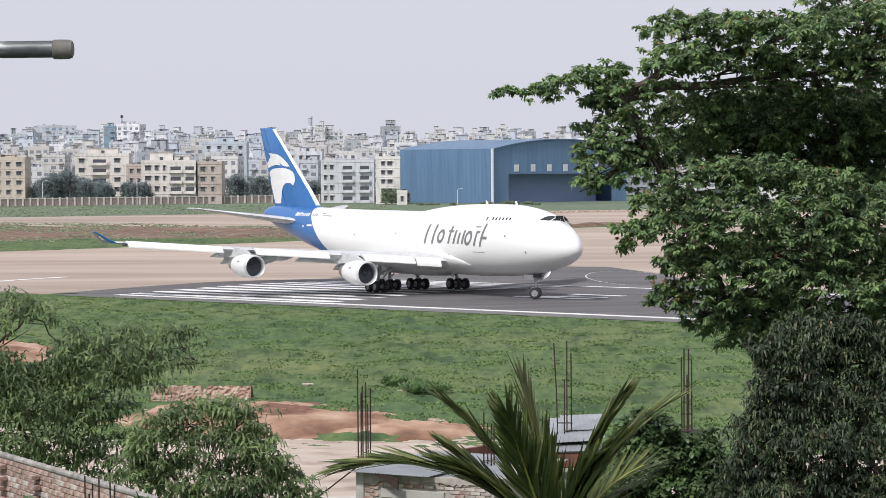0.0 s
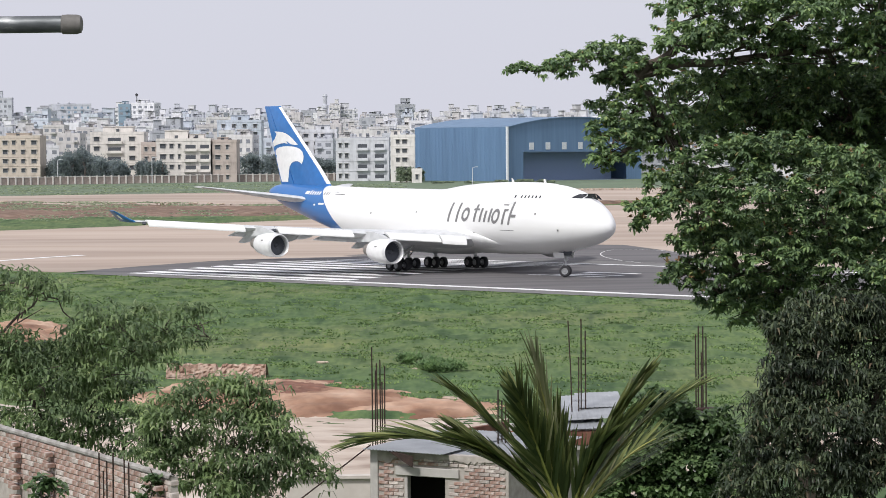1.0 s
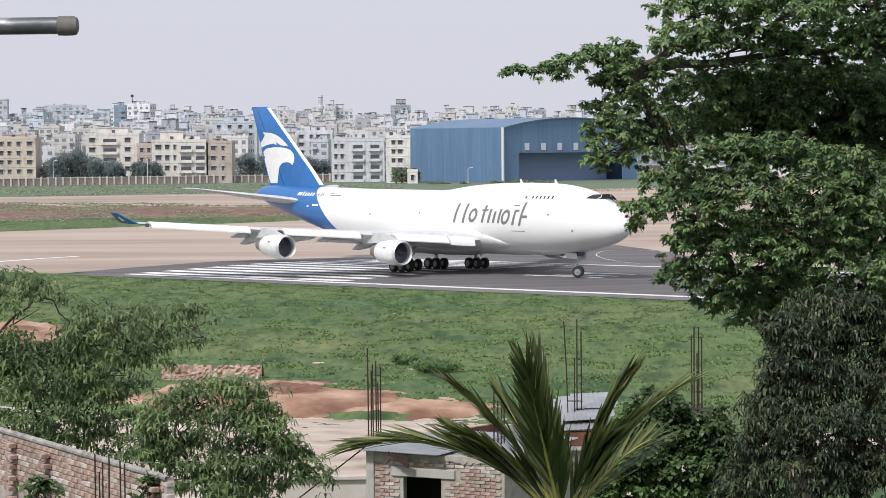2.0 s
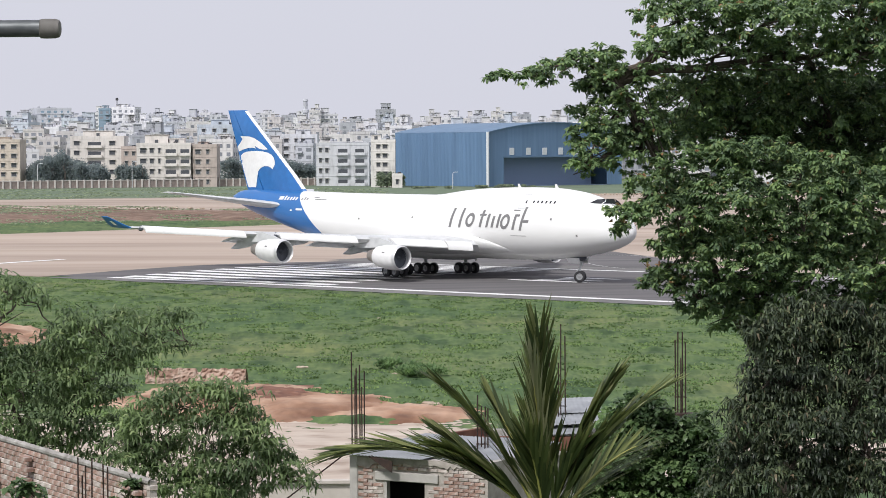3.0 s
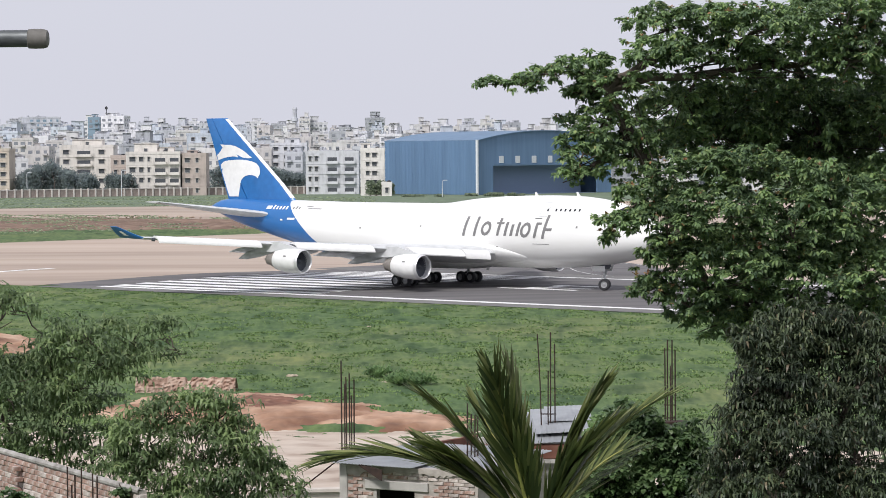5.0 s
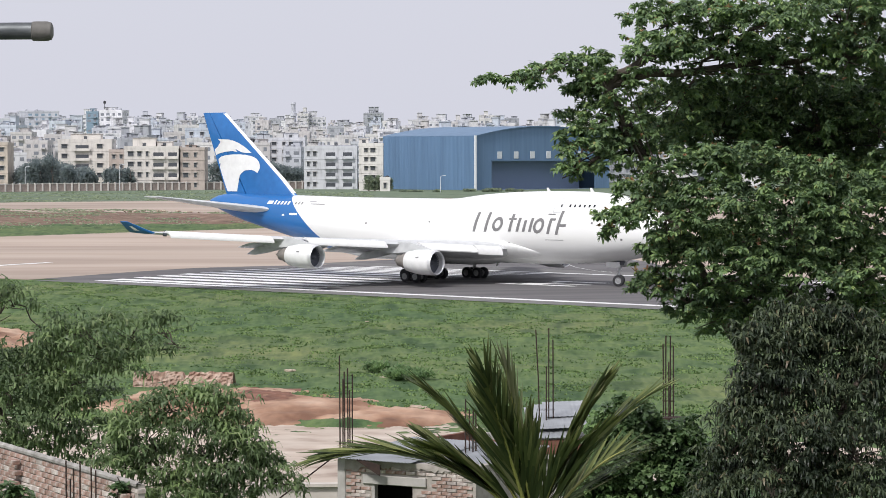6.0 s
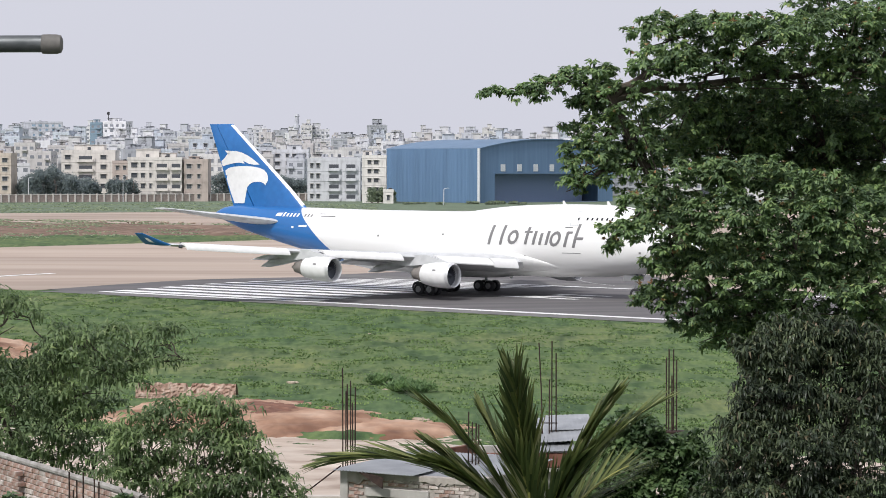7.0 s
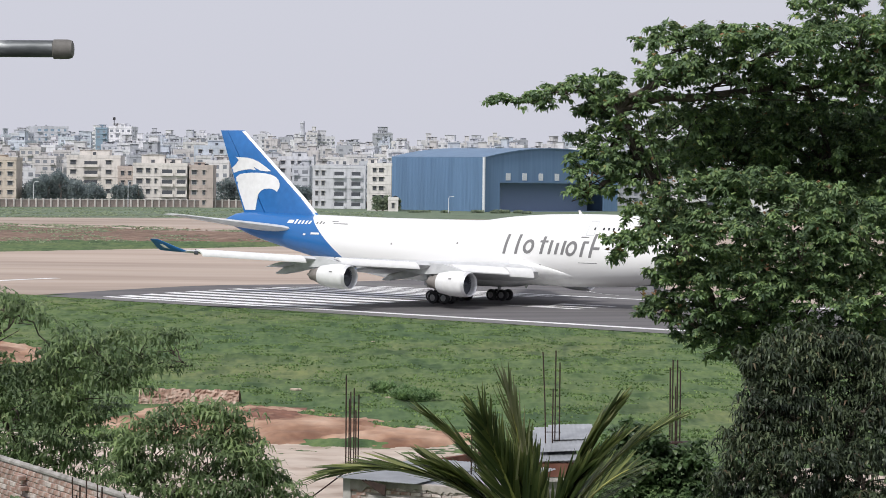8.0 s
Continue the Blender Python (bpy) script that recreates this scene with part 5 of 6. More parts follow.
VINE_LEAF = leaf_material("creeper_leaves", [(0.0, (0.075, 0.135, 0.06)), (0.6, (0.125, 0.2, 0.085)), (1.0, (0.19, 0.275, 0.13))], 0.4, 0.35, 1.2, 0.5, 1.6)
ACACIA_LEAF = leaf_material("acacia_leaves", [(0.0, (0.13, 0.188, 0.1)), (0.5, (0.195, 0.275, 0.135)), (0.9, (0.285, 0.38, 0.19)), (1.0, (0.36, 0.42, 0.235))], 0.45, 0.5, 1.1, 0.55, 1.3)
PALM_LEAF = leaf_material("coconut_leaflets", [(0.0, (0.055, 0.082, 0.036)), (0.5, (0.12, 0.155, 0.058)), (0.8, (0.21, 0.24, 0.088)), (0.95, (0.3, 0.32, 0.15)), (1.0, (0.44, 0.42, 0.26))], 0.38, 0.42)
PALM_DRY = leaf_material("drying_coconut_leaflets", [(0.0, (0.16, 0.19, 0.09)), (0.5, (0.28, 0.3, 0.16)), (1.0, (0.45, 0.44, 0.3))], 0.45, 0.4)
PALM_RIB = plain("yellow_green_palm_rib", (0.3, 0.3, 0.085), 0.5)


def strips_mesh(name, pts, mat):
    """One mesh of bent strips from an (n, m, 2, 3) array of left and right edges."""
    n, m = pts.shape[:2]
    me = bpy.data.meshes.new(name)
    me.vertices.add(2 * n * m)
    me.vertices.foreach_set("co", pts.reshape(-1).astype(np.float32))
    base = (np.arange(n)[:, None] * 2 * m + np.arange(m - 1)[None] * 2).reshape(-1, 1)
    loops = (base + np.array([[0, 1, 3, 2]])).reshape(-1)
    q = n * (m - 1)
    me.loops.add(4 * q)
    me.loops.foreach_set("vertex_index", loops.astype(np.int32))
    me.polygons.add(q)
    me.polygons.foreach_set("loop_start", np.arange(0, 4 * q, 4, dtype=np.int32))
    me.polygons.foreach_set("loop_total", np.full(q, 4, dtype=np.int32))
    me.materials.append(mat)
    me.update(calc_edges=True)
    return me


def tufts(rng, c, leaves, length, rise, droop):
    """Arching leaf stalks spraying out of every centre: base, bend and tip points, the side way and the length."""
    n = len(c)
    m = n * leaves
    a = np.repeat(rng.uniform(0, 6.283, n), leaves) + np.tile(np.arange(leaves) * 6.283 / leaves, n) + rng.normal(0, 0.2, m)
    u = np.stack([np.cos(a), np.sin(a), np.zeros(m)], 1)
    up = np.array([0, 0, 1.0])
    l = np.repeat(rng.uniform(0.65, 1.25, n), leaves) * length * rng.uniform(0.8, 1.15, m)
    e0 = rise + rng.normal(0, 0.28, m)
    e1 = e0 - droop * rng.uniform(0.7, 1.2, m)
    lean = np.repeat(rng.normal(0, 0.25, (n, 2)), leaves, 0)
    e0, e1 = (e + lean[:, 0] * np.cos(a) + lean[:, 1] * np.sin(a) for e in (e0, e1))
    way = lambda e: u * np.cos(e)[:, None] + up * np.sin(e)[:, None]
    p0 = np.repeat(c, leaves, 0)
    p1 = p0 + way(e0) * (l * 0.5)[:, None]
    p2 = p1 + way(e1) * (l * 0.5)[:, None]
    return p0, p1, p2, np.stack([-np.sin(a), np.cos(a), np.zeros(m)], 1), l


def lance(rng, c, leaves, length, width, rise, droop, blunt=0.7):
    """Whorls of long narrow leaves that arch over and hang."""
    p0, p1, p2, side, l = tufts(rng, c, leaves, length, rise, droop)
    side = side + rng.normal(0, 0.3, side.shape)
    side /= np.linalg.norm(side, axis=1)[:, None]
    w = side * (width * rng.uniform(0.75, 1.25, len(p0)))[:, None]
    q0 = p0 * 0.9 + p1 * 0.1
    q2 = p1 * 0.45 + p2 * 0.55
    return np.stack([np.stack([q - w * k, q + w * k], 1) for q, k in ((q0, 0.3), (p1, 1.0), (q2, blunt), (p2, 0.12))], 1)


def pad_points(rng, pads, density, top=0.35):
    """Points in uneven ellipsoid clumps, denser toward their skins."""
    out = []
    for x, y, z, rx, ry, rz in pads:
        n = int(density * (rx * ry + ry * rz + rx * rz))
        v = rng.normal(size=(n, 3))
        v /= np.linalg.norm(v, axis=1)[:, None]
        v[:, 2] = np.where((v[:, 2] < 0) & (rng.random(n) < top), -v[:, 2], v[:, 2])
        lumpy = 1 + 0.22 * np.sin(v[:, 0] * 5 + x * 3) * np.cos(v[:, 2] * 6 + z * 5) + 0.16 * np.sin(v[:, 1] * 9 + v[:, 0] * 7 + y)
        r = (0.45 + 0.55 * rng.random(n) ** 0.45) * lumpy
        out.append(np.array([x, y, z]) + v * r[:, None] * np.array([rx, ry, rz]))
    return np.concatenate(out)


def domes(rng, c, per, r):
    """Small umbrella-shaped sprays of points round every centre."""
    n = len(c)
    a, u = rng.uniform(0, 6.283, (n, per)), np.sqrt(rng.random((n, per)))
    size = r * rng.uniform(0.55, 1.3, n)[:, None]
    tilt = rng.normal(0, 0.25, (n, 2))[:, :, None]
    x, y = size * u * np.cos(a), size * u * np.sin(a)
    z = size * 0.55 * (1 - u * u) + tilt[:, 0] * x + tilt[:, 1] * y
    return (c[:, None, :] + np.stack([x, y, z], 2)).reshape(-1, 3)


def limb(b, p0, p1, r0, r1, sag=0.0, n=5, wob=0.12, seed=0):
    pts, radii = [], []
    p0, p1 = Vector(p0), Vector(p1)
    for i in range(n + 1):
        t = i / n
        p = p0.lerp(p1, t) + Vector((noise.noise(Vector((t * 3, seed, 0))), noise.noise(Vector((t * 3, seed, 5))), noise.noise(Vector((t * 3, seed, 9))))) * wob * (1 if 0 < i < n else 0)
        p.z += sag * math.sin(math.pi * t)
        pts.append(p)
        radii.append(r0 + (r1 - r0) * t)
    b.tube(pts, radii, 8)


def grow(name, label, root, fork, crowns, mat, leaves, density, seed, trunk_r, group="", tall=True, per=1, spray=0.3, top=0.35):
    """A tree: trunk and limbs to each clump, crowns as parts that may sway."""
    rng = np.random.default_rng(seed)
    t = thing(name, label, "tree" if tall else "bush", group, at=root)
    rel = lambda p: (p[0] - root[0], p[1] - root[1], p[2] - root[2])
    b = Build()
    fk = rel(fork)
    limb(b, (0, 0, -0.2), fk, trunk_r, trunk_r * 0.7, 0, 8, trunk_r, seed)
    part("trunk", b.mesh("trunk", BARK, smooth=True), t, "rough brown trunk")
    made, joints = [], [(Vector(fk), trunk_r * 0.6)]
    for i, pads in enumerate(crowns):
        pads = [(*rel(p[:3]), *p[3:]) for p in pads]
        c = pad_points(rng, pads, density, top)
        if per > 1:
            c = domes(rng, c, per, spray)
        crown = part("crown", strips_mesh("crown", leaves(rng, c), mat), t)
        crown["kind"] = "stuff"
        for j, p in enumerate(sorted(pads, key=lambda p: (Vector(p[:3]) - Vector(fk)).length)):
            end = Vector(p[:3])
            frm, r = min(joints, key=lambda q: (q[0] - end).length)
            b = Build()
            limb(b, frm, end, r * 0.75, r * 0.45, 0.1, 5, 0.15, seed + 10 * i + j)
            for m in range(5):
                v = rng.normal(size=3)
                v /= np.linalg.norm(v)
                limb(b, frm.lerp(end, 0.5 + 0.1 * m), (p[0] + v[0] * p[3] * 0.8, p[1] + v[1] * p[4] * 0.8, p[2] + v[2] * p[5] * 0.7), min(0.02, r * 0.4), 0.005, 0, 3, 0.05, seed + j + m)
            part("limb", b.mesh("limb", BARK, smooth=True), t)
            joints.append((end, max(0.02, r * 0.6)))
        made.append(crown)
    return t, made


def at_eye(px, py, d):
    """World point that the level plan shows px across and py down at d metres ahead."""
    return ((px - 784.0) / 4685.0 * d, d, 14.5 + (291.0 - py + 0.006 * (px - 784)) / 4685.0 * d)


def clumps(rows, d, thick):
    k = d / 4685.0
    return [(*at_eye(px, py, d + dd), rx * k, thick * max(rx, ry) * k, ry * k) for px, py, rx, ry, dd in rows]


def near_trees():
    sway = []
    # great tree with layered feathery crown
    d = 46.0
    upper = clumps([(905, 168, 36, 10, -0.5), (955, 170, 44, 15, -0.3), (1010, 152, 46, 18, 0), (1060, 140, 52, 22, 0.3), (1105, 180, 66, 32, 0), (1055, 190, 45, 16, 0.5)], d, 1.0)
    top = clumps([(1200, 75, 70, 42, 0.5), (1190, 130, 70, 45, -0.5), (1290, 60, 90, 32, 0), (1390, 75, 110, 36, -0.6), (1500, 60, 110, 45, 0), (1290, 130, 110, 48, 0.4), (1440, 140, 110, 45, 0.8), (1560, 130, 90, 60, 0), (1640, 60, 110, 70, 0.5), (1480, 0, 70, 26, 1.0), (1640, -30, 90, 50, 1.0)], d, 1.0)
    middle = clumps([(1380, 310, 110, 42, 2.6), (1500, 325, 110, 50, 2.4), (1620, 330, 100, 60, 2.0), (1110, 245, 80, 45, 0.2), (1070, 295, 62, 40, -0.3), (1045, 330, 34, 26, -0.5), (1150, 300, 85, 48, 0.6), (1230, 215, 100, 48, 1.0), (1350, 200, 110, 40, 1.6), (1300, 270, 120, 50, 2.0), (1450, 250, 120, 60, 2.2), (1570, 250, 110, 80, 1.6), (1660, 200, 110, 90, 1.0), (1300, 215, 120, 40, 3.0), (1440, 205, 130, 45, 3.2), (1560, 190, 110, 70, 3.0), (1250, 265, 100, 45, 3.2), (1400, 270, 130, 50, 3.4), (1540, 290, 120, 60, 3.2)], d, 1.0)
    lower = clumps([(1250, 330, 85, 32, -1.5), (1340, 315, 85, 30, -1.6), (1430, 340, 85, 32, -1.5), (1180, 370, 65, 32, -1.2), (1125, 420, 48, 24, -1.4), (1100, 440, 26, 12, -1.4), (1210, 420, 75, 42, -1.6), (1310, 400, 100, 52, -2.0), (1430, 420, 110, 60, -1.8), (1540, 400, 90, 60, -1.2), (1220, 490, 62, 42, -1.5), (1180, 535, 42, 32, -1.4), (1240, 560, 60, 38, -1.5), (1330, 510, 110, 60, -1.8), (1450, 530, 110, 62, -1.6), (1560, 510, 90, 70, -1.0), (1640, 400, 100, 110, 0), (1290, 590, 70, 34, -1.2), (1400, 600, 100, 36, -1.0), (1530, 600, 100, 46, -0.8), (1270, 455, 90, 45, 0.6), (1380, 470, 110, 55, 0.8), (1500, 460, 110, 60, 1.0), (1600, 560, 100, 80, 0.6), (1450, 600, 110, 40, 0.8), (1330, 560, 90, 40, 0.6)], d, 1.0)
    t, made = grow("tree", "large spreading tree with dense feathery dark green crown", (6.4, 47.0, GZ), (6.2, 46.8, 9.6), [upper, top, middle, lower], TREE_LEAF, lambda r, c: lance(r, c, 23, 0.156, 0.0205, 0.6, 1.2, 1.0), 84, 3, 0.3, top=0.5)
    sway += [(made[0], (3.0, 0, 15.0), 0.28), (made[1], (0, 0, 14.0), 0.14), (made[2], (0, 0, 12.0), 0.1), (made[3], (0, 0, 10.0), 0.2)]
    # orange blossom on the crown's upper tufts
    rng = np.random.default_rng(44)
    root = np.array((6.4, 47.0, GZ))
    for crown, pads, count in ((made[3], lower, 3), (made[1], top, 2)):
        c = []
        for x, y, z, rx, ry, rz in pads[:14]:
            for _ in range(count):
                u, v = rng.uniform(-0.8, 0.8), rng.uniform(0.1, 0.8)
                c.append(np.array((x + u * rx, y - v * ry, z + rz * (1.05 - 0.45 * (u * u + v * v)))) - root)
        part("blossom", strips_mesh("blossom", lance(rng, np.array(c), 7, 0.075, 0.016, 0.8, 0.5, 1.0), BLOSSOM), crown, "small orange blossom clusters")["kind"] = "stuff"
    # dark mango tree below it
    d = 41.0
    m1 = clumps([(1348, 625, 28, 26, 0.2), (1415, 600, 55, 34, 0.4), (1480, 600, 80, 40, 0.8), (1385, 640, 48, 40, 0), (1420, 650, 85, 48, 0.4), (1520, 640, 90, 50, 0.8), (1368, 710, 46, 50, -0.4), (1420, 730, 90, 60, 0), (1530, 740, 90, 70, 0.3), (1600, 680, 70, 90, 0.5)], d, 0.9)
    m2 = clumps([(1328, 775, 40, 42, -0.2), (1368, 800, 62, 55, -0.6), (1450, 820, 95, 55, -0.8), (1550, 830, 90, 60, -0.5), (1322, 850, 52, 40, -0.6), (1400, 890, 110, 50, -0.8), (1540, 910, 110, 60, -0.6), (1300, 910, 56, 40, -0.5)], d, 0.9)
    t, made = grow("tree", "dark mango tree with drooping narrow leaves", (6.0, 41.5, GZ), (5.9, 41.4, 7.0), [m1, m2], MANGO_LEAF, lambda r, c: lance(r, c, 12, 0.21, 0.0175, 0.4, 1.45), 125, 7, 0.22, top=0.3)
    sway += [(made[0], (0, 0, 9.0), 0.2), (made[1], (0, 0, 8.0), 0.2)]
    # creeper heaped over a column stump
    d = 50.0
    v1 = clumps([(1145, 758, 40, 20, 0), (1232, 812, 30, 20, 0), (1120, 770, 34, 26, 0), (1150, 770, 42, 26, 0), (1180, 800, 50, 28, 0.2), (1130, 815, 55, 38, -0.2), (1200, 830, 55, 34, 0), (1245, 800, 26, 26, 0.3), (1110, 870, 60, 44, -0.3), (1210, 885, 70, 44, -0.2), (1265, 850, 34, 34, 0.4), (1060, 885, 46, 34, 0.2), (1110, 920, 80, 40, 0), (1230, 930, 90, 40, 0.2), (1290, 890, 40, 40, 0.6)], d, 0.9)
    t, made = grow("creeper", "leafy green creeper heaped over an old column", (4.2, 50.6, GZ), (4.1, 50.4, 7.0), [v1], VINE_LEAF, lambda r, c: lance(r, c, 4, 0.15, 0.048, 0.3, 1.3), 85, 11, 0.12, "", False, per=8, spray=0.16)
    sway.append((made[0], (0, 0, 8.0), 0.15))
    # acacia saplings
    d = 45.0
    a1 = clumps([(20, 540, 44, 26, 0), (58, 556, 32, 18, 0.2), (30, 572, 26, 12, 0), (-45, 545, 50, 40, 0), (-40, 640, 60, 46, 0)], d, 0.9)
    a2 = clumps([(150, 605, 55, 26, 0), (200, 625, 70, 30, -0.3), (262, 605, 55, 28, 0), (315, 608, 38, 22, 0.1), (343, 634, 20, 10, 0), (235, 660, 70, 28, -0.2), (130, 645, 60, 28, 0.4), (275, 645, 40, 22, 0)], d, 0.9)
    a3 = clumps([(0, 645, 36, 18, 0.3), (190, 722, 44, 20, 0.5), (30, 680, 64, 30, 0), (20, 700, 80, 40, 0.2), (110, 680, 70, 36, 0.4), (170, 690, 50, 26, 0), (50, 735, 90, 46, -0.3), (140, 745, 70, 44, 0), (10, 790, 80, 40, 0), (110, 800, 80, 38, 0.2), (200, 800, 50, 36, 0.3), (60, 850, 90, 44, 0.4), (180, 860, 70, 40, 0.4)], d, 0.9)
    t, made = grow("tree", "young acacia tree with narrow drooping grey-green leaves", (-6.3, 45.6, GZ), (-6.2, 45.4, 8.2), [a1, a2, a3], ACACIA_LEAF, lambda r, c: lance(r, c, 5, 0.25, 0.0215, 0.25, 1.25), 17, 13, 0.1, "acacias", per=7, spray=0.3)
    sway += [(made[0], (0, 0, 9.5), 0.35), (made[1], (0, 0, 9.5), 0.35), (made[2], (0, 0, 8.5), 0.2)]
    d = 42.0
    a4 = clumps([(420, 728, 34, 20, 0), (442, 758, 30, 24, 0), (462, 800, 34, 30, 0), (300, 768, 32, 18, 0.2), (262, 748, 26, 14, 0.3), (228, 815, 36, 18, 0.3), (490, 840, 34, 20, 0.1), (330, 745, 50, 28, 0), (385, 730, 40, 24, 0.2), (410, 755, 30, 22, 0), (290, 790, 60, 34, 0), (370, 800, 70, 40, -0.2), (440, 810, 42, 30, 0), (310, 850, 70, 40, 0), (410, 860, 70, 36, -0.2), (480, 862, 48, 24, 0), (525, 885, 40, 20, 0), (250, 850, 50, 40, 0.3), (360, 905, 110, 36, 0)], d, 0.9)
    t, made = grow("tree", "young acacia tree with narrow drooping grey-green leaves", (-3.8, 42.5, GZ), (-3.8, 42.4, 7.6), [a4], ACACIA_LEAF, lambda r, c: lance(r, c, 5, 0.24, 0.0205, 0.25, 1.25), 27, 17, 0.08, "acacias", per=7, spray=0.28)
    sway.append((made[0], (0, 0, 8.5), 0.3))
    # weeds at the brick wall's foot
    rng = np.random.default_rng(2)
    w = clumps([(40, 905, 34, 22, 0), (70, 895, 24, 18, 0.1)], 33.0, 0.6)
    t, made = grow("bush", "bright green weeds growing against the brick wall", (-5.0, 33.2, GZ), (-5.0, 33.2, 8.8), [w], VINE_LEAF, lambda r, c: lance(r, c, 5, 0.14, 0.03, 0.5, 1.0), 60, 19, 0.05, "weeds by the wall", False, per=6, spray=0.12)
    w = clumps([(232, 905, 20, 26, 0.1), (246, 885, 12, 16, 0.1)], 33.0, 0.6)
    grow("bush", "bright green weeds growing against the brick wall", (-3.87, 33.2, GZ), (-3.87, 33.2, 9.6), [w], VINE_LEAF, lambda r, c: lance(r, c, 5, 0.14, 0.03, 0.5, 1.0), 60, 23, 0.03, "weeds by the wall", False, per=6, spray=0.12)
    return sway


SWAY = near_trees()


# ---- coconut palm ----
def frond_mesh(length, droop, seed, pairs, leaf, spread, broad, mat):
    """A feather leaf rising along z and bending toward x."""
    rng = random.Random(seed)
    b = Build()
    spine = lambda t: Vector((droop * length * t ** 2.2, 0, length * (t - 0.32 * droop * t ** 3)))
    b.tube([spine(i / 12) for i in range(13)], [0.028 * (1 - 0.85 * i / 12) + 0.004 for i in range(13)], 6)
    for i in range(pairs):
        t = 0.24 + 0.76 * (i + rng.uniform(-0.3, 0.3)) / (pairs - 1)
        t = min(max(t, 0.2), 1.0)
        p = spine(t)
        d = (spine(min(1, t + 0.02)) - spine(t - 0.02)).normalized()
        n = Vector((0, 1, 0)).cross(d).normalized()
        ln = leaf * (0.5 + 0.6 * math.sin(math.pi * min(1, t * 0.7 + 0.2))) * rng.uniform(0.8, 1.12)
        for side in (1, -1):
            ang = radians(spread * (27 - 15 * t) + rng.uniform(-5, 5))
            w = 0.021 * broad * rng.uniform(0.8, 1.15)
            out = (d * math.cos(ang) + Vector((0, side, 0)) * math.sin(ang) + n * rng.uniform(-0.05, 0.14)).normalized()
            flat = (n * 0.8 + Vector((0, side, 0)) * 0.35).cross(out).normalized()
            sag = rng.uniform(0.0, 0.13)
            pts = [p + out * (ln * u) + Vector((0, 0, -sag * ln * u * u)) for u in (0, 0.3, 0.7, 1)]
            wid = (0.6, 1.0, 0.85, 0.06)
            b.add([q + flat * (w * k * e) for q, k in zip(pts, wid) for e in (-1, 1)], [(2 * j, 2 * j + 1, 2 * j + 3, 2 * j + 2) for j in range(3)], 1)
    return b.mesh("frond", [PALM_RIB, mat])


def aim(place, way, bend):
    """Pose that turns z along way and x toward bend."""
    z = Vector(way).normalized()
    x = Vector(bend)
    x = (x - z * x.dot(z)).normalized()
    m = Matrix((x, z.cross(x), z)).transposed().to_4x4()
    m.translation = place
    return m


def palm():
    root = Vector((1.34, 32.2, GZ))
    top = Vector((0, 0, 9.75 - GZ))
    p = thing("coconut_palm", "young coconut palm with long arching green fronds", "palm tree", at=tuple(root))
    b = Build()
    pts = [(0.12 * math.sin(i * 0.4), 0.05 * i / 10, top.z * i / 20) for i in range(21)]
    b.tube(pts, [0.19 - 0.004 * i + (0.012 if i % 2 else 0) for i in range(21)], 12)
    part("trunk", b.mesh("trunk", BARK, smooth=True), p, "ringed grey palm trunk")
    fronds = []
    #  sideways, toward the viewer, up; bend; length, droop, spread, breadth, leaflet pairs, leaflet length
    table = [((-0.76, -0.1, 1.1), (-1, 0, -0.25), 2.75, 0.5, 0.85, 1.6, 30, 0.85), ((-0.82, 0.1, 1.0), (-1, 0.2, -0.3), 1.65, 0.1, 0.6, 2.2, 24, 0.75),
             ((-0.46, -0.15, 1), (-1, -0.3, 0), 2.3, 0.18, 0.85, 1.0, 28, 0.75), ((0.05, -0.05, 1), (0.15, -1, 0), 2.5, 0.1, 0.7, 1.05, 33, 0.85),
             ((0.44, 0.0, 1), (1, 0.1, -0.2), 2.3, 0.24, 0.8, 0.7, 26, 0.75), ((0.24, -0.12, 1.0), (1, -0.2, 0), 1.95, 0.14, 0.85, 2.3, 32, 0.85),
             ((0.6, 0.3, 0.9), (0.7, 0.7, 0), 1.8, 0.3, 1.1, 0.6, 24, 0.85), ((-0.16, -0.3, 1), (-0.4, -1, 0), 1.4, 0.15, 0.8, 1.1, 24, 0.75),
             ((0.18, -0.25, 1), (0.6, -0.6, 0), 1.35, 0.2, 0.8, 1.2, 22, 0.7), ((-0.03, -0.3, 1), (-0.2, -0.6, 0), 2.25, 0.06, 0.4, 0.65, 20, 0.8),
             ((-0.3, 0.1, 1), (-0.6, 0.3, 0), 1.7, 0.1, 0.7, 1.3, 24, 0.75),
             ((-0.1, -0.1, 1), (-0.3, -1, 0), 1.35, 0.1, 0.6, 1.0, 20, 0.75),
             ((0.36, -0.2, 1.0), (1, -0.4, 0), 1.65, 0.15, 0.7, 1.8, 28, 0.75), ((-0.6, -0.15, 1), (-1, -0.3, 0), 1.75, 0.25, 0.8, 1.5, 26, 0.75)]
    for i, (way, bend, ln, dr, sp, br, pairs, leaf) in enumerate(table):
        f = part("frond", frond_mesh(ln, dr, 30 + i, round(1.6 * pairs), 1.08 * leaf, sp, br, PALM_DRY if i == 9 else PALM_LEAF), p, "pale drying frond" if i == 9 else "", aim(top, way, bend))
        fronds.append((f, way, bend))
    return top, fronds


PALM_TOP, FRONDS = palm()

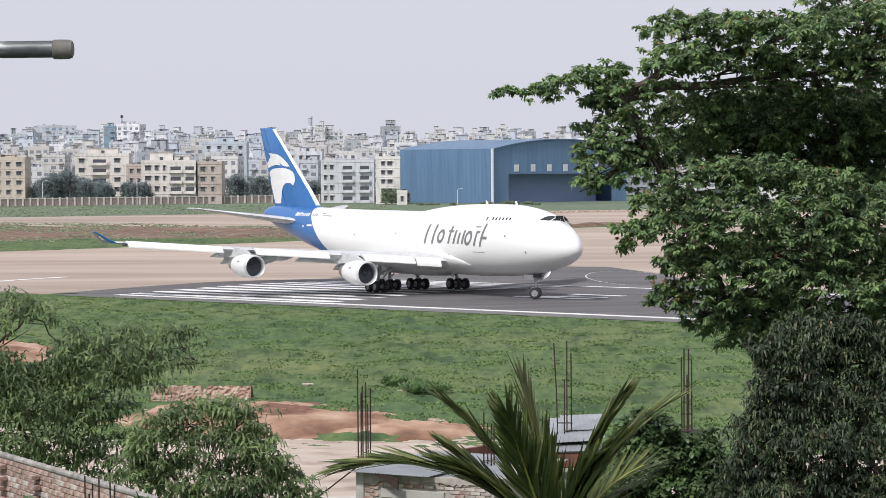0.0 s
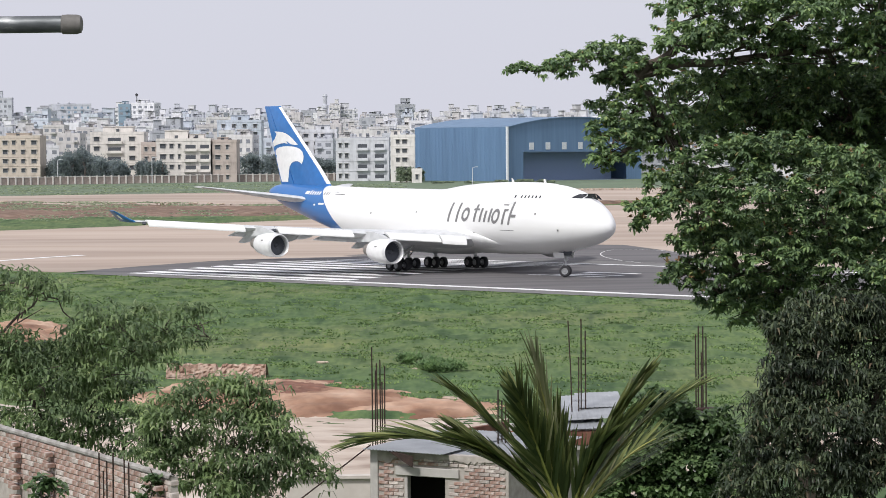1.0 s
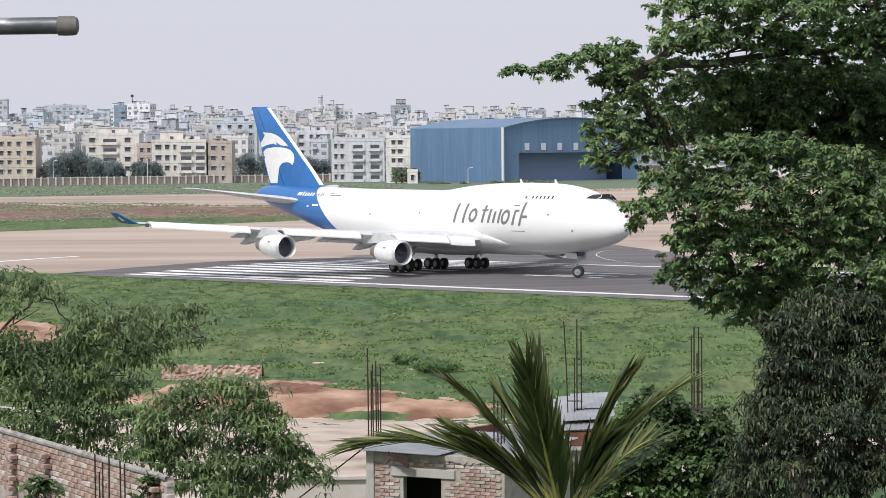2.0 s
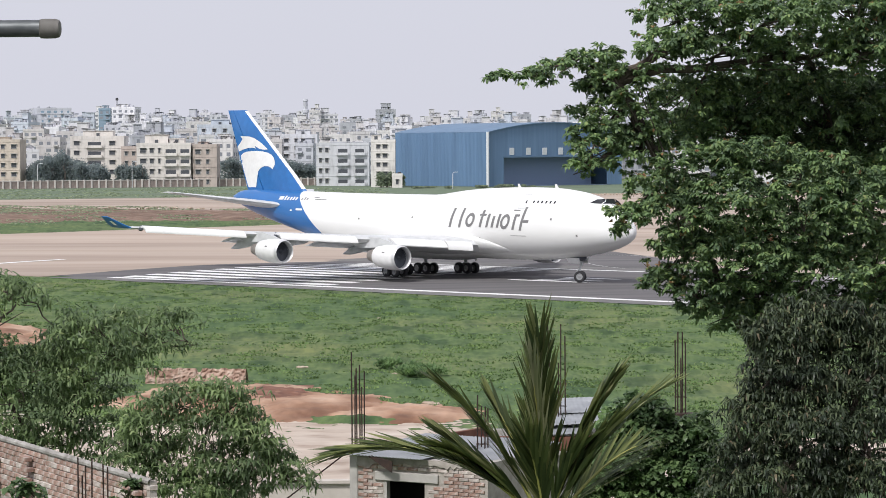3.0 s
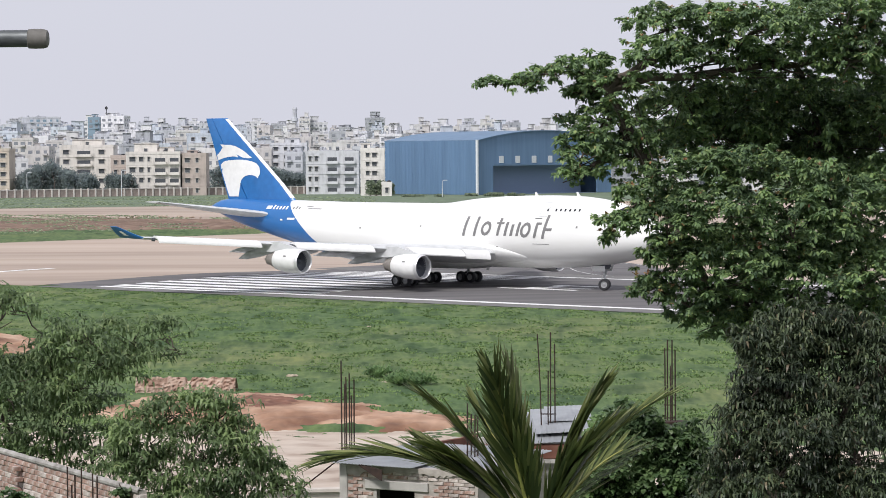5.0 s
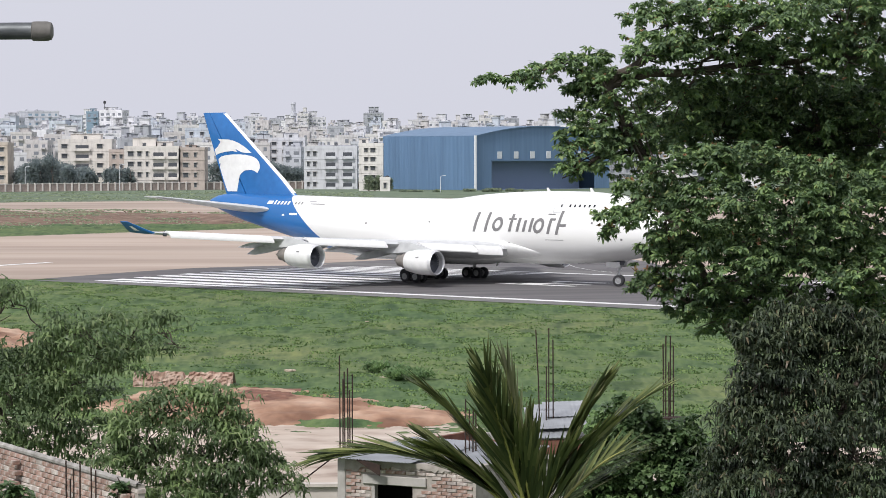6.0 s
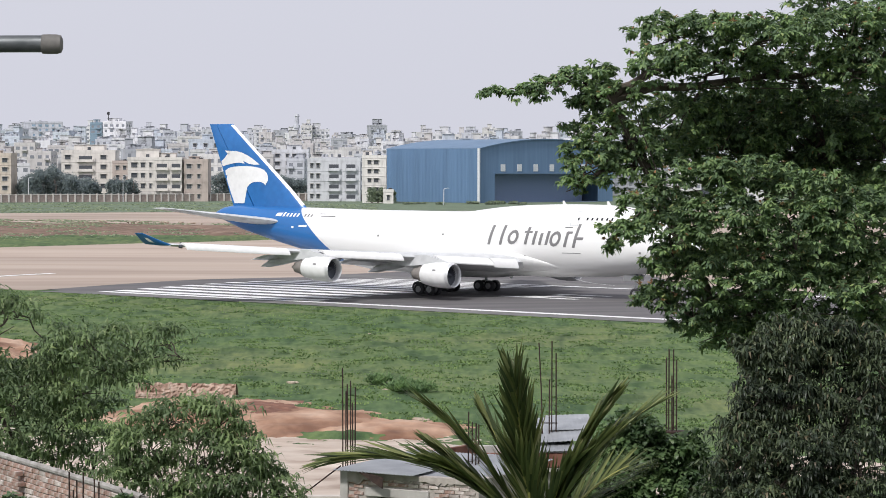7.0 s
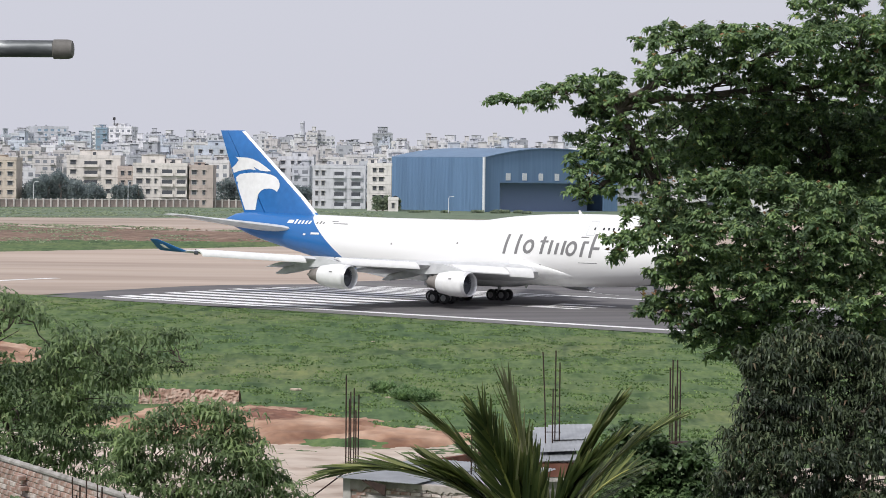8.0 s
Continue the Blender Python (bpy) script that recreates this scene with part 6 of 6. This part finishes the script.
# ---- half-built houses with tin roofs ----
TIN = surface("galvanised_roof_sheet", [(0.3, (0.30, 0.315, 0.33)), (0.6, (0.42, 0.435, 0.45)), (0.85, (0.5, 0.51, 0.525))], 1.2, 0.4, 0.45, 0.35, bump_by=0.05, wear=0.6)
RUST = surface("rusty_iron", [(0.3, (0.03, 0.022, 0.02)), (0.7, (0.075, 0.045, 0.035))], 8, 1.5, 0.9, 0.3, bump_by=0.2)
RED_BOARD = surface("red_oxide_board", [(0.3, (0.13, 0.05, 0.035)), (0.7, (0.22, 0.1, 0.07))], 3, 0.6, 0.9, bump_by=0.1)
CEMENT = surface("rough_grey_cement", [(0.3, (0.33, 0.31, 0.29)), (0.7, (0.5, 0.48, 0.45))], 3, 0.5, 0.95, bump_by=0.3, depth=0.02)
CAP = surface("weathered_mortar_cap", [(0.3, (0.2, 0.185, 0.17)), (0.5, (0.31, 0.295, 0.275)), (0.72, (0.43, 0.415, 0.39))], 5, 1.2, 0.97, bump_by=0.5, depth=0.02)
PLASTER = surface("pale_plaster", [(0.3, (0.5, 0.45, 0.4)), (0.7, (0.62, 0.57, 0.52))], 2, 0.4, 0.95, bump_by=0.1)
MORTAR = surface("grey_mortar", [(0.3, (0.3, 0.27, 0.24)), (0.7, (0.45, 0.41, 0.37))], 6, 0.8, 0.97, bump_by=0.4, depth=0.02)
BRICK = surface("worn_red_brick", [(0.25, (0.28, 0.155, 0.12)), (0.45, (0.36, 0.225, 0.18)), (0.6, (0.44, 0.325, 0.28)), (0.75, (0.53, 0.465, 0.43))], 9, 1.3, 0.95, bump_by=0.5, depth=0.02, random_tint=0.25)
PALE_BRICK = surface("whitened_brick", [(0.25, (0.36, 0.28, 0.24)), (0.5, (0.5, 0.43, 0.39)), (0.75, (0.64, 0.59, 0.55))], 9, 1.3, 0.95, bump_by=0.5, depth=0.02, random_tint=0.3)
ROOM_SHADE = plain("room_shade", (0.02, 0.018, 0.018), 0.9)
GALV = surface("grey_galvanised_pipe", [(0.3, (0.08, 0.088, 0.092)), (0.55, (0.14, 0.15, 0.157)), (0.72, (0.42, 0.43, 0.43))], 30, 6, 0.5, 0.5, bump_by=0.05, stretch=(0.4, 1, 1), wear=0.5)
TAPE = surface("grey_brown_cap_tape", [(0.3, (0.12, 0.115, 0.105)), (0.7, (0.19, 0.18, 0.168))], 25, 5, 0.7, bump_by=0.1)


def corrugated(w, l, mat, pitch=0.085, depth=0.012):
    """Sheet with waves across x, running along y."""
    b = Build()
    n = int(w / pitch * 4)
    top = [(w * i / n, 0, depth * math.sin(2 * math.pi * i / 4)) for i in range(n + 1)]
    rows = [[(x, y, z + off) for x, _, z in top] for off in (0, -0.006) for y in (0, l)]
    m = n + 1
    b.add([p for r in rows for p in r], [(i, i + 1, m + i + 1, m + i) for i in range(n)] + [(2 * m + i + 1, 2 * m + i, 3 * m + i, 3 * m + i + 1) for i in range(n)] + [(i + 1, i, 2 * m + i, 2 * m + i + 1) for i in range(n)])
    return b.mesh("roof_sheet", mat)


def brick_mesh(mat, w=0.235, d=0.11, h=0.066):
    b = Build()
    b.box(0, w, 0, d, 0, h, bevel=0.006)
    return b.mesh("brick", mat)


def starter_bars(x, y, z, rods, label, r=0.016):
    """Steel bars sticking out of an unfinished column."""
    col = thing("column_stub", label, "column", "column stubs", at=(x, y, GZ))
    b = Build()
    b.box(-0.15, 0.15, -0.15, 0.15, 0, z - GZ, bevel=0.02)
    part("concrete_column", b.mesh("concrete_column", CEMENT), col, "rough cement column")
    rng = random.Random(int(x * 100))
    for dx, dy, top, *tilt in rods:
        b = Build()
        lean = tilt[0] if tilt else rng.uniform(-0.012, 0.012)
        b.tube([(dx, dy, z - GZ - 0.3), (dx + lean * 0.4, dy, (z + top) / 2 - GZ), (dx + lean, dy, top - GZ)], r, 6)
        part("rebar", b.mesh("rebar", RUST), col, "dark rusty reinforcing bar")
    b = Build()
    for k in range(2):
        h = z - GZ + 0.12 + 0.3 * k
        x0, x1 = min(r[0] for r in rods) - 0.02, max(r[0] for r in rods) + 0.02
        b.tube([(x0, -0.12, h), (x1, -0.12, h), (x1, 0.12, h), (x0, 0.12, h), (x0, -0.12, h)], 0.006, 5)
    part("stirrup", b.mesh("stirrup", RUST), col)
    return col


def brick_house():
    h = thing("house", "unfinished brick house with concrete posts and a tin roof", "house", at=(-1.92, 57.0, GZ), turn=-30)
    top = 7.86 - GZ
    wx0, wx1, wz0, wz1 = 0.86, 1.86, top - 2.0, top - 0.5
    for x0, x1, y0, y1, z0, z1 in ((0.2, wx0, 0.02, 0.22, 0, top), (wx1, 3.4, 0.02, 0.22, 0, top), (wx0, wx1, 0.02, 0.22, 0, wz0), (wx0, wx1, 0.02, 0.22, wz1, top), (0.05, 0.2, 0.2, 3.0, 0, top), (3.2, 3.4, 0.22, 3.0, 0, top), (0.2, 3.2, 2.8, 3.0, 0, top)):
        b = Build()
        b.box(x0, x1, y0, y1, z0, z1)
        part("wall", b.mesh("wall", MORTAR), h)
    # Near-black panel stands in for the room's shade behind the window.
    b = Build()
    b.box(0.25, 3.15, 1.2, 1.3, 0, top - 0.1)
    part("room_shade_panel", b.mesh("room_shade_panel", ROOM_SHADE), h)
    b = Build()
    b.box(0, 0.2, -0.02, 0.2, 0, top + 0.06, bevel=0.015)
    part("corner_post", b.mesh("corner_post", CEMENT), h, "pale concrete corner post")
    b = Build()
    b.box(wx0 - 0.22, wx1 + 0.35, -0.03, 0.1, wz1, wz1 + 0.2, bevel=0.015)
    part("lintel", b.mesh("lintel", CEMENT), h, "pale concrete lintel")
    b = Build()
    b.box(wx0, wx0 + 0.06, 0.02, 0.16, wz0, wz1)
    part("window_frame", b.mesh("window_frame", CEMENT), h)
    roof = part("roof", corrugated(2.0, 3.6, TIN), h, "low-pitched galvanised roof sheets", pose(-0.02, -0.3, top + 0.06, 1.5, 0.5, 0))
    part("roof_sheet", corrugated(1.7, 3.4, TIN), roof, "", pose(1.7, 0.35, -0.06, 1.0, 0.5, 0))
    b = Build()
    b.add([(0, 0, 0), (0.62, -0.02, -0.32), (0.63, -0.02, -0.08), (0.1, 0.02, 0.02)], [(0, 1, 2, 3)])
    b.add([(0, 0.02, 0), (0.62, 0.0, -0.32), (0.63, 0.0, -0.08), (0.1, 0.04, 0.02)], [(3, 2, 1, 0)])
    part("torn_flap", b.mesh("torn_flap", RUST), h, "torn rusty strip hanging from the eave", pose(0.62, -0.28, top + 0.04))
    b = Build()
    low = [(0.2 + 0.08 * i, top - 0.1 - 0.16 * abs(noise.noise(Vector((i * 0.45, 2, 0)))) - (0.1 if i < 5 else 0.0)) for i in range(38)]
    b.loft([[(x, y, z) for x, z in low] + [(x, y, top) for x, _ in reversed(low)] for y in (-0.035, 0.03)])
    part("plaster_patch", b.mesh("plaster_patch", MORTAR, tidy=True), h, "crumbling grey render under the eave")
    rng = random.Random(3)
    reds, pales = brick_mesh(BRICK), brick_mesh(PALE_BRICK)
    for r in range(19):
        z = top - 0.02 - 0.077 * (r + 1)
        x = 0.21 - 0.12 * (r % 2)
        while x < 3.1:
            inside = wx0 - 0.24 < x + 0.23 and x < wx1 + 0.36 and z < wz1 + 0.22 and (z > wz1 - 0.07 or (x + 0.235 > wx0 and x < wx1))
            if not inside and x > 0.2 and x + 0.24 < 3.4:
                part("brick", reds if rng.random() < (0.45 if r < 6 else 0.75) else pales, h, "", pose(x, -0.002 + rng.uniform(-0.012, 0.008), z, 0, rng.uniform(-0.6, 0.6), 0))
            x += 0.25


def stay_cable():
    """A dark cable from the house corner down to the ground."""
    b = Build()
    head, foot = Vector((-1.9, 56.8, 8.0)), Vector((-13.8, 56.4, GZ + 0.05))
    b.tube([head.lerp(foot, i / 16) - Vector((0, 0, 0.25 * math.sin(math.pi * i / 16))) for i in range(17)], 0.018, 6)
    thing("stay_cable", "dark cable stretched down from the brick house", "cable", mesh=b.mesh("stay_cable", RUST, smooth=True))


def rear_house():
    h = thing("house", "small rear house with patched tin roof and red board edge", "house", at=(0.6, 62.5, GZ))
    top = 7.95 - GZ
    for x0, x1, y0, y1 in ((0, 3.4, 0.0, 0.2), (0, 0.2, 0.2, 3.6), (3.2, 3.4, 0.2, 3.6), (0.2, 3.2, 3.4, 3.6)):
        b = Build()
        b.box(x0, x1, y0, y1, 0, top - 0.5)
        part("wall", b.mesh("wall", CEMENT), h)
    b = Build()
    b.box(-0.15, 3.5, -0.25, -0.1, top - 0.62, top - 0.28, bevel=0.01)
    part("eave_board", b.mesh("eave_board", RED_BOARD), h, "red oxide eave board")
    b = Build()
    b.box(0, 2.4, 0, 0.1, top - 0.4, top - 0.08, pose(-0.75, -1.9, 0, 0, 0, 56), bevel=0.01)
    part("eave_board", b.mesh("eave_board", RED_BOARD), h, "red oxide eave board")
    b = Build()
    b.box(-0.15, 3.5, -0.3, -0.26, top - 0.72, top - 0.63)
    part("eave_lath", b.mesh("eave_lath", CEMENT), h)
    for x, y, z, w, l, rx, ry in ((1.85, -0.3, top - 0.24, 1.0, 4.0, 5.0, -2), (1.95, 0.35, top - 0.09, 1.3, 3.2, 5.0, -3), (2.3, 1.6, top + 0.08, 1.1, 2.2, 4, -2)):
        part("roof_sheet", corrugated(w, l, TIN, 0.12, 0.005), h, "galvanised roof sheet", pose(x, y, z, rx, ry, 0))


def yard_wall():
    """Low plastered wall and slab beside the brick house."""
    b = Build()
    b.box(-4.6, -2.35, 70, 70.2, GZ, 5.6, bevel=0.02)
    b.box(-4.7, -2.3, 69.9, 70.3, 5.6, 5.68)
    thing("yard_wall", "pale plastered yard wall beside the brick house", "wall", mesh=b.mesh("yard_wall", PLASTER))


def brick_wall():
    """Long raw brick wall with toothed piers and a mortar cap."""
    a, c = Vector((-7.6, 40.38, 0)), Vector((-3.6, 32.84, 0))
    d = c - a
    ang = math.degrees(math.atan2(d.y, d.x))
    wall = thing("brick_wall", "raw red brick wall with toothed piers and pale mortar cap", "wall", at=(a.x, a.y, GZ), turn=ang)
    ln, top = d.length, 10.4 - GZ
    b = Build()
    b.box(0, ln - 0.02, 0.02, 0.118, 0, top - 0.05)
    part("core", b.mesh("core", MORTAR), wall)
    b = Build()
    b.sheet(60, 3, lambda u, v: (ln * u, -0.012 + 0.085 * v, top - 0.045 + (0.03 if 0 < v < 1 else 0.0) + 0.012 * noise.noise(Vector((u * 40, v * 3, 0)))))
    b.sheet(60, 1, lambda u, v: (ln * u, -0.012, top - 0.03 * (1 - v) - 0.045 + 0.012 * noise.noise(Vector((u * 40, 0, 0))) * v))
    part("mortar_cap", b.mesh("mortar_cap", CAP), wall, "pale mortar cap along the top")
    rng = random.Random(6)
    reds, pales = brick_mesh(BRICK), brick_mesh(PALE_BRICK)
    piers = (ln - 5.9, ln - 4.45, ln - 0.3)
    n = 0
    for r in range(13):
        z = top - 0.09 - 0.077 * (r + 1)
        x = ln - 0.24 - 0.12 * (r % 2) if r % 2 else ln - 0.24
        while x > max(0, ln - 7.6):
            if n < 300:
                part("brick", reds if rng.random() < 0.75 else pales, wall, "", pose(x, 0.008 + rng.uniform(-0.012, 0.008), z, 0, rng.uniform(-0.5, 0.5), 0))
                n += 1
            x -= 0.25
    for x in piers:
        for r in range(7):
            part("tooth_brick", reds, wall, "brick sticking out of a toothed pier", pose(x - 0.1 + 0.05 * (r % 2), -0.125, top - 0.16 - 0.154 * (r + 0.5), 0, rng.uniform(-2, 2), rng.uniform(-3, 3)))


def pipe():
    p = thing("pipe", "grey galvanised pipe with a taped end, jutting from a wall", "pipe", at=(-1.124, 8.0, 14.858))
    b = Build()
    b.tube([(-2.4, 0.25, -0.005), (-1.0, 0.1, 0.0), (-0.045, 0, 0)], 0.0258, 24, caps=True)
    part("tube", b.mesh("tube", GALV, smooth=True), p, "scuffed galvanised tube")
    b = Build()
    b.tube([(-0.05, 0, -0.001), (-0.048, 0, -0.001), (-0.03, 0, -0.001), (-0.004, 0, -0.001), (0.008, 0, -0.001), (0.012, 0, -0.001)], [0.026, 0.0292, 0.03, 0.0295, 0.026, 0.018], 24)
    part("end_cap", b.mesh("end_cap", TAPE, smooth=True), p, "dull grey-brown taped end cap")
    # plain neighbouring wall that carries it, and the roof under the viewer
    b = Build()
    b.box(-6.0, -3.5, 5.0, 12.0, GZ, 16.5)
    thing("wall_west", "plain grey rendered wall of the neighbouring building", "wall", kind="structure", mesh=b.mesh("wall_west", CEMENT))
    b = Build()
    b.box(-5, 5, -8, 0.8, GZ, 12.9)
    thing("viewing_house", "plain flat-roofed building under the viewer", "building", kind="structure", mesh=b.mesh("viewing_house", CEMENT))


brick_house()
rear_house()
stay_cable()
yard_wall()
starter_bars(-1.83, 60.0, 7.45, [(-0.13, -0.1, 9.87), (-0.072, 0.1, 9.32), (-0.021, -0.1, 9.5), (0.043, 0.1, 9.56), (0.094, -0.1, 9.08), (0.139, 0.1, 9.42)], "unfinished column with six rusty bars of uneven height")
starter_bars(2.95, 64.0, 7.8, [(-0.2, -0.1, 10.17, -0.1), (-0.05, -0.1, 9.28), (0.02, 0.1, 10.2, 0.005), (0.13, 0.1, 9.91)], "unfinished column with four uneven rusty bars")
stub = starter_bars(5.47, 60.0, 8.38, [(-0.085, -0.1, 10.11), (-0.02, 0.1, 10.28), (0.037, -0.1, 9.7), (0.088, 0.1, 10.28), (0.14, -0.1, 10.06)], "unfinished column rising from the creeper")
plank = Build()
plank.box(-0.16, 0.42, -0.2, 0.12, 8.38 - GZ, 8.44 - GZ, bevel=0.01)
part("plank", plank.mesh("plank", RUST), stub, "dark plank lying round the bars")
starter_bars(0.95, 57.6, 7.9, [(-0.1, -0.1, 9.1), (-0.01, 0.1, 8.85), (0.06, -0.1, 8.85), (0.13, 0.1, 8.8)], "short unfinished column behind the palm")
starter_bars(-4.34, 32.6, 9.2, [(-0.105, 0, 10.685), (-0.07, 0.1, 10.45), (0.0, -0.1, 10.6), (0.045, 0.1, 10.67), (0.2, 0.1, 10.59), (0.265, -0.05, 10.57)], "unfinished column with rusty bars before the brick wall", 0.0105)
brick_wall()
pipe()


# ---- movement ----
TAXI = [
    (0, pose(9.867, 284.622, -0.02, 0, 0, -57.388)),
    (0.5, pose(10.658, 284.471, -0.02, 0, 0, -55.846)),
    (1, pose(11.501, 284.323, -0.02, 0, 0, -54.315)),
    (1.5, pose(12.395, 284.178, -0.02, 0, 0, -52.754)),
    (3, pose(15.182, 283.749, -0.02, 0, 0, -47.812)),
    (3.5, pose(16.133, 283.601, -0.02, 0, 0, -46.162)),
    (4, pose(17.085, 283.445, -0.02, 0, 0, -44.564)),
    (4.5, pose(17.987, 283.276, -0.02, 0, 0, -43.041)),
    (6, pose(20.596, 282.742, -0.02, 0, 0, -39.161)),
    (6.5, pose(21.377, 282.563, -0.02, 0, 0, -38.240)),
    (7, pose(22.091, 282.385, -0.02, 0, 0, -37.639)),
    (7.5, pose(22.737, 282.206, -0.02, 0, 0, -37.203)),
    (8, pose(23.343, 282.025, -0.02, 0, 0, -36.826)),
]

def rolled(t):
    """Metres that the aircraft has rolled by t seconds."""
    ts = [r[0] for r in TAXI]
    ps = [r[1].translation for r in TAXI]
    d = [0.0]
    for a, b in zip(ps, ps[1:]):
        d.append(d[-1] + (b - a).length)
    return float(np.interp(t, ts, d))


def motions():
    walk(AIRLINER, TAXI)
    walk(STEER[0], [(t, pose(0, 0, 0, 0, 0, d)) for t, d in ((0, 46), (2, 41), (4, 35), (6, 27), (8, 20))])
    for w, x, y, z, r in WHEELS:
        walk(w, [(t, pose(x, y, z, 0, math.degrees(rolled(t) / r), 0)) for t in (0.25 * i for i in range(33))])
    # wind: crowns rock a little about their forks
    for i, (c, pivot, deg) in enumerate(SWAY):
        rows = []
        for k in range(17):
            t = 0.5 * k
            a = deg * (0.6 * math.sin(1.7 * t + i) + 0.4 * math.sin(3.1 * t + 2 * i))
            m = Matrix.Translation(pivot) @ pose(0, 0, 0, 0.4 * a, a, 0) @ Matrix.Translation([-v for v in pivot])
            rows.append((t, m))
        walk(c, rows)
    # wind: palm fronds; the young upright one is flung about
    fling = {3: [(0, -0.26, -0.66), (1.0, -0.28, -0.66), (1.7, -0.22, -0.55), (2.8, 0.0, -0.16), (3.0, 0.03, -0.1), (3.5, 0.185, 0.0), (4.0, 0.12, -0.05), (4.5, -0.065, -0.32), (5.2, -0.2, -0.4), (5.8, -0.24, -0.42), (6.2, -0.17, -0.38), (6.5, -0.07, -0.34), (7.0, -0.08, -0.36), (7.5, -0.24, -0.5), (8.0, -0.34, -0.6)]}
    for i, (f, way, bend) in enumerate(FRONDS):
        if i in fling:
            rows = [(t, aim(PALM_TOP, (x - 0.095, y, 1.0), bend)) for t, x, y in fling[i]]
        elif i == 9:
            rows = [(t, aim(PALM_TOP, (way[0] + 0.3 * (x - 0.185), way[1], 1.0), bend)) for t, x, y in fling[3]]
        else:
            rows = []
            for k in range(17):
                t = 0.5 * k
                a = 0.035 * (math.sin(1.9 * t + 1.3 * i) + 0.5 * math.sin(3.7 * t + i))
                rows.append((t, aim(PALM_TOP, (way[0] + a, way[1] + 0.5 * a, way[2]), bend)))
        walk(f, rows)


motions()
